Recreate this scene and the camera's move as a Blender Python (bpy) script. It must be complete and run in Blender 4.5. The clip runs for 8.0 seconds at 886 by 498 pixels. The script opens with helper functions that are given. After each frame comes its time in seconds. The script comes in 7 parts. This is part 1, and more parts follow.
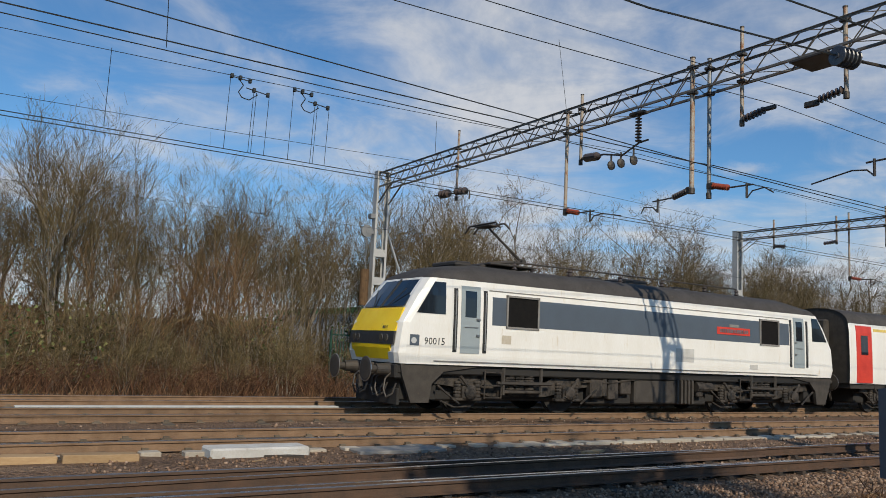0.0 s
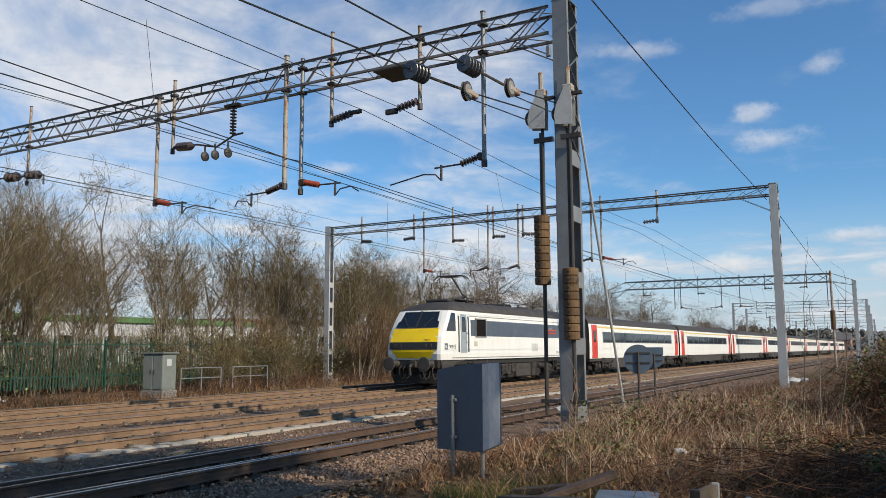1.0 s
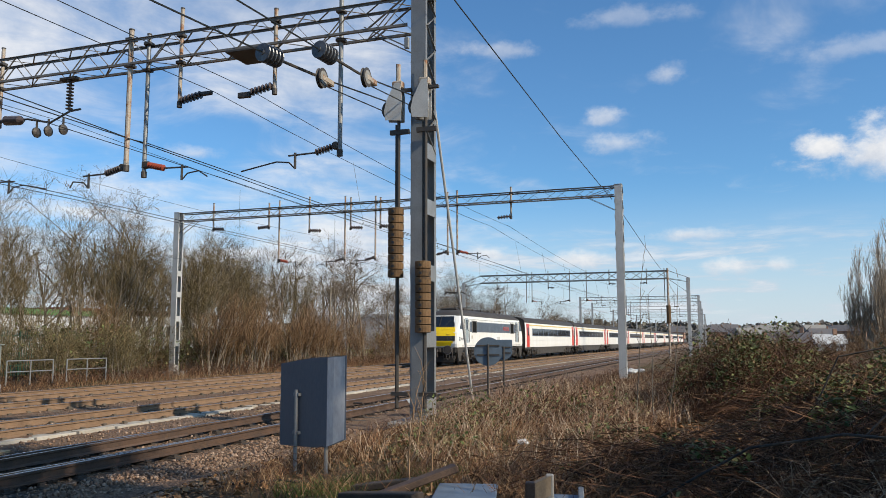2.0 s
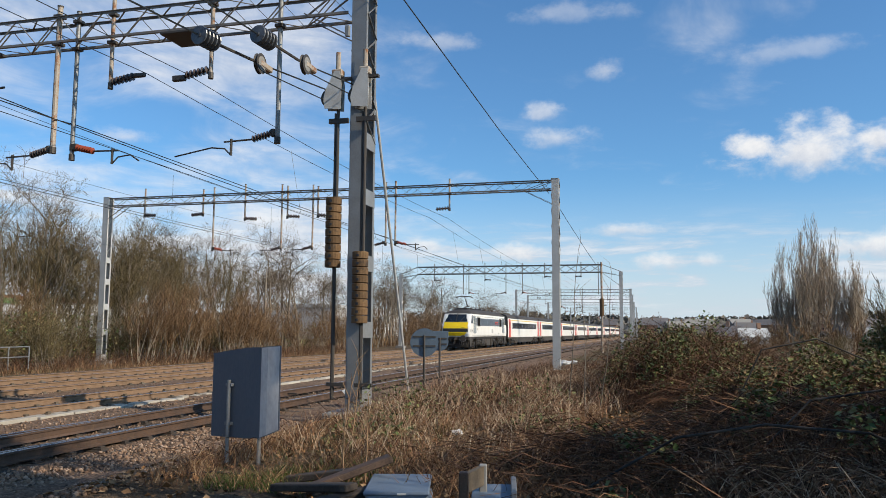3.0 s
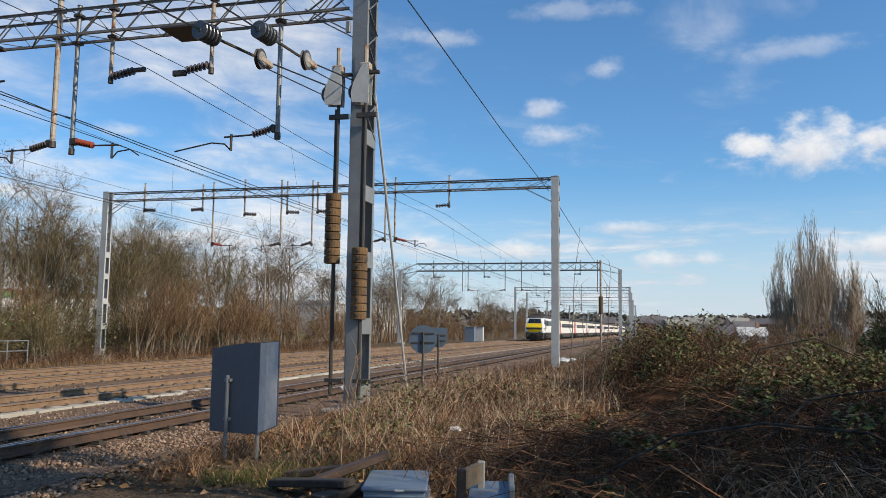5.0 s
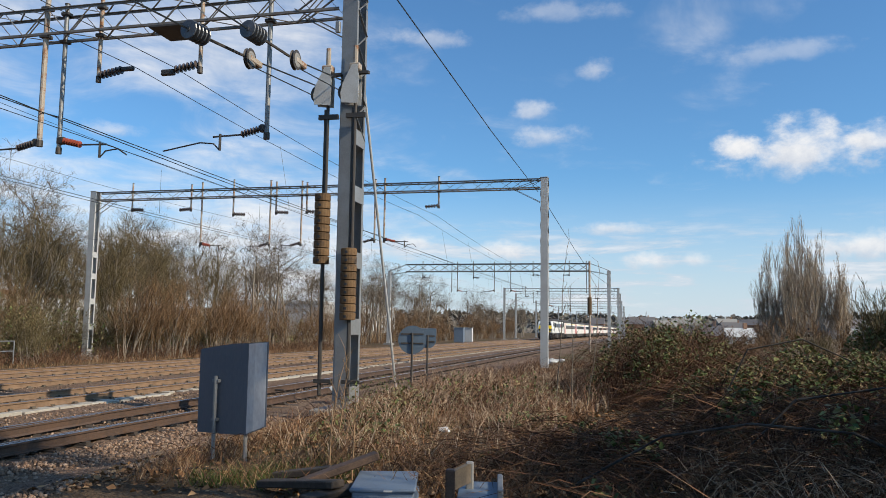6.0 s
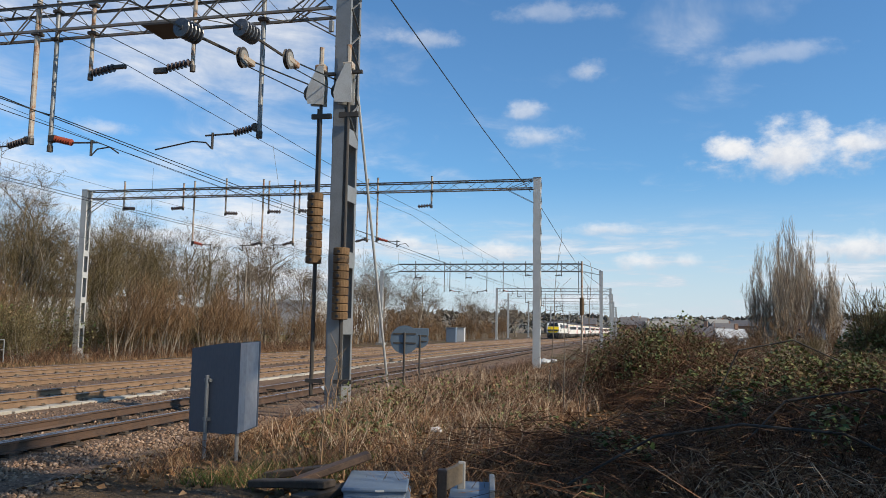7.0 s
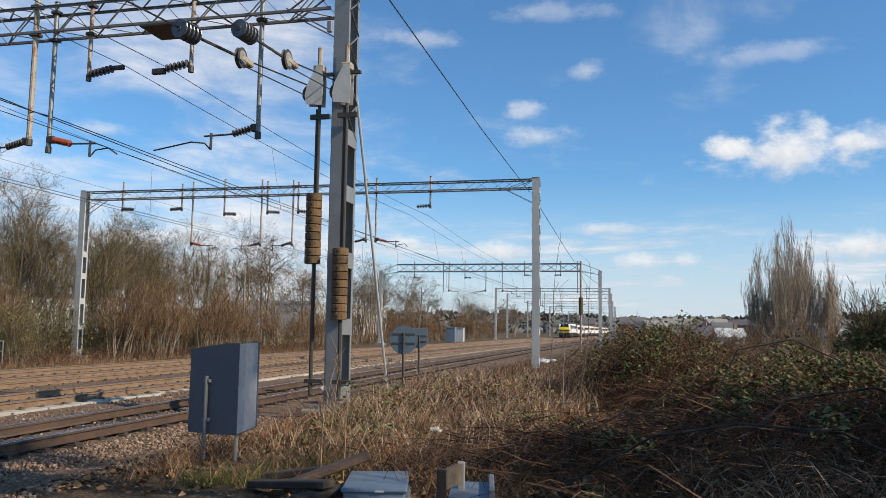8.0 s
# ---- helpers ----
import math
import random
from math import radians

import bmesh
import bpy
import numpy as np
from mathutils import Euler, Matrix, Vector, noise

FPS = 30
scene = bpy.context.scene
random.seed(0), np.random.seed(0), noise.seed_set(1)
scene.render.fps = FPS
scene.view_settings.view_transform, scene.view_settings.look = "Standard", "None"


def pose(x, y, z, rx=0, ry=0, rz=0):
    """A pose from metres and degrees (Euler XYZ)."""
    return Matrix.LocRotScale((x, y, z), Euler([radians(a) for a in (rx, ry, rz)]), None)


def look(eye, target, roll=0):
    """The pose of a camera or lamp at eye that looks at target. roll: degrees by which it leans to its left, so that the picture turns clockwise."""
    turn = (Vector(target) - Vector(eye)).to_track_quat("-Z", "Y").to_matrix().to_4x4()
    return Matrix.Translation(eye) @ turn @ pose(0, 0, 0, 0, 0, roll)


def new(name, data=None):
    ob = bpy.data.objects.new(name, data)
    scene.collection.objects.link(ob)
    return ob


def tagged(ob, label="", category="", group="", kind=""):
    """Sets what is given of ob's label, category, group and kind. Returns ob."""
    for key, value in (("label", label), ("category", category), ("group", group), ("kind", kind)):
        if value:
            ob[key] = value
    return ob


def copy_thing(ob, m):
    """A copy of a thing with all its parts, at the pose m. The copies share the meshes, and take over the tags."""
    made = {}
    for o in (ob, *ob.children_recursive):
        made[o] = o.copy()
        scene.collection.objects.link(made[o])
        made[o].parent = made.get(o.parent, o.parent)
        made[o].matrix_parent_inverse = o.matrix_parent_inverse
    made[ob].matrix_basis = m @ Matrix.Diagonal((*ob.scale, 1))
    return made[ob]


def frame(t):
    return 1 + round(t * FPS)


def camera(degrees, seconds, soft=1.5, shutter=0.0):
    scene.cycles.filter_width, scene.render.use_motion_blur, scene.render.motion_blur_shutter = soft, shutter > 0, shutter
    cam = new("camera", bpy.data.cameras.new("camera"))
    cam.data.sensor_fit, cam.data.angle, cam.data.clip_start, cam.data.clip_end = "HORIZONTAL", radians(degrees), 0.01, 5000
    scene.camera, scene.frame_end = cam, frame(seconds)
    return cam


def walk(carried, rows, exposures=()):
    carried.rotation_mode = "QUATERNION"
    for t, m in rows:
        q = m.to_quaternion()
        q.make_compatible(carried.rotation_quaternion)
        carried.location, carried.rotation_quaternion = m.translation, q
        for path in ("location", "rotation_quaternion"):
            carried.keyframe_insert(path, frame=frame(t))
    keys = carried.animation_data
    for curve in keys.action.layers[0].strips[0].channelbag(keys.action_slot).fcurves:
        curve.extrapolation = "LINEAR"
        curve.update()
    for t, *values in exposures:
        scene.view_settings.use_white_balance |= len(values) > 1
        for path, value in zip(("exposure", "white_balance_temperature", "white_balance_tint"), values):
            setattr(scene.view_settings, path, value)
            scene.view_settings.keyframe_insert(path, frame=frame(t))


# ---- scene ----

# ======== camera ========
cam = camera(58.25, 8.0, soft=0.75)
EYE = (0.0, 0.0, 1.70)
DRIFT = (-0.11, -0.37, -0.05)
PATH = [(0.0, 57.54, 7.03, -2.74), (0.2, 54.11, 7.07, -1.4), (0.4, 47.81, 7.07, -0.33), (0.5, 43.95, 7.11, -0.09), (0.6, 40.2, 7.12, 0.1),
        (0.7, 36.76, 7.13, 0.25), (0.8, 33.93, 7.21, 0.39), (1.0, 29.42, 7.18, 0.24), (1.2, 26.22, 7.08, 0.42), (1.5, 23.08, 6.92, 0.42),
        (1.7, 21.46, 6.8, 0.21), (2.0, 19.21, 6.54, 0.1), (3.5, 14.11, 5.83, -0.48), (4.0, 14.4, 5.79, -0.56), (4.5, 14.73, 5.68, -0.72),
        (6.0, 13.8, 5.74, -0.8), (6.5, 13.46, 5.75, -0.82), (7.0, 13.25, 5.74, -0.96), (7.5, 13.1, 5.76, -0.9), (8.0, 13.19, 5.75, -0.81)]


def eye(t):
    k = max(0.0, 1 - t / 2)
    return [EYE[i] + DRIFT[i] * k for i in range(3)]


walk(cam, [(t, pose(*eye(t), 90 + p, r, y)) for t, y, p, r in PATH], [(0.0, -0.43), (0.5, -0.24), (1.0, -0.09), (1.5, 0.0), (3.5, 0.03), (8.0, 0.05)])

# ======== world and sun ========
SUN_DIR = Vector((1.0, -0.22, 0.70)).normalized()
SUN_EL = math.asin(SUN_DIR.z)
sun = new("sun", bpy.data.lights.new("sun", "SUN"))
sun.data.energy, sun.data.angle, sun.data.color = 5.0, radians(0.53), (1.0, 0.89, 0.72)
sun.matrix_world = look((30, -7, 40), Vector((30, -7, 40)) - SUN_DIR)
scene.view_settings.exposure = 0.0

world = bpy.data.worlds.new("sky")
scene.world = world
world.use_nodes = True


class Nodes:
    """Short hand for building node trees."""

    def __init__(self, tree):
        self.t = tree

    def n(self, kind, **values):
        node = self.t.nodes.new(kind)
        for key, value in values.items():
            setattr(node, key, value)
        return node

    def link(self, a, b):
        self.t.links.new(a, b)

    def put(self, socket, value):
        if hasattr(value, "is_output"):
            self.link(value, socket)
        else:
            socket.default_value = value

    def math(self, op, a, b=0.0, c=0.0):
        node = self.n("ShaderNodeMath", operation=op)
        for i, v in enumerate((a, b, c)):
            self.put(node.inputs[i], v)
        return node.outputs[0]

    def vmath(self, op, a, b=(0, 0, 0)):
        node = self.n("ShaderNodeVectorMath", operation=op)
        self.put(node.inputs[0], a)
        self.put(node.inputs[1], b)
        return node.outputs["Value"] if op in ("DOT_PRODUCT", "LENGTH", "DISTANCE") else node.outputs[0]

    def noise(self, vec, scale, detail=4.0, rough=0.55, distort=0.0):
        node = self.n("ShaderNodeTexNoise")
        if vec is not None:
            self.link(vec, node.inputs["Vector"])
        node.inputs["Scale"].default_value, node.inputs["Detail"].default_value = scale, detail
        node.inputs["Roughness"].default_value, node.inputs["Distortion"].default_value = rough, distort
        return node.outputs["Fac"]

    def ramp(self, fac, lo, hi, a=0.0, b=1.0):
        node = self.n("ShaderNodeMapRange")
        node.interpolation_type = "SMOOTHSTEP"
        self.put(node.inputs["Value"], fac)
        for key, v in (("From Min", lo), ("From Max", hi), ("To Min", a), ("To Max", b)):
            self.put(node.inputs[key], v)
        return node.outputs["Result"]

    def mix(self, fac, a, b, blend="MIX"):
        node = self.n("ShaderNodeMix", data_type="RGBA", blend_type=blend)
        self.put(node.inputs["Factor"], fac)
        for key, v in (("A", a), ("B", b)):
            sock = [s for s in node.inputs if s.name == key and s.type == "RGBA"][0]
            if hasattr(v, "is_output"):
                self.link(v, sock)
            else:
                sock.default_value = (*v[:3], 1)
        return [s for s in node.outputs if s.type == "RGBA"][0]


def build_world():
    w = Nodes(world.node_tree)
    world.node_tree.nodes.clear()
    out, bg = w.n("ShaderNodeOutputWorld"), w.n("ShaderNodeBackground")
    sky = w.n("ShaderNodeTexSky", sky_type="NISHITA", sun_disc=False, sun_elevation=SUN_EL, sun_rotation=math.atan2(SUN_DIR.x, SUN_DIR.y),
              air_density=1.0, dust_density=0.6, ozone_density=2.2)
    geo = w.n("ShaderNodeTexCoord")
    d = w.vmath("NORMALIZE", geo.outputs["Generated"])
    sep = w.n("ShaderNodeSeparateXYZ")
    w.link(d, sep.inputs[0])
    z = w.math("MAXIMUM", sep.outputs["Z"], 0.02)
    # cloud deck seen in perspective
    plane = w.n("ShaderNodeCombineXYZ")
    zz = w.math("ADD", z, 0.10)
    w.link(w.math("DIVIDE", sep.outputs["X"], zz), plane.inputs[0])
    w.link(w.math("DIVIDE", sep.outputs["Y"], zz), plane.inputs[1])
    soft = w.noise(plane.outputs[0], 0.62, 5.5, 0.55, 0.3)
    wisps = w.noise(plane.outputs[0], 2.3, 6.0, 0.62, 0.6)
    az = w.math("MULTIPLY", w.math("ARCTAN2", w.math("MULTIPLY", sep.outputs["X"], -1.0), sep.outputs["Y"]), 180 / math.pi)
    el = w.math("MULTIPLY", w.math("ARCSINE", sep.outputs["Z"]), 180 / math.pi)
    # a broken white veil to the west, over the wood, thinning towards the zenith
    west = w.math("MULTIPLY", w.math("MULTIPLY", w.ramp(az, 8.0, 27.0), w.ramp(az, 50.0, 72.0, 1.0, 0.35)), w.ramp(el, 21.0, 30.0, 1.0, 0.25))
    cover = w.math("ADD", w.math("MULTIPLY", soft, 0.72), w.math("MULTIPLY", wisps, 0.28))
    cover = w.math("ADD", cover, w.math("MULTIPLY", west, 0.145))
    veil = w.ramp(cover, 0.53, 0.74, 0.0, 0.86)
    streak = w.ramp(wisps, 0.60, 0.82, 0.0, 0.20)
    fac = w.math("MAXIMUM", veil, streak)
    haze = w.ramp(sep.outputs["Z"], -0.02, 0.20, 0.80, 0.0)
    blue = w.mix(1.0, sky.outputs[0], (0.76, 1.20, 1.50), "MULTIPLY")
    col = w.mix(haze, blue, (6.8, 7.4, 8.4))
    lumps = w.noise(d, 46.0, 5.0, 0.62)
    thin = w.mix(w.ramp(w.math("ADD", w.math("MULTIPLY", lumps, 0.35), w.math("MULTIPLY", wisps, 0.65)), 0.36, 0.64), (6.2, 6.7, 7.6), (8.9, 8.9, 9.0))
    col = w.mix(fac, col, thin)
    # flat banks of cloud low over the horizon
    flat = w.n("ShaderNodeMapping")
    flat.inputs["Scale"].default_value = (1.0, 1.0, 6.5)
    w.link(d, flat.inputs["Vector"])
    low = w.noise(flat.outputs[0], 7.0, 6.0, 0.6, 0.2)
    bank = w.math("MULTIPLY", w.ramp(low, 0.47, 0.62), w.math("MULTIPLY", w.ramp(el, 0.5, 2.5), w.ramp(el, 5.0, 9.0, 0.75, 0.0)))
    col = w.mix(bank, col, w.mix(w.ramp(low, 0.52, 0.68), (6.3, 6.8, 7.6), (8.3, 8.5, 8.9)))
    # fair-weather cumulus, each a flat-based uneven heap (azimuth, elevation, half-width, height above and below in degrees, strength)
    squash = w.n("ShaderNodeMapping")
    squash.inputs["Scale"].default_value = (1.0, 1.0, 1.5)
    w.link(d, squash.inputs["Vector"])
    ragged = w.noise(squash.outputs[0], 26.0, 7.0, 0.6, 0.1)
    for a0, e0, wa, up, down, gain in ((-10.6, 11.7, 6.2, 2.7, 1.7, 1.0), (-7.2, 12.2, 2.8, 1.6, 1.1, 0.95), (-15.5, 12.3, 3.0, 1.6, 1.6, 0.9), (7.6, 15.5, 2.1, 1.0, 0.6, 0.6), (6.5, 13.8, 3.2, 1.0, 0.8, 0.6),
                                       (3.0, 18.2, 1.8, 1.1, 0.7, 0.55), (2.1, 7.2, 3.0, 0.8, 0.5, 0.8), (-9.4, 18.3, 6.0, 1.0, 0.7, 0.32), (15.9, 6.0, 2.6, 0.8, 0.6, 0.85), (9.5, 5.5, 3.0, 0.9, 0.7, 0.85),
                                       (-0.9, 4.8, 2.6, 0.9, 0.6, 0.75), (-3.6, 4.9, 1.4, 1.0, 0.6, 0.75), (-14.2, 5.6, 4.2, 1.5, 1.0, 0.95), (15.4, 20.5, 3.2, 0.9, 0.7, 0.45), (5.2, 22.2, 5.0, 1.0, 0.8, 0.3), (37.0, 12.8, 2.2, 0.8, 0.6, 0.6)):
        u = w.math("DIVIDE", w.math("SUBTRACT", az, a0), wa)
        dv = w.math("SUBTRACT", el, e0)
        v = w.math("MAXIMUM", w.math("DIVIDE", dv, up), w.math("DIVIDE", dv, -down))
        dist = w.math("SQRT", w.math("ADD", w.math("MULTIPLY", u, u), w.math("MULTIPLY", v, v)))
        heap = w.math("SUBTRACT", w.math("ADD", 1.0, w.math("MULTIPLY", w.math("SUBTRACT", ragged, 0.5), 2.0)), dist)
        lit = w.ramp(w.math("ADD", w.math("DIVIDE", dv, up), w.math("MULTIPLY", w.math("SUBTRACT", lumps, 0.5), 2.4)), -0.9, 0.75)
        col = w.mix(w.ramp(heap, 0.0, 0.95, 0.0, gain * 0.92), col, w.mix(lit, (6.1, 6.5, 7.3), (9.3, 9.2, 9.1)))
    w.link(col, bg.inputs["Color"])
    bg.inputs["Strength"].default_value = 0.10
    w.link(bg.outputs[0], out.inputs[0])


build_world()


# ======== materials ========
def material(name, base, second=None, rough=0.7, metal=0.0, scale=6.0, fine=60.0, amount=0.5, bump=0.25, bump_scale=0.01, wear=None, wear_at=(0.58, 0.7), vary=0.0, spec=0.5, wear_scale=3.0, stretch=(1, 1, 1)):
    """Two scales of colour variation, fine relief, optional wear in its own colour; vary: change from object to object."""
    m = bpy.data.materials.new(name)
    m.use_nodes = True
    m.node_tree.nodes.clear()
    w = Nodes(m.node_tree)
    out, bsdf = w.n("ShaderNodeOutputMaterial"), w.n("ShaderNodeBsdfPrincipled")
    w.link(bsdf.outputs[0], out.inputs[0])
    tc = w.n("ShaderNodeTexCoord").outputs["Object"]
    mp = w.n("ShaderNodeMapping")
    mp.inputs["Scale"].default_value = stretch
    w.link(tc, mp.inputs["Vector"])
    vec = mp.outputs[0]
    second = second or tuple(c * 0.7 for c in base)
    big = w.noise(vec, scale, 5.0, 0.6)
    small = w.noise(vec, fine, 3.0, 0.6)
    f = w.math("ADD", w.math("MULTIPLY", big, 0.6), w.math("MULTIPLY", small, 0.4))
    col = w.mix(w.ramp(f, 0.5 - 0.5 * amount / 2 - 0.02, 0.5 + 0.5 * amount / 2 + 0.02), base, second)
    if wear:
        col = w.mix(w.ramp(w.noise(vec, wear_scale, 8.0, 0.68), *wear_at), col, wear)
    if vary:
        rnd = w.n("ShaderNodeObjectInfo").outputs["Random"]
        col = w.mix(1.0, col, w.mix(rnd, (1 - vary,) * 3, (1 + vary,) * 3), "MULTIPLY")
    w.link(col, bsdf.inputs["Base Color"])
    w.link(w.ramp(f, 0.3, 0.7, max(0.05, rough - 0.12), min(1.0, rough + 0.12)), bsdf.inputs["Roughness"])
    bsdf.inputs["Metallic"].default_value = metal
    bsdf.inputs["Specular IOR Level"].default_value = spec
    if bump:
        b = w.n("ShaderNodeBump")
        b.inputs["Strength"].default_value, b.inputs["Distance"].default_value = bump, bump_scale
        w.link(f, b.inputs["Height"])
        w.link(b.outputs[0], bsdf.inputs["Normal"])
    return m


def island_material(name, colours, rough=0.85, spec=0.2, trans=0.0):
    """Colour that differs from island to island (leaves, stems, stones)."""
    m = bpy.data.materials.new(name)
    m.use_nodes = True
    m.node_tree.nodes.clear()
    w = Nodes(m.node_tree)
    out, bsdf = w.n("ShaderNodeOutputMaterial"), w.n("ShaderNodeBsdfPrincipled")
    w.link(bsdf.outputs[0], out.inputs[0])
    rnd = w.n("ShaderNodeNewGeometry").outputs["Random Per Island"]
    ramp = w.n("ShaderNodeValToRGB")
    el = ramp.color_ramp.elements
    while len(el) < len(colours):
        el.new(0.5)
    for i, c in enumerate(colours):
        el[i].position, el[i].color = i / (len(colours) - 1), (*c, 1)
    w.link(rnd, ramp.inputs[0])
    tc = w.n("ShaderNodeTexCoord").outputs["Object"]
    col = w.mix(1.0, ramp.outputs[0], w.mix(w.noise(tc, 0.8, 4.0), (0.6, 0.6, 0.6), (1.35, 1.3, 1.25)), "MULTIPLY")
    w.link(col, bsdf.inputs["Base Color"])
    bsdf.inputs["Roughness"].default_value = rough
    bsdf.inputs["Specular IOR Level"].default_value = spec
    return m


WHITE = material("white_paint", (0.80, 0.785, 0.74), (0.72, 0.69, 0.62), 0.38, 0, 1.2, 30, 0.8, 0.05, 0.004, (0.56, 0.448, 0.291), (0.58, 0.78), wear_scale=2.2, stretch=(1, 1.4, 0.3))
LOWER_WHITE = material("stained_white_paint", (0.54, 0.49, 0.40), (0.42, 0.35, 0.25), 0.5, 0, 1.0, 30, 0.9, 0.05, 0.004, (0.42, 0.33, 0.22), (0.60, 0.78), wear_scale=3, stretch=(1, 0.4, 0.3))
GREYBLUE = material("blue_grey_paint", (0.085, 0.105, 0.13), (0.07, 0.085, 0.105), 0.4, 0, 1.2, 40, 0.8, 0.05, 0.003, (0.12, 0.12, 0.12), (0.66, 0.8))
YELLOW = material("yellow_paint", (0.88, 0.62, 0.008), (0.82, 0.54, 0.008), 0.4, 0, 2.5, 40, 0.7, 0.05, 0.003, (0.35, 0.25, 0.05), (0.68, 0.82))
RED = material("red_paint", (0.62, 0.05, 0.025), (0.5, 0.04, 0.025), 0.4, 0, 3, 40, 0.6, 0.05, 0.003)
DOORGREY = material("door_grey_paint", (0.30, 0.34, 0.35), (0.25, 0.29, 0.30), 0.45, 0, 2, 40, 0.7, 0.05)
CREAM = material("cream_stripe_paint", (0.75, 0.55, 0.13), None, 0.45)
ROOF = material("dirty_roof_paint", (0.056, 0.0496, 0.0448), (0.036, 0.032, 0.0296), 0.8, 0, 1.5, 30, 0.8, 0.2, 0.006, (0.104, 0.088, 0.072), (0.6, 0.8))
SKIRT = material("brake_dust_paint", (0.0624, 0.0524, 0.0416), (0.0357, 0.0309, 0.0262), 0.8, 0, 3, 50, 0.8, 0.3, 0.006, (0.101, 0.0777, 0.0535), (0.6, 0.76))
BOGIE = material("grimy_iron", (0.068, 0.055, 0.043), (0.016, 0.0138, 0.012), 0.8, 0.05, 4, 40, 0.55, 0.5, 0.01, (0.0098, 0.0091, 0.0084), (0.50, 0.62), wear_scale=4)
# Near-black copy of the grimy iron; shade under the body put into colour.
UNDER = material("shade_black_iron", (0.016, 0.015, 0.014), (0.028, 0.025, 0.022), 0.85, 0.0, 5, 50, 0.8, 0.3)
BLACK = material("black_rubber", (0.018, 0.018, 0.019), (0.03, 0.03, 0.03), 0.55, 0, 8, 60, 0.6, 0.1)
GRILLE = material("black_louvre_grille", (0.008, 0.008, 0.008), (0.014, 0.013, 0.012), 0.95, 0, 8, 60, 0.6, 0.1, spec=0.1)
STEEL = material("worn_steel", (0.42, 0.41, 0.40), (0.30, 0.28, 0.26), 0.35, 0.9, 6, 80, 0.7, 0.1, 0.002)
GALV = material("galvanised_steel", (0.268, 0.268, 0.258), (0.188, 0.188, 0.185), 0.55, 0.35, 1.6, 40, 0.9, 0.1, 0.003, (0.134, 0.101, 0.067), (0.66, 0.82))
LATTICE = material("weathered_grey_steel", (0.221, 0.202, 0.178), (0.134, 0.12, 0.106), 0.65, 0.25, 2.0, 40, 0.8, 0.15, 0.003, (0.192, 0.101, 0.048), (0.56, 0.72))
RUSTY = material("rusty_painted_tube", (0.416, 0.364, 0.302), (0.312, 0.25, 0.187), 0.7, 0.1, 2.0, 40, 0.9, 0.2, 0.003, (0.26, 0.114, 0.0468), (0.50, 0.62), wear_scale=5)
IRON = material("dark_iron", (0.055, 0.05, 0.046), (0.09, 0.075, 0.06), 0.6, 0.4, 6, 50, 0.7, 0.2)
PORCELAIN = material("brown_porcelain", (0.075, 0.055, 0.05), (0.10, 0.08, 0.07), 0.2, 0, 10, 60, 0.5, 0.0)
REDINS = material("red_insulator", (0.33, 0.065, 0.03), (0.22, 0.05, 0.03), 0.35, 0, 12, 60, 0.6, 0.05)
DISC = material("grey_glass_disc", (0.1, 0.105, 0.115), (0.06, 0.06, 0.065), 0.25, 0, 8, 50, 0.6, 0.0)
WEIGHT = material("rusty_cast_iron", (0.18, 0.101, 0.0413), (0.0975, 0.0562, 0.0263), 0.85, 0.1, 5, 40, 0.9, 0.5, 0.006, (0.045, 0.03, 0.0188), (0.56, 0.7), vary=0.25)
WIRE = material("copper_wire_patina", (0.045, 0.05, 0.05), None, 0.5, 0.6)
# Paler copy of the galvanised steel, with the legs' sunlit brightness in its colour.
LITGALV = material("sunlit_galvanised_steel", (0.52, 0.51, 0.48), (0.38, 0.37, 0.35), 0.6, 0.2, 1.6, 40, 0.9, 0.1, 0.003, (0.30, 0.26, 0.21), (0.62, 0.8))
NEARRAIL = material("dark_brown_rail_side", (0.12, 0.068, 0.04), (0.05, 0.033, 0.024), 0.7, 0.1, 3, 60, 0.9, 0.4, 0.004, (0.13, 0.075, 0.04), (0.6, 0.75))
RAILTOP = material("polished_rail_head", (0.46, 0.45, 0.46), (0.32, 0.29, 0.27), 0.28, 0.85, 3, 50, 0.7, 0.1, 0.002, stretch=(1, 0.1, 1))
RAILSIDE = material("rusty_rail_side", (0.27, 0.17, 0.098), (0.15, 0.092, 0.054), 0.85, 0.1, 3, 60, 0.9, 0.4, 0.004, (0.112, 0.0672, 0.0336), (0.6, 0.75))
SLEEPER = material("dusty_concrete_sleeper", (0.135, 0.106, 0.0743), (0.09, 0.0675, 0.045), 0.9, 0, 4, 50, 0.9, 0.4, 0.006, (0.198, 0.176, 0.14), (0.60, 0.75), vary=0.3)
PALESLEEPER = material("pale_concrete_sleeper", (0.448, 0.416, 0.352), (0.32, 0.264, 0.2), 0.9, 0, 4, 50, 0.9, 0.4, 0.006, (0.208, 0.144, 0.088), (0.58, 0.70), vary=0.2)
DARKSLEEPER = material("oiled_timber_sleeper", (0.06, 0.0432, 0.03), (0.033, 0.0252, 0.0192), 0.85, 0, 4, 50, 0.9, 0.4, 0.006, (0.102, 0.072, 0.048), (0.6, 0.75), vary=0.3)
CONCRETE = material("pale_concrete", (0.561, 0.552, 0.518), (0.408, 0.391, 0.357), 0.85, 0, 3, 40, 0.8, 0.3, 0.005, (0.255, 0.212, 0.162), (0.64, 0.78))
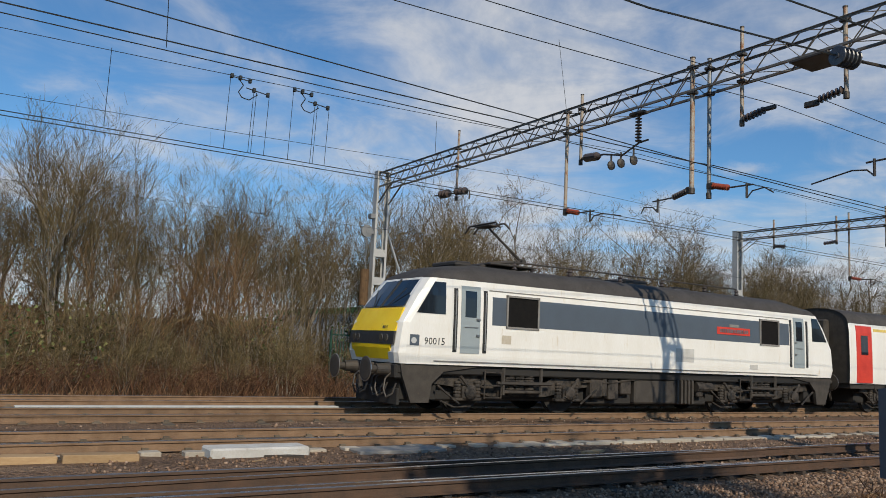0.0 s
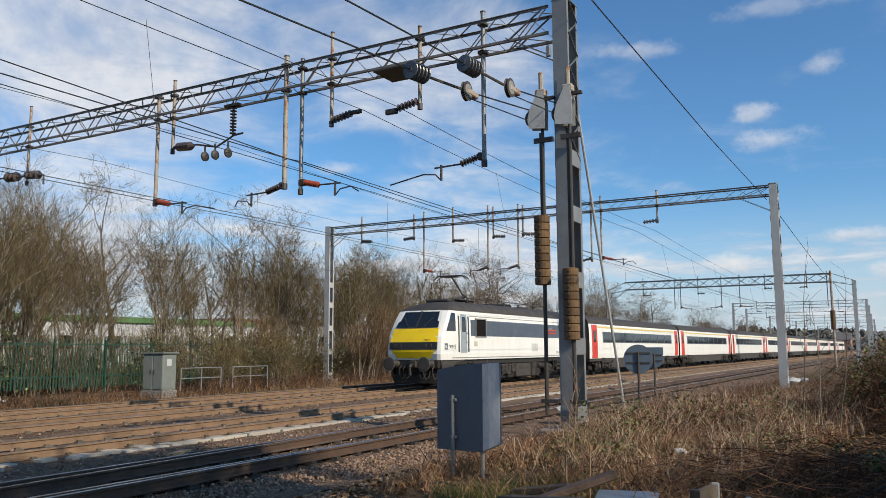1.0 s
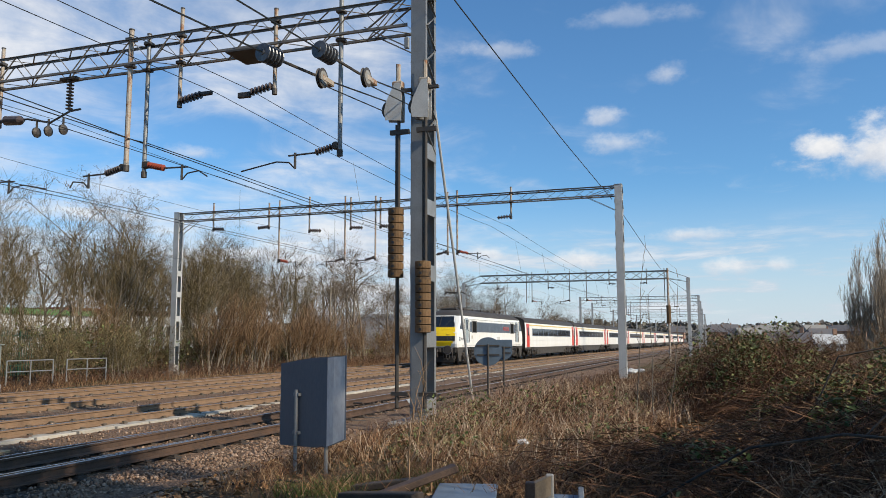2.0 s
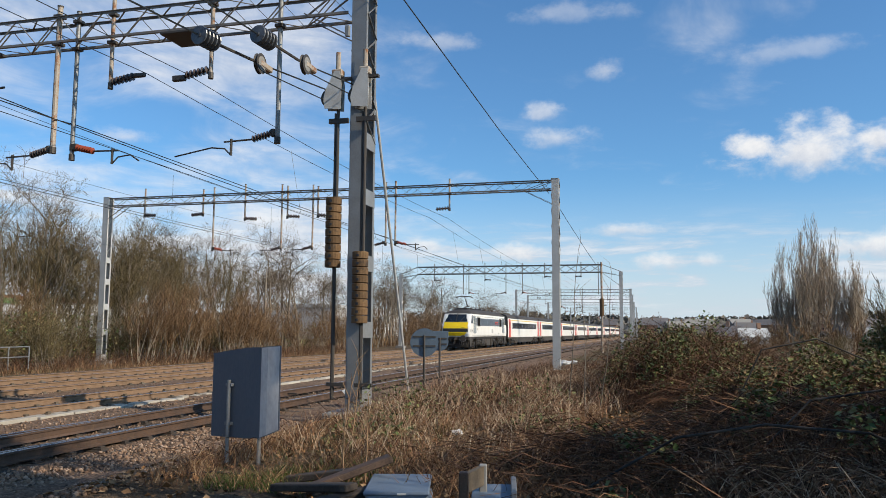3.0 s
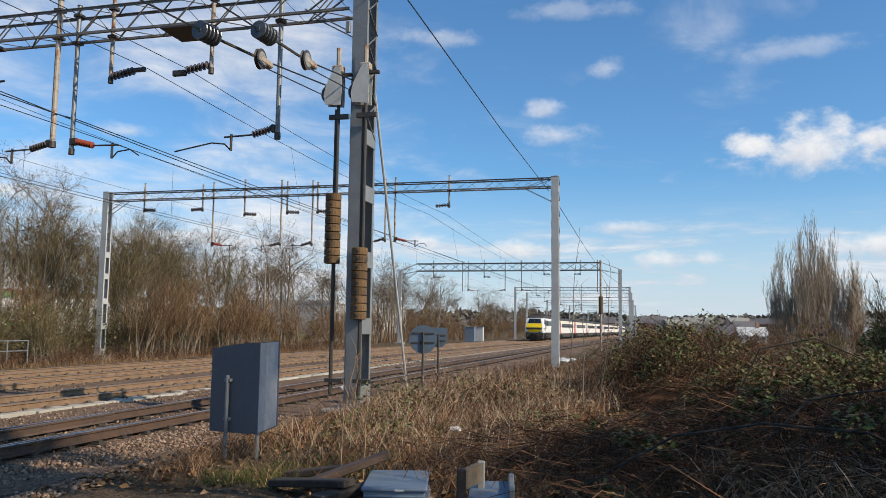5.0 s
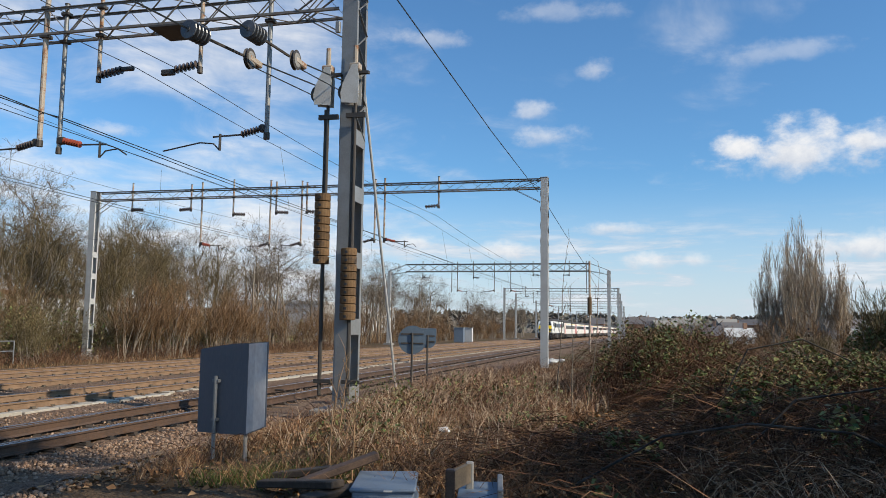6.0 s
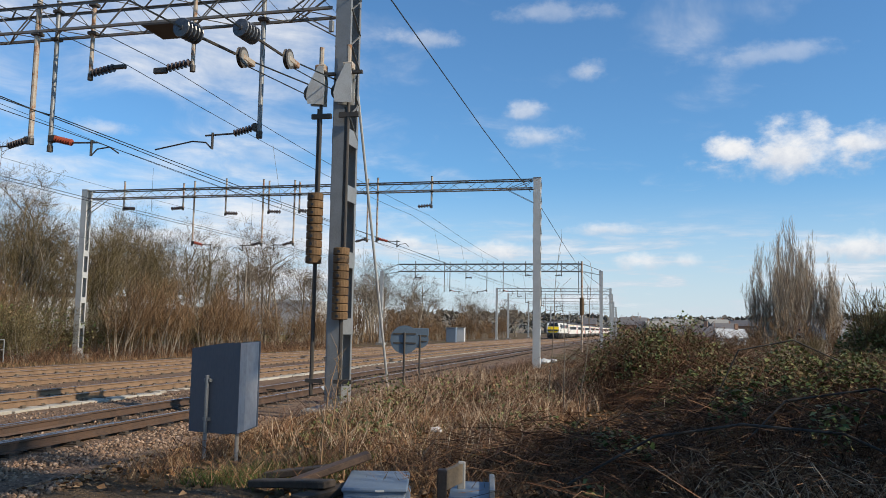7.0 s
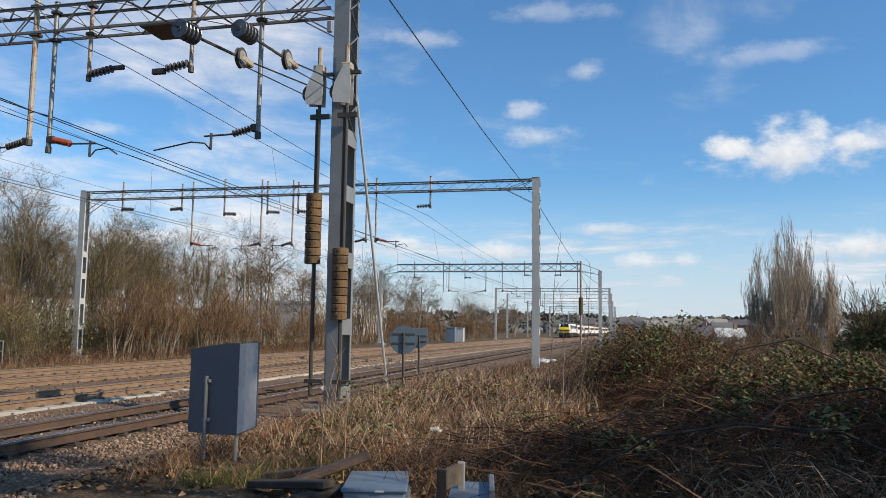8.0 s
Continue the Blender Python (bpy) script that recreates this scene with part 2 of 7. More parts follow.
GREYCON = material("grey_concrete", (0.252, 0.245, 0.231), (0.189, 0.175, 0.154), 0.9, 0, 3, 40, 0.8, 0.3, 0.005)
SIGNBACK = material("grey_sign_back", (0.124, 0.13, 0.146), (0.102, 0.108, 0.124), 0.5, 0.15, 1.5, 40, 0.7, 0.08, 0.003, (0.0781, 0.0781, 0.0756), (0.64, 0.8), stretch=(1, 1, 0.3))
# Pale grey that puts the sun's brightness on the bent edge into colour.
BENTEDGE = material("sunlit_sign_edge", (0.44, 0.44, 0.45), (0.29, 0.29, 0.30), 0.6, 0.1, 2.5, 30, 0.8, 0.1, 0.003, (0.105, 0.105, 0.112), (0.54, 0.70), stretch=(1, 1, 0.35))
ROUNDSIGN = material("blue_grey_sign_back", (0.13, 0.17, 0.21), (0.10, 0.13, 0.16), 0.5, 0.3, 3, 40, 0.7, 0.05)
BLUEBOX = material("weathered_blue_paint", (0.12, 0.162, 0.216), (0.162, 0.198, 0.24), 0.55, 0.2, 3, 40, 0.9, 0.15, 0.003, (0.228, 0.24, 0.252), (0.58, 0.74))
CABINET = material("green_grey_cabinet", (0.21, 0.224, 0.196), (0.168, 0.182, 0.161), 0.6, 0.1, 2, 40, 0.7, 0.08)
PALISADE = material("green_fence_paint", (0.018, 0.072, 0.045), (0.0132, 0.051, 0.033), 0.55, 0.1, 4, 50, 0.7, 0.1)
WALLWHITE = material("white_cladding", (0.497, 0.497, 0.484), (0.433, 0.433, 0.421), 0.6, 0, 0.5, 6, 0.7, 0.05)
ROOFRED = material("red_roof_sheet", (0.22, 0.07, 0.05), None, 0.7, 0, 0.6, 8)
ROOFGREEN = material("green_roof_sheet", (0.10, 0.22, 0.07), None, 0.6, 0, 0.6, 8)
BRICK = material("brick_wall", (0.34, 0.20, 0.13), (0.26, 0.15, 0.10), 0.85, 0, 1, 14)
SLATE = material("slate_roof", (0.10, 0.10, 0.11), (0.15, 0.13, 0.12), 0.8, 0, 1, 12)
TANTIMBER = material("sunbleached_tan_timber", (0.40, 0.27, 0.14), (0.27, 0.17, 0.085), 0.85, 0, 4, 50, 0.9, 0.4, 0.006, (0.10, 0.066, 0.04), (0.58, 0.70), vary=0.2, stretch=(1, 0.3, 1))
BARK = material("grey_brown_bark", (0.26, 0.212, 0.158), (0.15, 0.12, 0.09), 0.9, 0, 3, 30, 0.9, 0.5, 0.01, (0.18, 0.189, 0.0899), (0.58, 0.74), vary=0.2)
PALEBARK = material("pale_poplar_bark", (0.518, 0.432, 0.317), (0.346, 0.274, 0.202), 0.9, 0, 3, 30, 0.9, 0.3, 0.01, vary=0.1)
TWIG = island_material("bare_twigs", [(0.045, 0.034, 0.026), (0.15, 0.115, 0.082), (0.075, 0.057, 0.041), (0.28, 0.22, 0.155), (0.11, 0.085, 0.056)])
SHRUB = island_material("reddish_shoots", [(0.05, 0.03, 0.016), (0.20, 0.118, 0.06), (0.10, 0.058, 0.03), (0.31, 0.20, 0.108), (0.135, 0.082, 0.042)])
MOSSY = island_material("mossy_shoots", [(0.035, 0.03, 0.013), (0.14, 0.108, 0.052), (0.065, 0.052, 0.024), (0.25, 0.19, 0.10), (0.10, 0.084, 0.036)])
BRAMBLE = island_material("bramble_stems", [(0.022, 0.014, 0.010), (0.12, 0.056, 0.03), (0.045, 0.027, 0.018), (0.23, 0.13, 0.07), (0.085, 0.045, 0.026)])
DRYGRASS = island_material("dry_grass", [(0.09, 0.045, 0.024), (0.28, 0.165, 0.088), (0.15, 0.072, 0.038), (0.44, 0.31, 0.18), (0.21, 0.105, 0.055), (0.31, 0.19, 0.10)])
GREENGRASS = island_material("green_grass", [(0.049, 0.077, 0.0175), (0.084, 0.112, 0.028), (0.112, 0.119, 0.042)])
IVY = island_material("ivy_leaves", [(0.021, 0.0385, 0.0123), (0.0875, 0.122, 0.0315), (0.0385, 0.07, 0.0192), (0.228, 0.237, 0.0875), (0.122, 0.131, 0.0437), (0.28, 0.193, 0.105)], 0.62, 0.2)
DEADLEAF = island_material("dead_leaves", [(0.16, 0.075, 0.03), (0.32, 0.17, 0.075), (0.09, 0.05, 0.027), (0.42, 0.28, 0.15), (0.24, 0.12, 0.05)])
STONES = island_material("ballast_stones", [(0.08, 0.05, 0.035), (0.28, 0.18, 0.12), (0.15, 0.097, 0.064), (0.40, 0.29, 0.21), (0.05, 0.035, 0.025)], 0.9)


def glass_material(name, tint=(0.012, 0.016, 0.022)):
    m = bpy.data.materials.new(name)
    m.use_nodes = True
    b = m.node_tree.nodes["Principled BSDF"]
    b.inputs["Base Color"].default_value = (*tint, 1)
    b.inputs["Roughness"].default_value, b.inputs["Specular IOR Level"].default_value = 0.06, 0.7
    return m


GLASS = glass_material("dark_tinted_glass")
LAMPGLASS = glass_material("lamp_glass", (0.06, 0.055, 0.05))


def ground_material():
    m = bpy.data.materials.new("ballast_and_earth")
    m.use_nodes = True
    m.node_tree.nodes.clear()
    w = Nodes(m.node_tree)
    out, bsdf = w.n("ShaderNodeOutputMaterial"), w.n("ShaderNodeBsdfPrincipled")
    w.link(bsdf.outputs[0], out.inputs[0])
    tc = w.n("ShaderNodeTexCoord").outputs["Object"]
    sep = w.n("ShaderNodeSeparateXYZ")
    w.link(tc, sep.inputs[0])
    broad, mid, fine = w.noise(tc, 0.5, 5), w.noise(tc, 4.0, 5), w.noise(tc, 28.0, 4, 0.7)
    vor = w.n("ShaderNodeTexVoronoi")
    vor.inputs["Scale"].default_value = 17.0
    w.link(tc, vor.inputs["Vector"])
    stone = w.mix(vor.outputs["Distance"], (0.30, 0.205, 0.145), (0.075, 0.05, 0.036))
    stone = w.mix(1.0, stone, w.mix(vor.outputs["Color"], (0.7, 0.66, 0.62), (1.25, 1.22, 1.2)), "MULTIPLY")
    stone = w.mix(w.ramp(broad, 0.42, 0.62, 0, 0.55), stone, (0.17, 0.107, 0.066))
    long = w.n("ShaderNodeMapping")
    long.inputs["Scale"].default_value = (1.0, 0.12, 1.0)
    w.link(tc, long.inputs["Vector"])
    stone = w.mix(w.ramp(w.noise(long.outputs[0], 1.3, 5, 0.6), 0.50, 0.64, 0, 0.65), stone, (0.06, 0.04, 0.027))
    stone = w.mix(w.ramp(w.noise(long.outputs[0], 3.1, 4, 0.6), 0.54, 0.66, 0, 0.7), stone, (0.26, 0.18, 0.118))
    earth = w.mix(w.ramp(mid, 0.35, 0.65), (0.075, 0.047, 0.028), (0.135, 0.087, 0.05))
    earth = w.mix(w.ramp(fine, 0.45, 0.62, 0, 0.6), earth, (0.18, 0.13, 0.078))
    green = w.mix(w.ramp(w.noise(tc, 0.22, 5), 0.50, 0.62, 0, 0.75), earth, (0.065, 0.07, 0.024))
    wob = w.math("ADD", sep.outputs["X"], w.math("MULTIPLY", w.math("SUBTRACT", mid, 0.5), 2.0))
    inside = w.math("MULTIPLY", w.ramp(wob, -25.6, -24.4), w.ramp(wob, -6.6, -5.4, 1.0, 0.0))
    col = w.mix(inside, green, stone)
    w.link(col, bsdf.inputs["Base Color"])
    bsdf.inputs["Roughness"].default_value = 0.95
    bsdf.inputs["Specular IOR Level"].default_value = 0.15
    b = w.n("ShaderNodeBump")
    b.inputs["Strength"].default_value, b.inputs["Distance"].default_value = 0.8, 0.05
    w.link(w.math("ADD", w.math("MULTIPLY", vor.outputs["Distance"], -1.0), fine), b.inputs["Height"])
    w.link(b.outputs[0], bsdf.inputs["Normal"])
    return m


# ======== mesh helpers ========
def mesh_object(name, bm, mat, parent=None, label="", smooth=False):
    me = bpy.data.meshes.new(name)
    bm.to_mesh(me)
    bm.free()
    for m in mat if isinstance(mat, (list, tuple)) else [mat]:
        me.materials.append(m)
    if smooth:
        for p in me.polygons:
            p.use_smooth = True
    ob = new(name, me)
    if parent is not None:
        ob.parent = parent
    if label:
        ob["label"] = label
    return ob


def part(name, bm, mat, parent, label="", smooth=False):
    """ONE mesh object under a thing or a part."""
    return mesh_object(name, bm, mat, parent, label, smooth)


def pieces(name, bm, mat, parent):
    """Each separate piece of a bmesh as a part of its own."""
    bm.verts.index_update()
    bm.faces.index_update()
    left = set(bm.verts)
    while left:
        group, todo = set(), [min(left, key=lambda q: q.index)]
        while todo:
            v = todo.pop()
            if v in group:
                continue
            group.add(v)
            todo += [e.other_vert(v) for e in v.link_edges if e.other_vert(v) not in group]
        left -= group
        nb, new_v = B(), {}
        faces = {f for v in group for f in v.link_faces}
        for v in sorted(group, key=lambda q: q.index):
            new_v[v] = nb.verts.new(v.co)
        for f in sorted(faces, key=lambda q: q.index):
            nb.faces.new([new_v[v] for v in f.verts])
        part(name, nb, mat, parent)
    bm.free()


def share(name, ob, parent, m):
    """A further object on the same mesh."""
    o = new(name, ob.data)
    o.parent, o.matrix_basis = parent, m
    return o


def thing(name, m, label, category, group="", kind=""):
    ob = new(name)
    ob.matrix_basis = m
    ob.empty_display_size = 0.2
    return tagged(ob, label, category, group, kind)


def box(bm, x0, x1, y0, y1, z0, z1, bevel=0.0):
    made = bmesh.ops.create_cube(bm, size=1.0, matrix=Matrix.LocRotScale(((x0 + x1) / 2, (y0 + y1) / 2, (z0 + z1) / 2), None, (abs(x1 - x0), abs(y1 - y0), abs(z1 - z0))))
    if bevel:
        es = {e for v in made["verts"] for e in v.link_edges}
        bmesh.ops.bevel(bm, geom=list(es), offset=bevel, segments=1, affect="EDGES")
    return bm


def B():
    return bmesh.new()


def boxed(x0, x1, y0, y1, z0, z1, bevel=0.01):
    return box(B(), x0, x1, y0, y1, z0, z1, bevel)


def rod(bm, p, q, r, sides=6, r2=None):
    """A round bar from p to q."""
    p, q = Vector(p), Vector(q)
    d = q - p
    m = Matrix.Translation((p + q) / 2) @ d.to_track_quat("Z", "Y").to_matrix().to_4x4()
    bmesh.ops.create_cone(bm, cap_ends=True, segments=sides, radius1=r, radius2=r if r2 is None else r2, depth=d.length, matrix=m)
    return bm


def bar(bm, p, q, a, b=None):
    """A flat bar of a x b from p to q."""
    p, q = Vector(p), Vector(q)
    d = q - p
    m = Matrix.Translation((p + q) / 2) @ d.to_track_quat("Z", "Y").to_matrix().to_4x4() @ Matrix.Diagonal((a, b or a, d.length, 1))
    bmesh.ops.create_cube(bm, size=1.0, matrix=m)
    return bm


def tube(bm, pts, r, sides=5):
    for a, b in zip(pts, pts[1:]):
        rod(bm, a, b, r, sides)
    return bm


def lathe(bm, p, q, profile, sides=12):
    """Discs along the axis from p to q: profile of (place along the axis in metres, radius)."""
    p, q = Vector(p), Vector(q)
    rot = (q - p).to_track_quat("Z", "Y").to_matrix().to_4x4()
    rings = []
    for s, r in profile:
        rings.append([bm.verts.new(p + (rot @ Vector((r * math.cos(k * math.tau / sides), r * math.sin(k * math.tau / sides), s)))) for k in range(sides)])
    for a, b in zip(rings, rings[1:]):
        for k in range(sides):
            bm.faces.new((a[k], a[(k + 1) % sides], b[(k + 1) % sides], b[k]))
    bm.faces.new(rings[0][::-1])
    bm.faces.new(rings[-1])
    return bm


def insulator(bm, p, q, sheds, r, core=0.03, sides=12):
    """A string of sheds from p to q."""
    n = (Vector(q) - Vector(p)).length
    prof = [(0, core)]
    for i in range(sheds):
        a = n * (i + 0.2) / sheds
        prof += [(a, core), (a + n * 0.25 / sheds, r), (a + n * 0.45 / sheds, r * 0.95), (a + n * 0.55 / sheds, core)]
    prof.append((n, core))
    return lathe(bm, p, q, prof, sides)


def raw_mesh(name, verts, faces, mat, parent=None, label=""):
    me = bpy.data.meshes.new(name)
    verts, faces = np.asarray(verts, np.float32), np.asarray(faces, np.int32)
    k = faces.shape[1]
    me.vertices.add(len(verts))
    me.vertices.foreach_set("co", verts.ravel())
    me.loops.add(faces.size)
    me.loops.foreach_set("vertex_index", faces.ravel())
    me.polygons.add(len(faces))
    me.polygons.foreach_set("loop_start", np.arange(0, faces.size, k, dtype=np.int32))
    me.materials.append(mat)
    me.update(calc_edges=True)
    me.validate()
    ob = new(name, me)
    if parent is not None:
        ob.parent = parent
    if label:
        ob["label"] = label
    return ob


def twigs(segs, sides=3):
    """Thin three-sided stems from rows of p (3), q (3), radius at p, radius at q."""
    s = np.asarray(segs, float)
    p, q = s[:, :3], s[:, 3:6]
    d = q - p
    d /= np.maximum(np.linalg.norm(d, axis=1, keepdims=True), 1e-6)
    ref = np.where(np.abs(d[:, 2:3]) > 0.9, np.array([[1.0, 0, 0]]), np.array([[0, 0, 1.0]]))
    u = np.cross(d, ref)
    u /= np.linalg.norm(u, axis=1, keepdims=True)
    v = np.cross(d, u)
    ring = []
    for k in range(sides):
        a = k * math.tau / sides
        o = u * math.cos(a) + v * math.sin(a)
        ring += [p + o * s[:, 6:7], q + o * s[:, 7:8]]
    verts = np.stack(ring, 1).reshape(-1, 3)
    base = np.arange(len(s))[:, None] * 2 * sides
    faces = []
    for k in range(sides):
        j = (k + 1) % sides
        faces.append(base + np.array([[2 * k, 2 * j, 2 * j + 1, 2 * k + 1]]))
    return verts, np.concatenate(faces, 1).reshape(-1, 4)


def blades(segs):
    """The finest twigs and grass blades, one narrow quad each."""
    s = np.asarray(segs, float)
    p, q = s[:, :3], s[:, 3:6]
    d = q - p
    d /= np.maximum(np.linalg.norm(d, axis=1, keepdims=True), 1e-6)
    r = np.random.default_rng(len(s)).normal(0, 1, (len(s), 3))
    u = np.cross(d, r)
    u /= np.linalg.norm(u, axis=1, keepdims=True)
    verts = np.stack([p - u * s[:, 6:7], p + u * s[:, 6:7], q + u * s[:, 7:8], q - u * s[:, 7:8]], 1).reshape(-1, 3)
    return verts, (np.arange(len(s))[:, None] * 4 + np.arange(4)[None]).astype(int)


def leaves(c, size, rng, lift=0.6, length=1.3):
    """Folded leaves of two triangles each round the centres c."""
    n = len(c)
    a = rng.uniform(0, math.tau, n)
    tilt = rng.normal(0, lift, n)
    d = np.stack([np.cos(a) * np.cos(tilt), np.sin(a) * np.cos(tilt), np.sin(tilt)], 1)
    side = np.stack([-np.sin(a), np.cos(a), rng.normal(0, 0.4, n)], 1)
    sz = (size * rng.uniform(0.6, 1.3, n))[:, None]
    tip, root = c + d * sz * length * 0.5, c - d * sz * length * 0.5
    up = np.cross(d, side) * sz * 0.15
    l, r = c + side * sz * 0.45 + up, c - side * sz * 0.45 + up
    verts = np.stack([root, l, tip, r], 1).reshape(-1, 3)
    b = np.arange(n)[:, None] * 4
    faces = np.concatenate([b + np.array([[0, 1, 2]]), b + np.array([[0, 2, 3]])], 1).reshape(-1, 3)
    return verts, faces


# ======== the line of the railway ========
TRACKS = (("near", -9.50), ("second", -13.9), ("main", -18.1), ("far", -21.65))


def bend(y):
    """How far the line has swung to the east at y."""
    return 0.011 * ((y - 60) + math.sqrt((y - 60) ** 2 + 900))


def on_line(x, y, z=0.0):
    return Vector((x + bend(y), y, z))


def ground_z(x, y):
    u = x - bend(y)
    rail = -0.168 - 0.05 * max(0.0, min(1.0, (u + 11.9) / 0.8))
    bank = 0.05 + 0.10 * max(0.0, min(1.0, (x + 3) / 8)) - 0.38 * max(0.0, min(1.0, (y - 24) / 14))
    k = max(0.0, min(1.0, (x + 7.2 - bend(y)) / 1.6))
    k = k * k * (3 - 2 * k)
    z = rail + (bank - rail) * k
    if x < -24:
        z -= 0.22 * min(1.0, (-24 - x) / 4)
    return z


def build_ground():
    bm = B()
    xs = [-3000, -800, -300, -140, -80, -55, -45] + [-40 + 0.8 * i for i in range(71)] + [20, 26, 34, 50, 90, 200, 600, 3000]
    ys = [-3000, -500, -120, -50, -25] + [-14 + 0.8 * i for i in range(85)] + [57, 62, 68, 76, 86, 100, 120, 145, 175, 215, 270, 350, 500, 900, 1800, 4500]
    grid = []
    for y in ys:
        row = []
        for x in xs:
            z = ground_z(x, y)
            if -45 < x < 20 and -14 < y < 60:
                z += 0.05 * noise.noise(Vector((x * 0.9, y * 0.9, 0))) + (0.05 * noise.noise(Vector((x * 2.7, y * 2.7, 3))) if x > -6.5 else 0.0)
            row.append(bm.verts.new((x, y, z)))
        grid.append(row)
    for a, b in zip(grid, grid[1:]):
        for i in range(len(xs) - 1):
            bm.faces.new((a[i], a[i + 1], b[i + 1], b[i]))
    ob = mesh_object("ground", bm, ground_material(), smooth=True)
    tagged(ob, "stony brown railway ballast and rough earth verge", "ground", kind="structure")


build_ground()


# ======== tracks ========
def rail_mesh(x, y0, y1, step):
    """Bull-head shaped rail swept along the line."""
    prof = ((-0.065, -0.16), (0.065, -0.16), (0.065, -0.145), (0.012, -0.125), (0.012, -0.045), (0.036, -0.035), (0.036, -0.004), (0.030, 0.0), (-0.030, 0.0), (-0.036, -0.004), (-0.036, -0.035), (-0.012, -0.045), (-0.012, -0.125), (-0.065, -0.145))
    bm = B()
    rings, y = [], y0
    while y <= y1:
        rings.append([bm.verts.new(on_line(x + a, y, b)) for a, b in prof])
        y += step if y < 120 else step * 4
    n = len(prof)
    for a, b in zip(rings, rings[1:]):
        for k in range(n):
            f = bm.faces.new((a[k], a[(k + 1) % n], b[(k + 1) % n], b[k]))
            f.material_index = 1 if k in (6, 7, 8) else 0
    return bm


def switch_rail(points):
    """A lower rail that closes up to a running rail at its tip."""
    bm = B()
    rings = []
    for i, (x, y) in enumerate(points):
        k = 0.6 if i == len(points) - 1 else 1.0
        rings.append([bm.verts.new(on_line(x + a * k, y, b - 0.006)) for a, b in ((-0.055, -0.16), (0.055, -0.16), (0.012, -0.125), (0.012, -0.045), (0.034, -0.03), (0.034, 0.0), (-0.034, 0.0), (-0.034, -0.03), (-0.012, -0.045), (-0.012, -0.125))])
    for a, b in zip(rings, rings[1:]):
        for k in range(10):
            bm.faces.new((a[k], a[(k + 1) % 10], b[(k + 1) % 10], b[k])).material_index = 1 if k == 5 else 0
    bm.faces.new(rings[0])
    bm.faces.new(rings[-1][::-1])
    bmesh.ops.recalc_face_normals(bm, faces=bm.faces)
    return bm


def sleeper_mesh(mat, length=2.5, ends=None):
    """A sleeper with a chair and clips under each rail."""
    bm = B()
    box(bm, -length / 2, length / 2, -0.125, 0.125, -0.32, -0.175, 0.015)
    for f in bm.faces:
        f.material_index = 0
    if ends:
        box(bm, length / 2 - 0.20, length / 2 + 0.04, -0.15, 0.15, -0.32, -0.125, 0.012)
        for f in bm.faces:
            if abs(f.calc_center_median().x) > length / 2 - 0.18:
                f.material_index = 1
    for s in (-1, 1):
        c = s * 0.752
        box(bm, c - 0.17, c + 0.17, -0.09, 0.09, -0.178, -0.150)
        for o in (-0.10, 0.10):
            box(bm, c + o - 0.03, c + o + 0.03, -0.05, 0.05, -0.152, -0.118)
    me = bpy.data.meshes.new("sleeper")
    bm.to_mesh(me)
    bm.free()
    me.materials.append(mat)
    if ends:
        me.materials.append(ends)
    return me


def build_tracks():
    labels = {"near": "rusty running rails on oiled dark sleepers", "second": "worn rails on pale concrete sleepers in ballast", "main": "polished main line rails on dusty sleepers", "far": "brown rails on dusty sleepers beside the wood"}
    kinds = {"near": sleeper_mesh(DARKSLEEPER, 2.55), "second": sleeper_mesh(SLEEPER, 2.5, PALESLEEPER), "main": sleeper_mesh(SLEEPER), "far": sleeper_mesh(SLEEPER)}
    rng = np.random.default_rng(3)
    for name, x in TRACKS:
        track = thing("railway_track", Matrix(), labels[name], "railway track", "railway tracks")
        for s in (-1, 1):
            part("rail", rail_mesh(x + s * 0.752, -40, 420, 2.0), [NEARRAIL if name == "near" else RAILSIDE, RAILTOP], track)
        y = -10.0
        while y < 95:
            o = new("sleeper", kinds[name])
            o.parent = track
            o.matrix_basis = pose(x + bend(y) + rng.normal(0, 0.02), y + rng.normal(0, 0.015), rng.normal(0, 0.008) - (0.045 if name == "near" else 0.0), 0, 0, rng.normal(0, 0.6) - math.degrees(math.atan((bend(y + 1) - bend(y)))))
            y += 0.66
        if name == "near":
            for points in (((-9.28, -6.0), (-9.62, 1.0), (-9.95, 6.5), (-10.17, 13.5)), ((-9.16, -6.0), (-8.98, 4.0), (-8.90, 8.5), (-8.84, 12.5))):
                part("switch_rail", switch_rail(points), [NEARRAIL, RAILTOP], track)
        bm = B()
        while y < 380:
            box(bm, x + bend(y) - 1.25, x + bend(y) + 1.25, y - 0.125, y + 0.125, -0.32, -0.175)
            y += 0.66
        far = part("far_sleepers", bm, SLEEPER, track)
        far["kind"] = "stuff"


build_tracks()


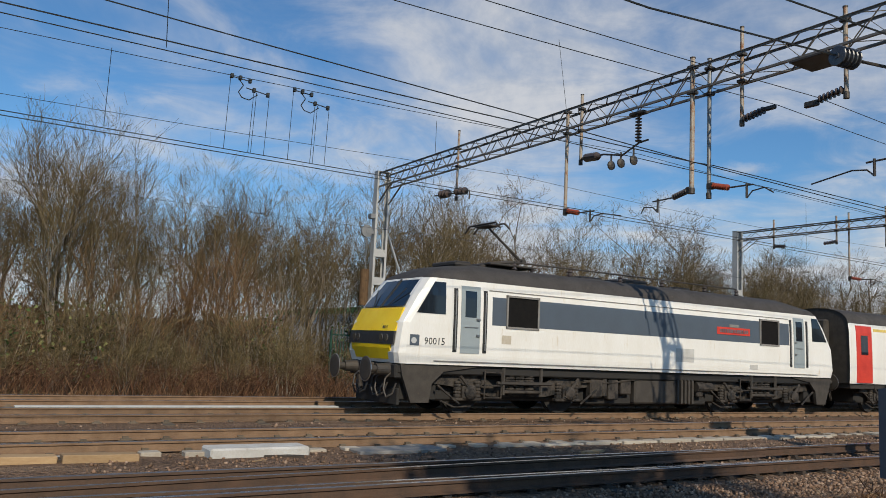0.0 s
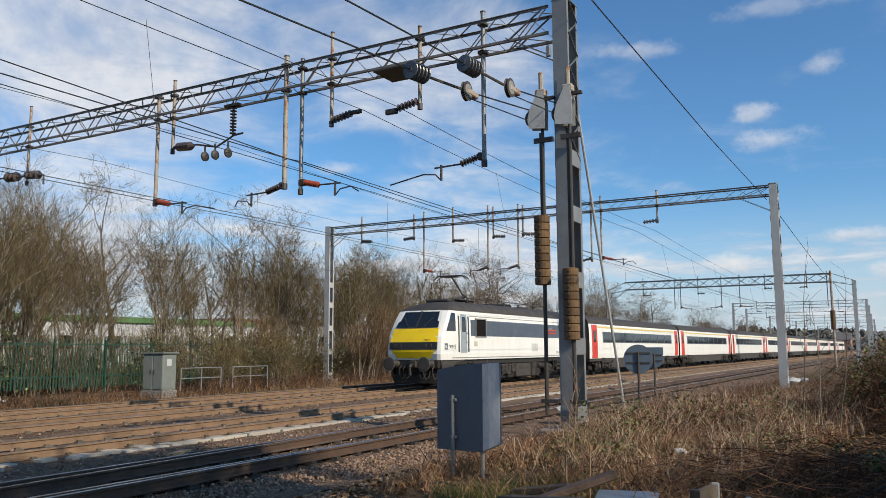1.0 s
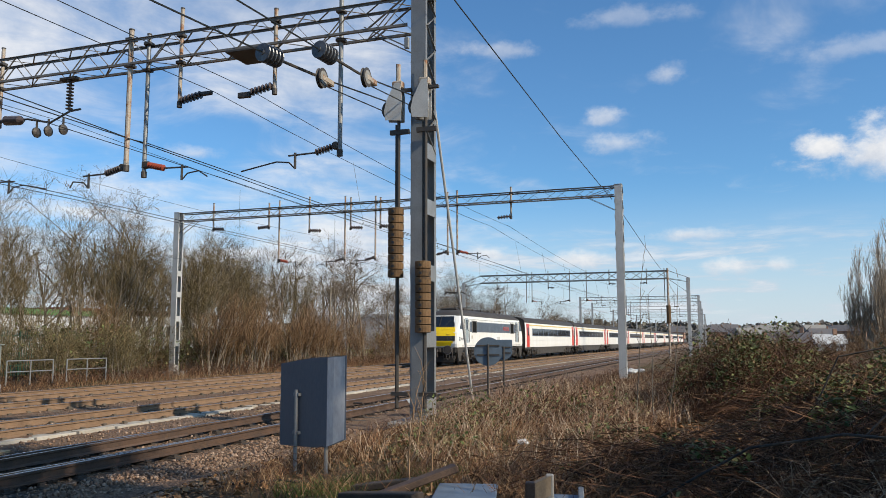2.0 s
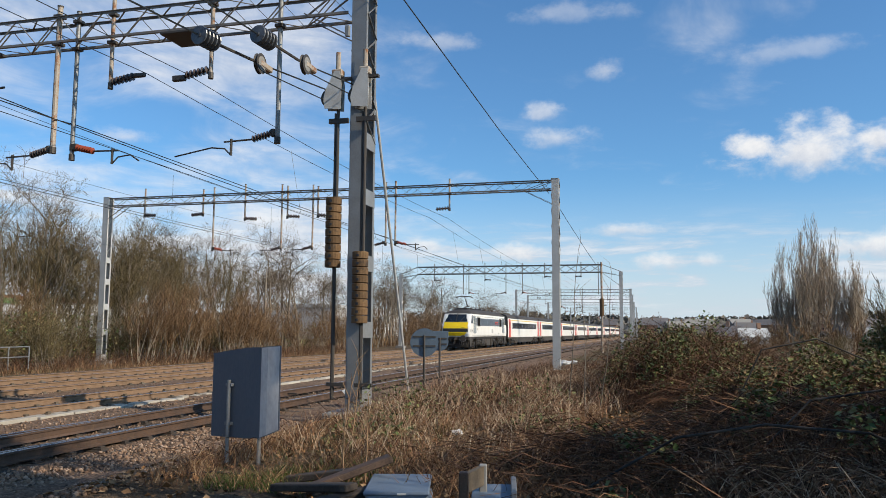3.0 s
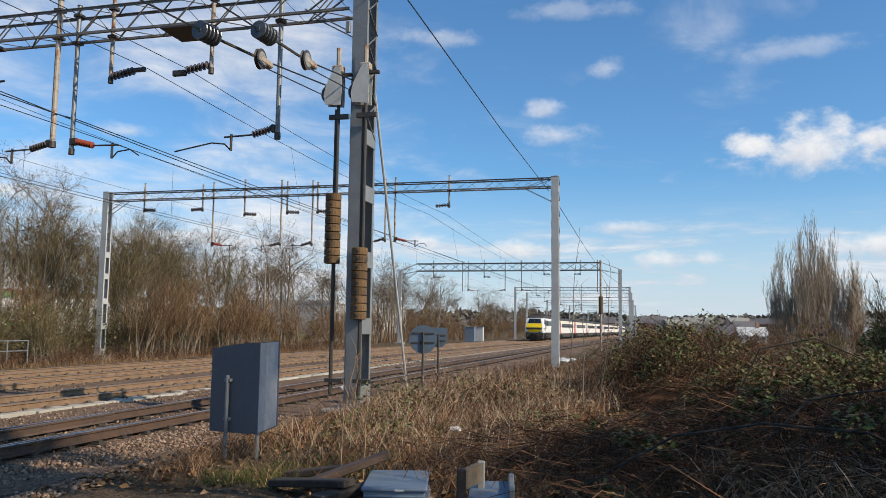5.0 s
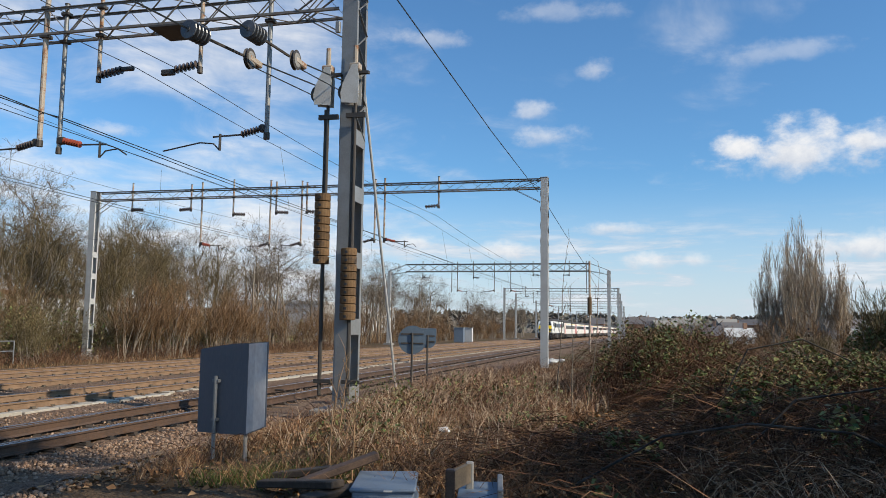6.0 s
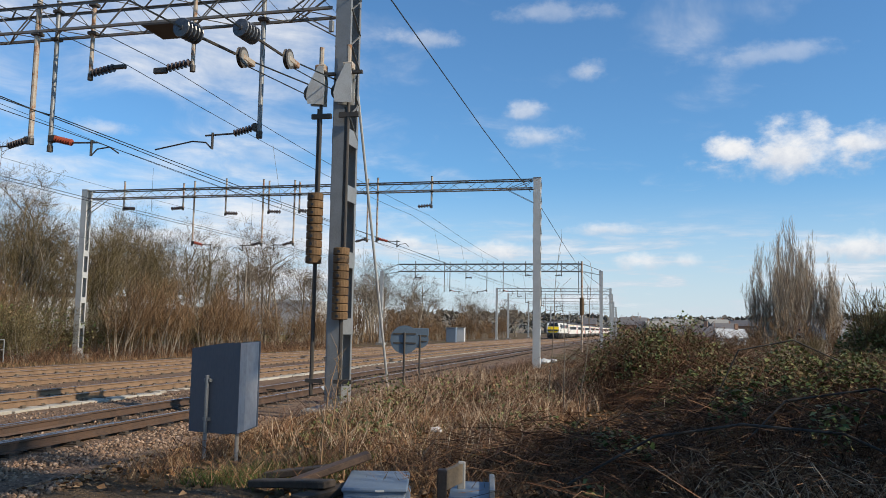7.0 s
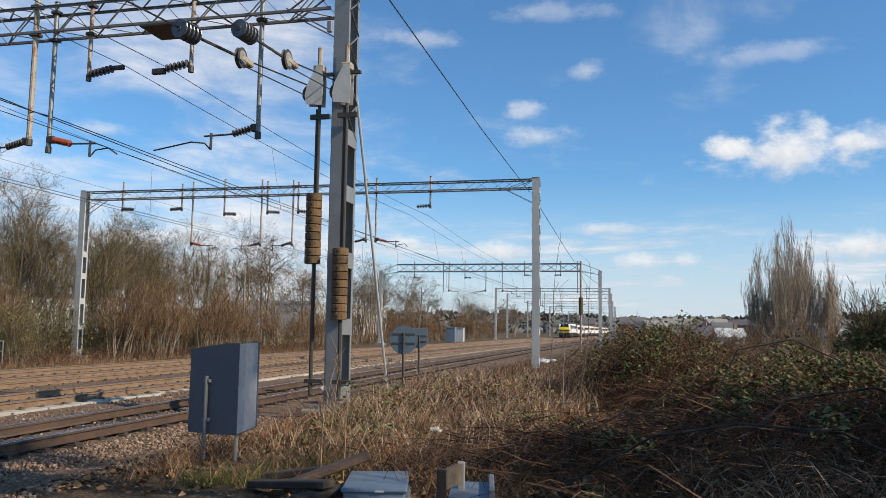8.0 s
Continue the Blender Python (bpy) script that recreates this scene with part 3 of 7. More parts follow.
def build_ballast():
    """Loose stones, thickest beside the near rails."""
    rng = np.random.default_rng(11)
    ico = bmesh.new()
    bmesh.ops.create_icosphere(ico, subdivisions=1, radius=1.0)
    ico.verts.ensure_lookup_table()
    base = np.array([v.co[:] for v in ico.verts])
    tri = np.array([[v.index for v in f.verts] for f in ico.faces])
    ico.free()
    keep = rng.permutation(len(base))
    n = 12000
    pick = rng.random(n)
    x = np.where(pick < 0.62, rng.uniform(-8.4, -5.5, n), np.where(pick < 0.86, rng.uniform(-12.3, -8.3, n), rng.uniform(-24, -12.3, n)))
    y = np.where(pick < 0.62, 5.0 + 11 * rng.random(n) ** 1.3, np.where(pick < 0.86, rng.uniform(1.5, 24, n), rng.uniform(0, 26, n)))
    r = rng.uniform(0.014, 0.036, n)
    z = np.array([ground_z(a, b) for a, b in zip(x, y)]) + r * 0.15
    shape = base[None] * rng.uniform(0.6, 1.25, (n, len(base), 1)) * r[:, None, None] * rng.uniform(0.6, 1.3, (n, 1, 3))
    verts = (shape + np.stack([x, y, z], 1)[:, None]).reshape(-1, 3)
    faces = (tri[None] + (np.arange(n) * len(base))[:, None, None]).reshape(-1, 3)
    ob = raw_mesh("ballast_stones", verts, faces, STONES)
    tagged(ob, "loose brown and grey ballast stones between the rails", "ballast", kind="stuff")


# ======== overhead line structures ========
def lattice_leg(parent, x, y, z0, z1, name="leg", mat=GALV, w=0.30, d=0.60):
    """Two channels facing along the line, laced above and battened below."""
    h = z1 - z0
    for s in (-1, 1):
        bm = B()
        yc = y + s * d / 2
        o, t, e = -s, 0.012, w / 2
        prof = [(-e, 0), (e, 0), (e, o * 0.10), (e - t, o * 0.10), (e - t, o * t), (-e + t, o * t), (-e + t, o * 0.10), (-e, o * 0.10)]
        lo_, hi_ = [bm.verts.new((x + p, yc + q, z0)) for p, q in prof], [bm.verts.new((x + p, yc + q, z1)) for p, q in prof]
        for i in range(8):
            bm.faces.new((lo_[i], lo_[(i + 1) % 8], hi_[(i + 1) % 8], hi_[i]))
        bm.faces.new(hi_)
        bm.faces.new(lo_[::-1])
        bmesh.ops.recalc_face_normals(bm, faces=bm.faces)
        part("channel", bm, mat, parent)
    for e in (-1, 1):
        bm = B()
        xa = x + e * (w / 2 + 0.008)
        top = z0 + h * 0.62
        n = 9
        for i in range(n):
            a, b = top + (z1 - top) * i / n, top + (z1 - top) * (i + 1) / n
            q = d / 2 - 0.05
            if y < 60:
                part("lacing_bar", bar(B(), (xa, y - q if i % 2 else y + q, a), (xa, y + q if i % 2 else y - q, b), 0.045, 0.010), mat, parent)
            else:
                bar(bm, (xa, y - q if i % 2 else y + q, a), (xa, y + q if i % 2 else y - q, b), 0.045, 0.010)
        for k in (0.02, 0.17, 0.32, 0.47, 0.60):
            zc = z0 + h * k
            if y < 60:
                part("batten_plate", boxed(xa - 0.006, xa + 0.006, y - d / 2 + 0.02, y + d / 2 - 0.02, zc, zc + 0.34, 0.0), mat, parent)
            else:
                box(bm, xa - 0.006, xa + 0.006, y - d / 2 + 0.02, y + d / 2 - 0.02, zc, zc + 0.34)
        if y < 60:
            bm.free()
        else:
            part("lacing", bm, mat, parent)["kind"] = "stuff"
    part("cap", boxed(x - w / 2 - 0.01, x + w / 2 + 0.01, y - d / 2 - 0.02, y + d / 2 + 0.02, z1, z1 + 0.02, 0.004), mat, parent)


def lattice_beam(parent, x0, x1, y, z0, z1, w=0.55, pitch=0.62, mat=LATTICE, chord=0.065, lace=0.035):
    """A box girder of four chords laced on all sides."""
    for yy in (y - w / 2, y + w / 2):
        for zz in (z0, z1):
            bm = B()
            bar(bm, (x0, yy, zz), (x1, yy, zz), chord, 0.012)
            bar(bm, (x0, yy, zz + (0.03 if zz == z0 else -0.03)), (x1, yy, zz + (0.03 if zz == z0 else -0.03)), 0.012, chord)
            part("chord", bm, mat, parent)
    n = max(4, int(abs(x1 - x0) / pitch))
    bm, bt = B(), B()
    for i in range(n):
        a, b = x0 + (x1 - x0) * i / n, x0 + (x1 - x0) * (i + 1) / n
        up = i % 2
        for k, yy in enumerate((y - w / 2, y + w / 2)):
            za, zb = (z0, z1) if (up ^ k) else (z1, z0)
            if y < 60:
                part("lacing_bar", bar(B(), (a, yy, za), (b, yy, zb), lace, 0.012), mat, parent)
            else:
                bar(bm, (a, yy, za), (b, yy, zb), lace, lace * 0.7)
        for zz in (z0, z1):
            ya, yb = (y - w / 2, y + w / 2) if up else (y + w / 2, y - w / 2)
            if y < 60:
                part("lacing_bar", bar(B(), (a, ya, zz), (b, yb, zz), lace, 0.010), mat, parent)
            else:
                bar(bt, (a, ya, zz), (b, yb, zz), lace, 0.010)
    if y < 60:
        bm.free(), bt.free()
    else:
        part("side_lacing", bm, mat, parent)["kind"] = "stuff"
        part("top_lacing", bt, mat, parent)["kind"] = "stuff"


def dropper(parent, x, y, top, bottom, r=0.055, mat=RUSTY, clamps=(8.6, 9.3)):
    """A hanging tube clamped to the girder."""
    ob = part("drop_tube", rod(B(), (x, y, bottom), (x, y, top), r, 10), mat, parent)
    for z in clamps:
        part("clamp", boxed(x - r - 0.05, x + r + 0.05, y - r - 0.04, y + r + 0.04, z - 0.04, z + 0.04, 0.01), IRON, ob)
    bm = B()
    rod(bm, (x, y, top), (x, y, top + 0.03), r * 1.15, 10)
    part("end_cap", bm, IRON, ob)
    part("end_socket", rod(B(), (x, y, bottom - 0.05), (x, y, bottom + 0.10), r * 1.3, 10), IRON, ob)
    return ob


def registration_arm(parent, x, y, z, reach, mat=REDINS):
    """Insulator, rod, drop bracket and bent steady arm holding the contact wire."""
    s = 1 if reach > 0 else -1
    arm = part("registration_arm", insulator(B(), (x + s * 0.12, y, z), (x + s * 0.62, y, z - 0.12), 7, 0.085, 0.04), mat, parent)
    bm = B()
    box(bm, x - 0.05, x + s * 0.16, y - 0.06, y + 0.06, z - 0.09, z + 0.09, 0.02)
    part("bracket", bm, IRON, arm)
    e = Vector((x + s * 0.62, y, z - 0.12))
    j = Vector((x + s * 1.15, y, z - 0.16))
    bm = B()
    rod(bm, e, j + Vector((s * 0.18, 0, 0.02)), 0.022)
    rod(bm, j + Vector((0, 0, 0.08)), j + Vector((0, 0, -0.30)), 0.030)
    tube(bm, [j + Vector((s * 0.02, 0, -0.28)), j + Vector((s * 0.16, 0, -0.14)), j + Vector((s * 0.5, 0, -0.10)), Vector((x + reach, y, z - 0.42))], 0.018)
    part("steady_arm", bm, IRON, arm)
    return arm


def build_gantry_one():
    Y, Z0, Z1 = 16.0, 8.62, 9.28
    g = thing("portal_gantry", Matrix(), "weathered steel lattice portal gantry over the tracks", "gantry", "overhead line gantries")
    lattice_leg(g, -6.02, Y, -0.05, 9.36, w=0.34, d=0.66)
    lattice_leg(g, -31.6, Y, -0.30, 9.36, mat=LITGALV, w=0.34, d=0.66)
    lattice_beam(g, -31.4, -6.3, Y, Z0, Z1)
    bm = B()
    for s in (-0.26, 0.26):
        bar(bm, (-7.35, Y + s, Z0 + 0.10), (-6.28, Y + s, 8.12), 0.07, 0.02)
        bar(bm, (-7.35, Y + s, Z0), (-6.4, Y + s, Z1), 0.05, 0.02)
        bar(bm, (-30.3, Y + s, Z0), (-31.4, Y + s, 7.9), 0.07, 0.02)
    pieces("knee_brace", bm, LATTICE, g)
    part("leg_bracket", boxed(-6.32, -6.22, Y - 0.42, Y - 0.34, 8.05, 8.3, 0.01), GALV, g)
    part("footing", boxed(-32.2, -31.0, Y - 0.6, Y + 0.6, -0.5, -0.12, 0.03), CONCRETE, g)
    part("footing", boxed(-6.6, -5.6, Y - 0.6, Y + 0.6, -0.4, 0.02, 0.03), GREYCON, g)
    # hanging tubes, from the wood to the verge
    dropper(g, -25.4, Y, 10.0, 7.3, 0.045)
    dropper(g, -19.05, Y, 9.3, 6.0)
    dropper(g, -18.5, Y + 0.1, 9.75, 7.55, 0.05)
    dropper(g, -13.88, Y - 0.2, 9.55, 5.95, 0.065)
    dropper(g, -13.66, Y + 0.2, 9.55, 5.85, 0.055, GALV)
    dropper(g, -12.5, Y, 10.0, 7.5, 0.05)
    dropper(g, -9.8, Y, 9.6, 7.55, 0.05)
    dropper(g, -8.06, Y, 9.6, 5.92, 0.055, GALV)
    registration_arm(g, -19.05, Y, 6.08, 2.45)
    registration_arm(g, -13.88, Y - 0.2, 6.0, -1.75, PORCELAIN)
    registration_arm(g, -13.66, Y + 0.2, 6.12, 1.9)
    registration_arm(g, -8.06, Y, 6.12, -2.6, PORCELAIN)
    # catenary supports
    bm = insulator(B(), (-12.45, Y, 7.62), (-11.85, Y, 7.72), 6, 0.10, 0.035)
    part("support_insulator", bm, PORCELAIN, g)
    part("suspension_clamp", boxed(-11.88, -11.55, Y - 0.05, Y + 0.05, 7.68, 7.78, 0.02), IRON, g)
    bm = insulator(B(), (-9.85, Y, 7.72), (-10.45, Y, 7.62), 6, 0.10, 0.035)
    part("support_insulator", bm, PORCELAIN, g)
    part("suspension_clamp", boxed(-10.8, -10.45, Y - 0.05, Y + 0.05, 7.50, 7.64, 0.02), IRON, g)
    bm = insulator(B(), (-15.98, Y, 8.55), (-15.98, Y, 7.72), 9, 0.10, 0.035)
    part("hanging_insulator", bm, PORCELAIN, g)
    bm = B()
    box(bm, -16.25, -15.7, Y - 0.12, Y + 0.12, 8.52, 8.60, 0.01)
    tube(bm, [(-18.4, Y, 7.62), (-17.4, Y, 7.62), (-16.6, Y, 7.45), (-15.95, Y, 7.70), (-15.6, Y, 7.72)], 0.03)
    for xx in (-17.05, -16.65, -16.15):
        rod(bm, (xx, Y, 7.55), (xx, Y, 7.30), 0.03)
        lathe(bm, (xx - 0.05, Y, 7.22), (xx + 0.06, Y, 7.22), [(0, 0.06), (0.03, 0.14), (0.08, 0.14), (0.11, 0.06)], 10)
    pieces("suspension_gear", bm, IRON, g)
    bm = lathe(B(), (-18.35, Y, 7.66), (-17.5, Y, 7.60), [(0, 0.03), (0.1, 0.05), (0.2, 0.13), (0.7, 0.13), (0.85, 0.04)], 10)
    part("section_insulator", bm, PORCELAIN, g)
    bm = B()
    insulator(bm, (-26.6, Y, 7.65), (-25.9, Y, 7.62), 3, 0.17, 0.05)
    insulator(bm, (-25.5, Y, 7.62), (-24.7, Y, 7.55), 3, 0.15, 0.06)
    part("feeder_insulator", bm, PORCELAIN, g)
    part("feeder_bar", tube(B(), [(-27.0, Y, 7.66), (-24.5, Y, 7.52), (-24.5, Y, 7.2)], 0.03), IRON, g)
    part("gantry_plate", boxed(-10.9, -9.95, Y - 0.45, Y + 0.45, 8.50, 8.56, 0.01), IRON, g)
    # weights at the far leg
    bm = lathe(B(), (-31.6, Y - 0.62, 3.3), (-31.6, Y - 0.62, 4.9), [(0, 0.2), (1.6, 0.2)], 14)
    part("counterweight", bm, WEIGHT, g)
    bm = lathe(B(), (-31.68, Y - 0.65, 6.6), (-31.52, Y - 0.65, 6.6), [(0, 0.10), (0.01, 0.27), (0.15, 0.27), (0.16, 0.10)], 18)
    part("pulley_wheel", bm, GALV, g)
    bm = B()
    rod(bm, (-31.6, Y - 0.62, 4.9), (-31.6, Y - 0.64, 6.6), 0.02)
    rod(bm, (-31.6, Y - 0.62, 0.5), (-31.6, Y - 0.62, 3.3), 0.025)
    box(bm, -31.7, -31.5, Y - 0.7, Y - 0.3, 6.5, 6.62)
    box(bm, -31.7, -31.5, Y - 0.7, Y - 0.3, 0.6, 0.66)
    box(bm, -31.75, -31.45, Y - 0.55, Y - 0.3, 7.2, 7.4)
    pieces("weight_guide", bm, GALV, g)
    for x, zb in ((-31.5, -0.3), (-5.93, 0.05)):
        bm = B()
        rod(bm, (x, Y + 0.35, 7.2 if x > -20 else 6.6), (x, Y + 3.35, zb), 0.032 if x > -20 else 0.05, 8)
        box(bm, x - 0.12, x + 0.12, Y + 3.2, Y + 3.5, zb - 0.05, zb + 0.02)
        part("stay_pole", bm, CONCRETE if x < -20 else LITGALV, g)
    return g


def tensioner(x, y, ztop, zw, side):
    """A cheek-plate pulley on the leg with a stack of iron weights on a guide rod."""
    t = thing("wire_tensioner", Matrix(), "cast iron counterweight stack hanging from a pale pulley block", "counterweight", "wire tensioners")
    n = 9
    bm = B()
    h = 1.5 / n
    for i in range(n):
        ob = part("weight", lathe(B(), (x, y, zw + i * h), (x, y, zw + (i + 1) * h), [(0.004, 0.145), (0.014, 0.168), (h - 0.014, 0.168), (h - 0.004, 0.145)], 16), WEIGHT, t)
    for i in range(n):
        part("slot", boxed(x - 0.03, x + 0.03, y - 0.172, y - 0.15, zw + i * h + 0.05, zw + i * h + 0.10, 0.0), BLACK, t)
    part("tension_rope", rod(B(), (x, y, zw + 1.5), (x, y, ztop - 0.5), 0.022), IRON, t)
    rod(bm, (x + 0.06, y, zw + 1.5), (x + 0.06, y, ztop - 0.4), 0.038, 8)
    rod(bm, (x + 0.04, y, 0.3), (x + 0.04, y, zw), 0.045, 8)
    box(bm, x - 0.14, x + 0.30, y - 0.04, y + 0.04, ztop - 0.72, ztop - 0.62)
    box(bm, x - 0.08, x + 0.30, y - 0.05, y + 0.05, 0.55, 0.63)
    pieces("guide_rod", bm, IRON, t)
    # cheek plates
    bm = B()
    pts = [(-0.22, -0.40), (0.15, -0.44), (0.16, 0.10), (0.12, 0.40), (0.0, 0.42), (-0.20, 0.02), (-0.25, -0.2)]
    for yy in (y - 0.10, y + 0.10):
        fr = [bm.verts.new((x + a, yy - 0.006, ztop + b)) for a, b in pts]
        bk = [bm.verts.new((x + a, yy + 0.006, ztop + b)) for a, b in pts]
        bm.faces.new(fr)
        bm.faces.new(bk[::-1])
        for i in range(len(pts)):
            j = (i + 1) % len(pts)
            bm.faces.new((fr[j], fr[i], bk[i], bk[j]))
    part("cheek_plate", bm, CONCRETE, t)
    part("pulley_wheel", lathe(B(), (x - 0.11, y - 0.07, ztop - 0.16), (x - 0.11, y + 0.07, ztop - 0.16), [(0, 0.18), (0.02, 0.22), (0.05, 0.19), (0.09, 0.19), (0.12, 0.22), (0.14, 0.18)], 22), IRON, t)
    bm = B()
    rod(bm, (x + 0.04, y, ztop + 0.35), (x + 0.04, y, ztop + 0.85), 0.055, 8)
    box(bm, x - 0.08, x + 0.16, y - 0.09, y + 0.09, ztop + 0.30, ztop + 0.46, 0.02)
    part("top_spindle", bm, RUSTY, t)
    bm = B()
    box(bm, x - 0.02, x + 0.35, y - 0.05, y + 0.05, ztop + 0.22, ztop + 0.28)
    part("mounting_arm", bm, IRON, t)
    return t


def line_wire(name, pts, r=0.012, label="", sides=5):
    ob = mesh_object(name, tube(B(), pts, r, sides), WIRE)
    return tagged(ob, label or "dark tensioned overhead wire", "overhead wire", "overhead wires")


def simple_gantry(Y, x0, x1, top, depth, tubes, w=0.5, arch=False, shift=0.0):
    g = thing("portal_gantry", Matrix(), "grey steel portal gantry carrying overhead line equipment", "gantry", "overhead line gantries")
    lattice_leg(g, x0 + shift, Y, -0.3, top - (0.9 if arch else -0.06), mat=LITGALV, w=0.36, d=0.5)
    lattice_leg(g, x1 + shift, Y, -0.2, top - (0.9 if arch else -0.06), mat=LITGALV, w=0.36, d=0.5)
    if arch:
        a, b = x0 + shift + 2.2, x1 + shift - 2.2
        lattice_beam(g, a, b, Y, top - depth, top, 0.5, 1.35, GALV, 0.14, 0.09)
        bm = B()
        for s in (-0.25, 0.25):
            for xe, xi in ((x0 + shift, a), (x1 + shift, b)):
                bar(bm, (xe, Y + s, top - 0.85), (xi, Y + s, top), 0.11, 0.03)
                bar(bm, (xe, Y + s, top - 1.35), (xi, Y + s, top - depth), 0.09, 0.03)
                bar(bm, (xe, Y + s, top - 2.6), (xi, Y + s, top - depth), 0.07, 0.03)
        pieces("haunch", bm, GALV, g)
    else:
        lattice_beam(g, x0 + shift + 0.2, x1 + shift - 0.2, Y, top - depth, top, w, 0.75, LATTICE if Y < 60 else GALV, 0.06, 0.04)
        bm = B()
        for s in (-0.22, 0.22):
            bar(bm, (x1 + shift - 1.6, Y + s, top - depth), (x1 + shift - 0.15, Y + s, top - depth - 0.75), 0.06, 0.02)
            bar(bm, (x1 + shift - 1.6, Y + s, top - depth), (x1 + shift - 0.15, Y + s, top), 0.05, 0.02)
            bar(bm, (x0 + shift + 1.3, Y + s, top - depth), (x0 + shift + 0.15, Y + s, top - depth - 0.75), 0.06, 0.02)
        pieces("knee_brace", bm, LATTICE, g)
    for x, t, b, kind in tubes:
        dropper(g, x + shift, Y, t, b, 0.05, GALV if Y > 60 else RUSTY, (top - depth, top))
        if kind:
            if b < 7:
                registration_arm(g, x + shift, Y, b + 0.12, 1.8 * kind, REDINS if kind > 0 else PORCELAIN)
            else:
                part("support_insulator", insulator(B(), (x + shift, Y, b + 0.1), (x + shift + 0.75 * kind, Y, b + 0.05), 5, 0.11, 0.04), PORCELAIN, g)
    part("footing", boxed(x0 + shift - 0.5, x0 + shift + 0.6, Y - 0.5, Y + 0.5, -0.6, -0.12, 0.03), GREYCON, g)
    return g


build_gantry_one()
tensioner(-6.50, 15.6, 6.85, 3.02, 1)
tensioner(-5.86, 15.55, 6.85, 1.85, 1)
simple_gantry(40.7, -31.5, -4.68, 9.5, 0.5, [(-28.98, 10.0, 8.35, 1), (-25.1, 9.8, 8.3, -1), (-24.4, 9.9, 6.25, 1), (-22.4, 10.0, 7.95, 1), (-20.1, 9.9, 6.2, -1), (-19.75, 9.8, 8.0, 1), (-18.2, 9.8, 6.2, -1), (-17.9, 9.7, 8.0, 1), (-13.9, 9.75, 6.35, -1), (-13.35, 9.8, 6.35, 1), (-10.33, 9.8, 8.15, -1)])
simple_gantry(95.0, -30.3, -3.4, 9.65, 0.95, [(-26, 10, 7.9, 1), (-22.3, 9.9, 6.3, 0), (-21.6, 9.9, 6.3, 1), (-19.6, 10, 7.9, 1), (-17.0, 9.9, 6.3, -1), (-15.0, 9.9, 6.3, 1), (-12.3, 9.9, 8.2, 1), (-10.6, 9.9, 6.3, -1), (-8.0, 9.9, 8.2, -1), (-6.0, 9.9, 6.2, 0)], arch=True)
for gy, gx0, gx1, gtop, gdeep in ((150.0, -26.0, -4.8, 9.6, 0.6), (182.0, -29.0, -5.6, 10.0, 1.0), (216.0, -29.0, -6.4, 9.6, 0.7), (262.0, -28.0, -7.2, 9.6, 0.8), (330.0, -28.0, -9.0, 9.6, 0.8)):
    simple_gantry(gy, gx0, gx1, gtop, gdeep, [(gx0 + 4, gtop + .3, 8, 1), (gx0 + 8.5, gtop + .3, 6.3, 1), (gx0 + 12.5, gtop + .3, 6.3, -1), (gx0 + 17, gtop + .3, 7.6, 1)], shift=bend(gy) * 0.55)


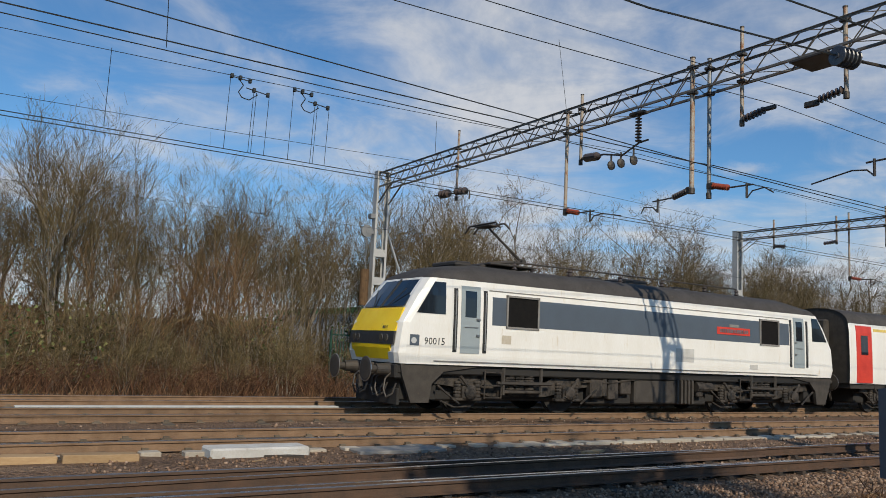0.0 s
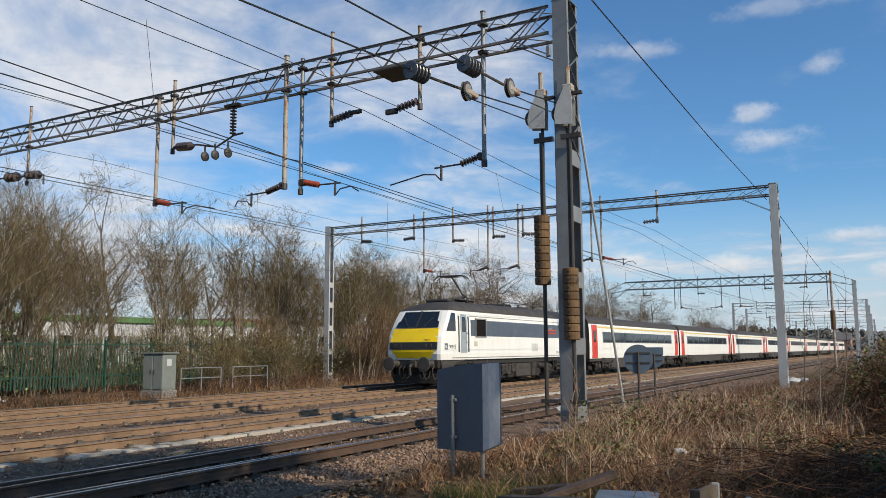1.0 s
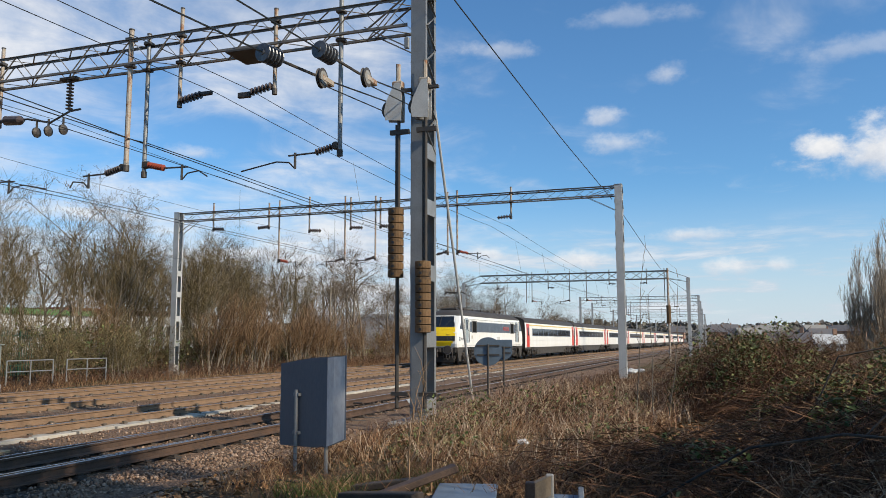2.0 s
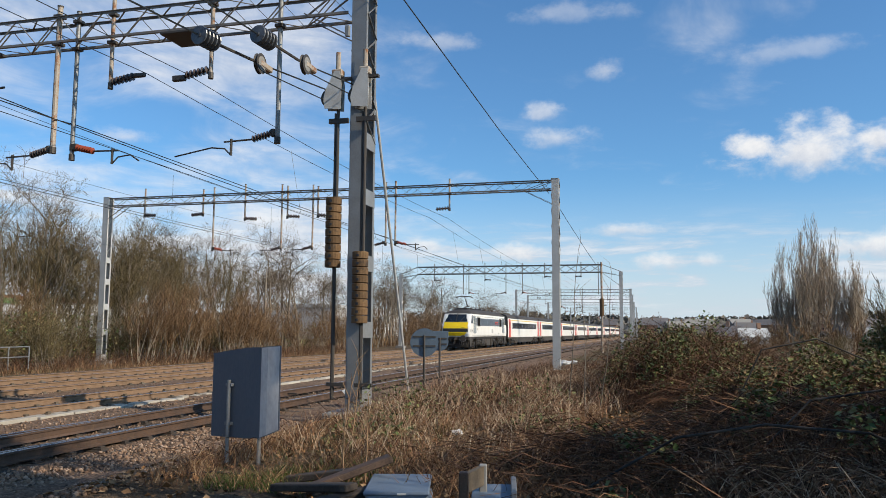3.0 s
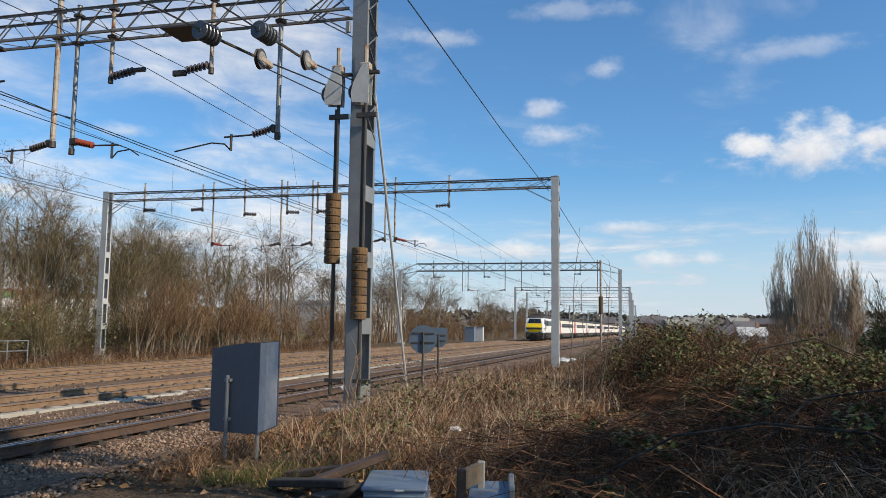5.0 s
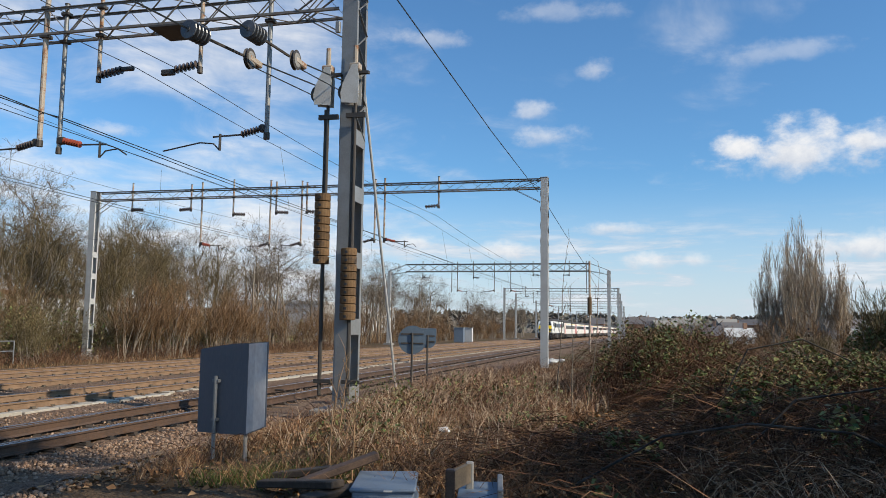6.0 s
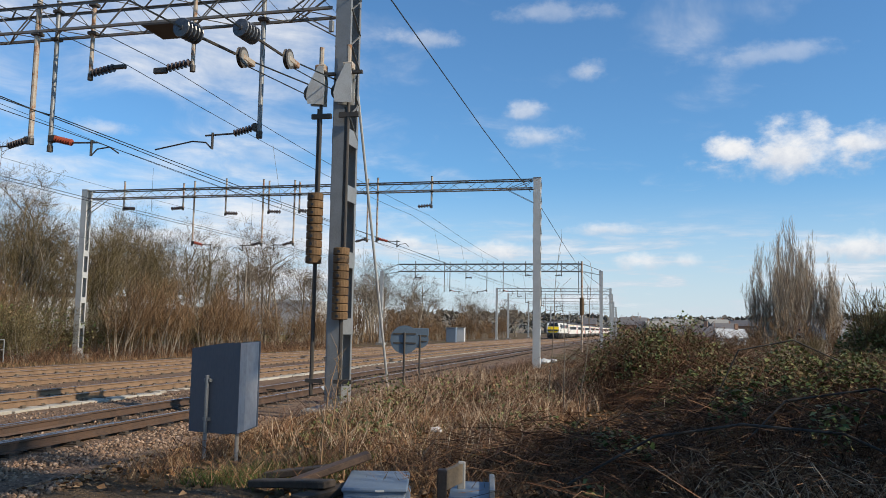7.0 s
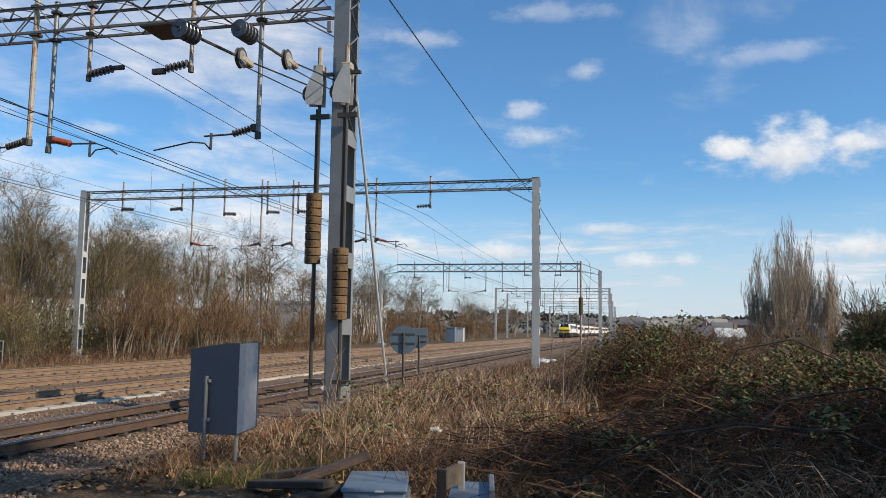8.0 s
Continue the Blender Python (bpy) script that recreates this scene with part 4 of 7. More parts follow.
def build_wires():
    def along(x, z, y0, y1, sag=0.0, step=6.0):
        n = max(2, int((y1 - y0) / step))
        return [on_line(x, y0 + (y1 - y0) * i / n, z - sag * 4 * (i / n) * (1 - i / n)) for i in range(n + 1)]

    spans = ((-34, 16), (16, 40.7), (40.7, 95), (95, 150), (150, 216), (216, 330))
    # heavy messenger wires over the second track
    for x, z in ((-13.9, 6.72),):
        pts = []
        for a, b in spans:
            pts += along(x, z, a, b, 0.12)[:-1]
        line_wire("overhead_wire", pts, 0.013, "thick dark messenger wire over the tracks")
    line_wire("overhead_wire", [(-13.9, -34, 8.05), (-13.9, -10, 7.42), (-13.9, 3.7, 7.04), (-13.9, 16, 6.76), *along(-13.9, 6.76, 16.5, 95, 0.1)], 0.013, "thick dark messenger wire over the tracks")
    for x, z, r in ((-16.0, 5.47, 0.009), (-15.55, 5.28, 0.009), (-11.2, 5.55, 0.008), (-25.6, 5.8, 0.008)):
        pts = []
        for a, b in spans:
            pts += along(x, z, a, b, 0.05)[:-1]
        line_wire("overhead_wire", pts, r, "thin contact wire over the tracks")
    for x, z, r in ((-11.6, 7.75, 0.009), (-10.6, 7.7, 0.009), (-21.6, 7.6, 0.007), (-16.0, 7.35, 0.007)):
        pts = []
        for a, b in spans:
            pts += along(x, z, a, b, 0.5 if b - a > 30 else 0.2, 3.0)[:-1]
        line_wire("overhead_wire", pts, r, "sagging catenary wire between gantries")
    # vertical hangers between catenary and contact wires
    hang = thing("wire_hangers", Matrix(), "thin vertical hangers between overhead wires", "wire hanger")
    for xa, za, xb, zb in ((-16.0, 7.0, -16.0, 5.47), (-11.6, 7.65, -11.2, 5.55)):
        y = -20.0
        while y < 92:
            if abs(y - 16) > 2.5 and abs(y - 40.7) > 2.5:
                part("hanger", rod(B(), on_line(xa, y, za), on_line(xb, y, zb), 0.006, 4), WIRE, hang)
            y += 7.3
    # jumpers near the wood side
    for y0 in (4.28, 5.66):
        j = thing("wire_jumper", Matrix(), "looped jumper cable clipped between two overhead wires", "jumper cable", "wire jumpers")
        part("loop", tube(B(), [(-16.0, y0 + 0.1, 7.0), (-15.97, y0 + 0.22, 6.85), (-15.95, y0 + 0.12, 6.68), (-15.95, y0 + 0.2, 6.58), (-15.97, y0 + 0.36, 6.56), (-16.0, y0 + 0.55, 6.72)], 0.011), WIRE, j)
        part("clamp_bar", rod(B(), (-16.0, y0 - 0.05, 7.0), (-16.0, y0 + 0.38, 6.97), 0.012, 6), WIRE, j)
        part("clamp_bar", rod(B(), (-15.95, y0 + 0.28, 6.80), (-15.95, y0 + 0.78, 6.74), 0.012, 6), WIRE, j)
        for y, z in ((-0.03, 7.0), (0.15, 6.99), (0.36, 6.97), (0.46, 6.79), (0.76, 6.75)):
            part("clip", boxed(-16.03, -15.95, y0 + y - 0.03, y0 + y + 0.03, z - 0.04, z + 0.05, 0.005), WIRE, j)
        for y in (-0.05, 0.46, 0.52, 0.80):
            part("drop_wire", rod(B(), (-16.0, y0 + y, 6.95 if y < 0.4 else 6.76), (-16.0, y0 + y - 0.03, 5.47), 0.006, 4), WIRE, j)
    # anchored wires with disc insulators and yoke wheels
    for pts, d0, w0 in (([(-6.75, 15.7, 6.92), (-6.8, 12.73, 6.52), (-7.0, 11.38, 6.48), (-7.6, 7.52, 6.46), (-9.15, -30, 6.6)], (-7.0, 11.38, 6.48), (-6.8, 12.73, 6.52)),
                        ([(-6.15, 15.7, 7.0), (-6.2, 13.37, 6.67), (-6.4, 12.22, 6.74), (-6.9, 9.02, 6.89), (-9.15, -30, 7.4)], (-6.4, 12.22, 6.74), (-6.2, 13.37, 6.67))):
        a = tagged(mesh_object("anchor_wire", tube(B(), pts, 0.016), WIRE), "anchored overhead wire with grey disc insulators", "overhead wire", "anchor wires")
        p, q = Vector(d0), Vector(pts[3])
        u = (q - p).normalized()
        part("disc_insulator", insulator(B(), p - u * 0.12, p + u * 0.32, 5, 0.165, 0.05, 16), DISC, a)
        c = Vector(w0)
        wv = Vector((0.25, 1, 0)).normalized()
        bm = lathe(B(), c - Vector((0.04, 0, 0)), c + Vector((0.04, 0, 0)), [(0, 0.10), (0.005, 0.19), (0.03, 0.17), (0.05, 0.17), (0.075, 0.19), (0.08, 0.10)], 18)
        wheel = part("yoke_wheel", bm, IRON, a, "dark iron yoke wheel")
        part("wheel_face", lathe(B(), c - Vector((0.05, 0, 0)), c + Vector((0.05, 0, 0)), [(0, 0.09), (0.005, 0.135), (0.095, 0.135), (0.1, 0.09)], 16), GREYCON, wheel)
        part("yoke_plate", boxed(c.x - 0.06, c.x + 0.06, c.y - 0.05, c.y + 0.40, c.z - 0.06, c.z + 0.06, 0.02), RUSTY, a)
        part("link_chain", tube(B(), [c - u * -0.2, p - u * 0.14], 0.028), IRON, a)
        line_wire("overhead_wire", [(pts[0][0], 15.7, pts[0][2] - 0.25), (w0[0], w0[1], w0[2] - 0.12)], 0.012)
    # dark earth cable past the portal legs
    line_wire("earth_cable", [(-5.3, -20, 9.6), (-5.3, 16.7, 9.18), (-5.2, 28, 8.95), (-5.0, 40.5, 8.8)], 0.016, "dark earth cable strung between portal legs")
    line_wire("earth_cable", [(-4.6, 41, 8.2), (-4.6, 60, 7.7), (-4.6, 77, 7.45), (-4.0, 95, 8.5)], 0.016, "dark earth cable strung between portal legs")


build_wires()


# ======== the train ========
def side_profile(hw, z0, zs, zr):
    """Half section of a body: sill, side, cantrail, roof curve up to the middle."""
    pts = [(hw * 0.985, z0), (hw, z0 + 0.25), (hw, 2.2), (hw * 0.985, 2.9), (hw * 0.955, zs)]
    for k in range(1, 6):
        a = k / 5 * math.pi / 2
        pts.append((hw * 0.955 * math.cos(a) ** 0.8, zs + (zr - zs) * math.sin(a)))
    pts[-1] = (0.0, zr)
    return pts


def loft(sections):
    """Faces between equal rings of points."""
    bm = B()
    rings = [[bm.verts.new(p) for p in s] for s in sections]
    for a, b in zip(rings, rings[1:]):
        for k in range(len(a) - 1):
            bm.faces.new((a[k], a[k + 1], b[k + 1], b[k]))
    return bm, rings


def nose_y(z):
    zs = (1.05, 1.6, 1.95, 2.55, 3.36, 3.9)
    ys = (0.66, 0.50, 0.53, 0.78, 1.40, 1.9)
    return float(np.interp(z, zs, ys))


def nose_half(z):
    return float(np.interp(z, (1.05, 1.6, 2.0, 2.55, 3.36), (1.10, 1.18, 1.18, 1.13, 1.0)))


def flip_y(bm, length):
    for v in bm.verts:
        v.co.y = length - v.co.y
    bmesh.ops.reverse_faces(bm, faces=bm.faces)
    return bm


def nose_panel(z0, z1, inset=0.03, off=0.012, rows=4, half=None):
    """A plate lying on the raked cab front between two heights."""
    bm = B()
    front, back = [], []
    for i in range(rows + 1):
        z = z0 + (z1 - z0) * i / rows
        h = (half or nose_half(z)) - inset
        y = nose_y(z)
        front.append([bm.verts.new((sx * h, y - off + 0.05 * abs(sx) ** 2, z)) for sx in (-1, -0.5, 0, 0.5, 1)])
        back.append([bm.verts.new((sx * h, y + 0.03 + 0.05 * abs(sx) ** 2, z)) for sx in (-1, -0.5, 0, 0.5, 1)])
    for g, rev in ((front, False), (back, True)):
        for a, b in zip(g, g[1:]):
            for k in range(4):
                f = (a[k], a[k + 1], b[k + 1], b[k])
                bm.faces.new(f[::-1] if rev else f)
    loop = lambda g: [g[0][k] for k in range(5)] + [r[4] for r in g[1:]] + [g[-1][k] for k in (3, 2, 1, 0)] + [r[0] for r in g[-2:0:-1]]
    fa, ba = loop(front), loop(back)
    for i in range(len(fa)):
        j = (i + 1) % len(fa)
        bm.faces.new((fa[j], fa[i], ba[i], ba[j]))
    return bm


def body_x(z, hw):
    return float(np.interp(z, (2.2, 2.9, 3.34), (hw, hw * 0.985, hw * 0.955)))


def side_plate(y0, y1, z0, z1, side, hw=1.37, thick=0.012, slant=0.0):
    """A thin plate lying proud on the body side; slant moves the top edge along."""
    bm = B()
    zs = [z0] + [z for z in (2.2, 2.55, 2.9) if z0 + 0.02 < z < z1 - 0.02] + [z1]
    rows = []
    for z in zs:
        k = (z - z0) / (z1 - z0)
        ya, x = y0 + slant * k, side * body_x(z, hw)
        rows.append([bm.verts.new((x + side * thick, ya, z)), bm.verts.new((x + side * thick, y1, z)), bm.verts.new((x - side * 0.03, y1, z)), bm.verts.new((x - side * 0.03, ya, z))])
    for p, q in zip(rows, rows[1:]):
        for i in range(4):
            j = (i + 1) % 4
            bm.faces.new((p[i], p[j], q[j], q[i]))
    bm.faces.new(rows[0][::-1])
    bm.faces.new(rows[-1])
    bmesh.ops.recalc_face_normals(bm, faces=bm.faces)
    return bm


def wheelset():
    bm = B()
    rod(bm, (-0.8, 0, 0), (0.8, 0, 0), 0.09, 12)
    for s in (-1, 1):
        prof = [(0, 0.12), (0.0, 0.50), (0.01, 0.575), (0.10, 0.565), (0.11, 0.60), (0.14, 0.60), (0.14, 0.50), (0.09, 0.45), (0.09, 0.16), (0.14, 0.14)]
        p, q = ((0.80, 0, 0), (0.6, 0, 0)) if s > 0 else ((-0.80, 0, 0), (-0.6, 0, 0))
        lathe(bm, p, q, prof, 24)
        for k in range(3):
            a = k * math.tau / 3
            rod(bm, (s * 0.812, 0.3 * math.cos(a), 0.3 * math.sin(a)), (s * 0.78, 0.3 * math.cos(a), 0.3 * math.sin(a)), 0.05, 8)
    return bm


def coil(bm, c, r, h, turns=7):
    """A heavy spring as stacked rings."""
    lathe(bm, c, Vector(c) + Vector((0, 0, h)), [p for i in range(turns) for p in ((h * i / turns, r * 0.82), (h * (i + 0.3) / turns, r), (h * (i + 0.7) / turns, r), (h * (i + 0.95) / turns, r * 0.82))], 9)
    return bm


def bogie(parent, yc, base=3.28):
    """Frame, axle boxes, springs, steps and dampers of one bogie."""
    bg = new("bogie")
    bg.parent = parent
    bg.matrix_basis = pose(0, yc, 0)
    h = base / 2
    for s in (-1, 1):
        bm = B()
        x = s * 1.0
        pts = [(-h - 1.0, 0.75), (-h - 0.9, 0.98), (-h - 0.35, 1.05), (-h + 0.45, 1.0), (-0.8, 0.72), (0.8, 0.72), (h - 0.45, 1.0), (h + 0.35, 1.05), (h + 0.9, 0.98), (h + 1.0, 0.75), (h + 0.5, 0.70), (0.9, 0.45), (-0.9, 0.45), (-h - 0.5, 0.70)]
        a = [bm.verts.new((x - 0.09, y, z)) for y, z in pts]
        b = [bm.verts.new((x + 0.09, y, z)) for y, z in pts]
        bm.faces.new(a)
        bm.faces.new(b[::-1])
        for i in range(len(pts)):
            j = (i + 1) % len(pts)
            bm.faces.new((a[j], a[i], b[i], b[j]))
        part("side_frame", bm, BOGIE, bg)
        for e in (-1, 1):
            bm = B()
            y = e * h
            box(bm, x - 0.05, x + s * 0.26, y - 0.20, y + 0.20, 0.36, 0.74, 0.05)
            lathe(bm, (x + s * 0.2, y, 0.56), (x + s * 0.34, y, 0.56), [(0, 0.17), (0.10, 0.17), (0.14, 0.10)], 12)
            for o in (-0.30, 0.30):
                part("primary_spring", coil(B(), (x + s * 0.12, y + o, 0.42), 0.10, 0.42, 5), BOGIE, bg)
            box(bm, x + s * 0.05, x + s * 0.22, y - 0.45, y + 0.45, 0.34, 0.42, 0.02)
            rod(bm, (x + s * 0.26, y + e * 0.3, 0.95), (x + s * 0.26, y - e * 0.15, 0.45), 0.045)
            part("axle_box", bm, BOGIE, bg)
        for o in (-0.32, 0.0, 0.32):
            part("secondary_spring", coil(B(), (x + s * 0.08, o, 0.62), 0.17, 0.62, 9), BOGIE, bg)
        part("spring_plank", boxed(x - 0.1, x + s * 0.30, -0.6, 0.6, 0.54, 0.62, 0.02), BOGIE, bg)
        bm = B()
        rod(bm, (x + s * 0.30, -0.85, 0.80), (x + s * 0.30, 0.95, 0.80), 0.045)
        rod(bm, (x + s * 0.26, -0.62, 0.5), (x + s * 0.26, -0.62, 1.2), 0.05)
        rod(bm, (x + s * 0.26, 0.62, 0.5), (x + s * 0.26, 0.62, 1.2), 0.05)
        pieces("damper", bm, IRON, bg)
        bm = B()
        for y0 in (-h + 0.28, ):
            for zz in (0.42, 0.72, 1.05):
                box(bm, x + s * 0.22, x + s * 0.36, y0 + 0.1, y0 + 0.62, zz, zz + 0.03)
            for yy in (y0 + 0.1, y0 + 0.62):
                rod(bm, (x + s * 0.34, yy, 0.40), (x + s * 0.34, yy, 1.12), 0.02)
            rod(bm, (x + s * 0.3, -h - 1.0, 0.72), (x + s * 0.3, -h - 0.35, 0.28), 0.03)
            rod(bm, (x + s * 0.3, h + 1.0, 0.72), (x + s * 0.3, h + 0.35, 0.28), 0.03)
            tube(bm, [(x + s * 0.3, -h - 0.9, 0.35), (x + s * 0.3, -h - 0.5, 0.2), (x + s * 0.3, -h, 0.22)], 0.02)
        part("step", bm, BOGIE, bg)
    part("bolster", boxed(-0.88, 0.88, -h - 0.9, h + 0.9, 0.32, 0.98, 0.05), UNDER, bg)
    return bg


def letters(text, size, m, mat, parent, name="lettering"):
    """Painted characters as a thin mesh."""
    cu = bpy.data.curves.new(name, "FONT")
    cu.body, cu.size, cu.extrude, cu.resolution_u = text, size, 0.002, 2
    cu.align_x = "CENTER"
    tmp = bpy.data.objects.new("tmp", cu)
    scene.collection.objects.link(tmp)
    me = bpy.data.meshes.new_from_object(tmp.evaluated_get(bpy.context.evaluated_depsgraph_get()))
    bpy.data.objects.remove(tmp)
    me.materials.clear()
    me.materials.append(mat)
    ob = new(name, me)
    ob.parent, ob.matrix_basis = parent, m
    return ob


LOCO = 18.8


def build_locomotive():
    lo = thing("electric_locomotive", Matrix(), "white and blue-grey electric locomotive with yellow cab front", "locomotive")
    L = LOCO
    prof = side_profile(1.37, 1.22, 3.34, 3.86)

    def section(y, grow, low=0.0):
        half = [(x * grow, z - low * max(0.0, (z - 3.3)) / 0.56) for x, z in prof]
        return half

    def full(half, yf):
        right = [(x, yf(z), z) for x, z in half]
        left = [(-x, yf(z), z) for x, z in half[-2::-1]]
        return right + left

    def nose(half_scale, dy, low):
        pts = []
        for x, z in prof:
            zz = min(z, 3.36 + max(0.0, z - 3.36) * low)
            lim = nose_half(zz) + 0.03
            pts.append((x / 1.37 * (lim + (1.37 - lim) * half_scale), zz))
        return full(pts, lambda z: nose_y(z) + dy)

    front = [nose(0.0, 0.03, 0.0), nose(0.75, 0.09, 0.4), nose(1.0, 0.26, 0.65)]
    mid = [full(section(y, 1.0), lambda z, y=y: y) for y in (3.0, 6.0, L - 6.0, L - 3.0)]
    back = [[(x, L - y, z) for x, y, z in s] for s in front[::-1]]
    rings = front + mid + back
    n = len(prof)
    lower = lambda s: s[:5]
    upper = lambda s: s[4:2 * n - 5]
    other = lambda s: s[2 * n - 6:]
    bm, r1 = loft([lower(s) for s in rings])
    bm2, r2 = loft([other(s) for s in rings])
    me = bpy.data.meshes.new("tmp")
    bm2.to_mesh(me)
    bm.from_mesh(me)
    bm2.free()
    bpy.data.meshes.remove(me)
    # cab ends and floor
    for s, rev in ((rings[0], False), (rings[-1], True)):
        m = len(s)
        vs = [bm.verts.new(p) for p in s]
        for k in range(m // 2):
            a, b, c, d = vs[k], vs[k + 1], vs[m - 2 - k], vs[m - 1 - k]
            f = [a, b, c, d] if b != c else [a, b, d]
            bm.faces.new(f if rev else f[::-1])
    bmesh.ops.remove_doubles(bm, verts=bm.verts, dist=0.001)
    bmesh.ops.recalc_face_normals(bm, faces=bm.faces)
    part("body", bm, WHITE, lo)
    bm, _ = loft([upper(s) for s in rings])
    bmesh.ops.recalc_face_normals(bm, faces=bm.faces)
    part("roof", bm, ROOF, lo, "sooty dark roof", True)
    part("underframe", boxed(-1.25, 1.25, 0.7, L - 0.7, 0.98, 1.24, 0.03), UNDER, lo)
    for end in (0, 1):
        fl = (lambda b: flip_y(b, L)) if end else (lambda b: b)
        part("windscreen", fl(nose_panel(2.60, 3.30, 0.06, 0.014)), GLASS, lo, "dark raked windscreen")
        part("nose_panel", fl(nose_panel(1.98, 2.56, 0.0, 0.012)), YELLOW, lo, "bright yellow warning panel")
        part("lamp_strip", fl(nose_panel(1.66, 1.97, 0.0, 0.016)), BLACK, lo, "black light strip across the nose")
        part("lower_panel", fl(nose_panel(1.30, 1.655, 0.14, 0.012)), YELLOW, lo, "scuffed yellow lower nose panel")
        part("windscreen_pillar", fl(bar(B(), (0, nose_y(2.58) - 0.02, 2.58), (0, nose_y(3.33) - 0.02, 3.33), 0.07, 0.03)), BLACK, lo)
        bm = B()
        for s in (-1, 1):
            bar(bm, (s * 0.35, nose_y(2.6) - 0.03, 2.6), (s * 0.75, nose_y(3.0) - 0.035, 3.05), 0.02, 0.02)
        pieces("wiper", fl(bm), BLACK, lo)
        bm = B()
        for s in (-1, 1):
            for k in (0.62, 0.86):
                lathe(bm, (s * k, nose_y(1.8) - 0.03 + 0.05 * (k / 1.18) ** 2, 1.81), (s * k, nose_y(1.8), 1.81), [(0, 0.09), (0.03, 0.10)], 14)
        pieces("headlamp", fl(bm), LAMPGLASS, lo)
        # buffers, beam, coupling, pipes
        part("buffer_beam", fl(boxed(-1.22, 1.22, 0.62, 0.85, 0.86, 1.20, 0.03)), UNDER, lo)
        for s in (-1, 1):
            x = s * 0.8635
            bm = lathe(B(), (x, 0.0, 1.06), (x, 0.66, 1.06), [(0, 0.23), (0.015, 0.295), (0.04, 0.29), (0.06, 0.09), (0.28, 0.09), (0.28, 0.13), (0.6, 0.15), (0.66, 0.2)], 18)
            b = part("buffer", fl(bm), IRON, lo)
            part("buffer_rim", fl(lathe(B(), (x, 0.012, 1.06), (x, 0.035, 1.06), [(0, 0.302), (0.02, 0.302)], 18)), STEEL, b)
        bm = B()
        tube(bm, [(0, 0.7, 1.05), (0, 0.42, 1.03), (0, 0.30, 0.9), (0, 0.36, 0.55)], 0.06, 8)
        box(bm, -0.16, 0.16, 0.5, 0.7, 0.9, 1.2, 0.03)
        part("coupling", fl(bm), BOGIE, lo)
        for x, r in ((-0.62, 0.10), (-0.42, 0.14), (0.38, 0.13), (0.58, 0.17), (1.02, 0.12)):
            bm = tube(B(), [(x, 0.66, 1.0), (x, 0.48, 0.85), (x + 0.05, 0.42, 0.6), (x + 0.12, 0.46, 0.42), (x + 0.2, 0.58, 0.5), (x + 0.22, 0.66, 0.75)], 0.022)
            part("brake_hose", fl(bm), BLACK if x < 0.5 else IRON, lo)
        part("snowplough", fl(boxed(-1.1, 1.1, 0.78, 0.86, 0.22, 0.62, 0.02)), UNDER, lo)
        part("draw_gear_box", fl(boxed(-1.05, 1.05, 0.86, 1.9, 0.35, 1.2, 0.02)), UNDER, lo)
        for s in (-1, 1):
            bm = B()
            x = s * 1.2
            pts = [(0.72, 1.22), (0.78, 0.95), (1.05, 0.30), (1.55, 0.30), (1.62, 0.75), (1.95, 1.05), (2.9, 1.18), (2.9, 1.24)]
            a = [bm.verts.new((x + s * 0.10, y, z)) for y, z in pts]
            c = [bm.verts.new((x, y, z)) for y, z in pts]
            bm.faces.new(a)
            bm.faces.new(c[::-1])
            for i in range(len(pts)):
                j = (i + 1) % len(pts)
                bm.faces.new((a[j], a[i], c[i], c[j]))
            bmesh.ops.recalc_face_normals(bm, faces=bm.faces)
            part("valance", fl(bm), SKIRT, lo, "dusty brown corner valance")
        for s in (-1, 1):
            bm = side_plate(1.06, 1.88, 2.45, 3.24, s, slant=0.50)
            part("cab_side_window", fl(bm), GLASS, lo)
            door = part("cab_door", fl(side_plate(2.34, 2.92, 1.52, 3.20, s, thick=0.014)), DOORGREY, lo, "pale blue-grey cab door")
            part("door_window", fl(side_plate(2.46, 2.80, 2.42, 3.08, s, thick=0.022)), GLASS, door)
            bm = B()
            for z in (1.95, 2.35):
                box(bm, s * 1.37, s * 1.42, 2.80, 2.90, z, z + 0.05)
            box(bm, s * 1.37, s * 1.40, 2.45, 2.85, 2.16, 2.18)
            part("door_handle", fl(bm), STEEL, door)
            for y in (2.12, 3.02):
                bm = side_plate(y, y + 0.12, 1.54, 3.12, s, thick=0.008)
                part("handrail_recess", fl(bm), BLACK, lo)
                rail = B()
                rod(rail, (s * 1.40, y + 0.06, 1.6), (s * 1.37, y + 0.06, 3.06), 0.016)
                part("handrail", fl(rail), STEEL, lo)
    for s in (-1, 1):
        part("blue_band", side_plate(3.30, 15.62, 2.26, 2.98, s, thick=0.006), GREYBLUE, lo, "faded blue-grey side band")
        part("equipment_window", side_plate(3.78, 4.78, 2.24, 3.02, s, thick=0.016), GRILLE, lo, "dark grille window")
        part("equipment_window", side_plate(14.10, 15.02, 2.24, 3.02, s, thick=0.016), GRILLE, lo)
        bm = B()
        for y0, y1 in ((3.74, 4.82), (14.06, 15.06)):
            for a in ((y0, y0 + 0.05, 2.2, 3.06), (y1 - 0.05, y1, 2.2, 3.06), (y0, y1, 2.2, 2.25), (y0, y1, 3.01, 3.06)):
                box(bm, s * 1.33, s * 1.395, *a)
        pieces("window_frame", bm, GREYCON, lo)
        bm = B()
        box(bm, s * 1.30, s * 1.345, 3.2, 15.6, 3.13, 3.15)
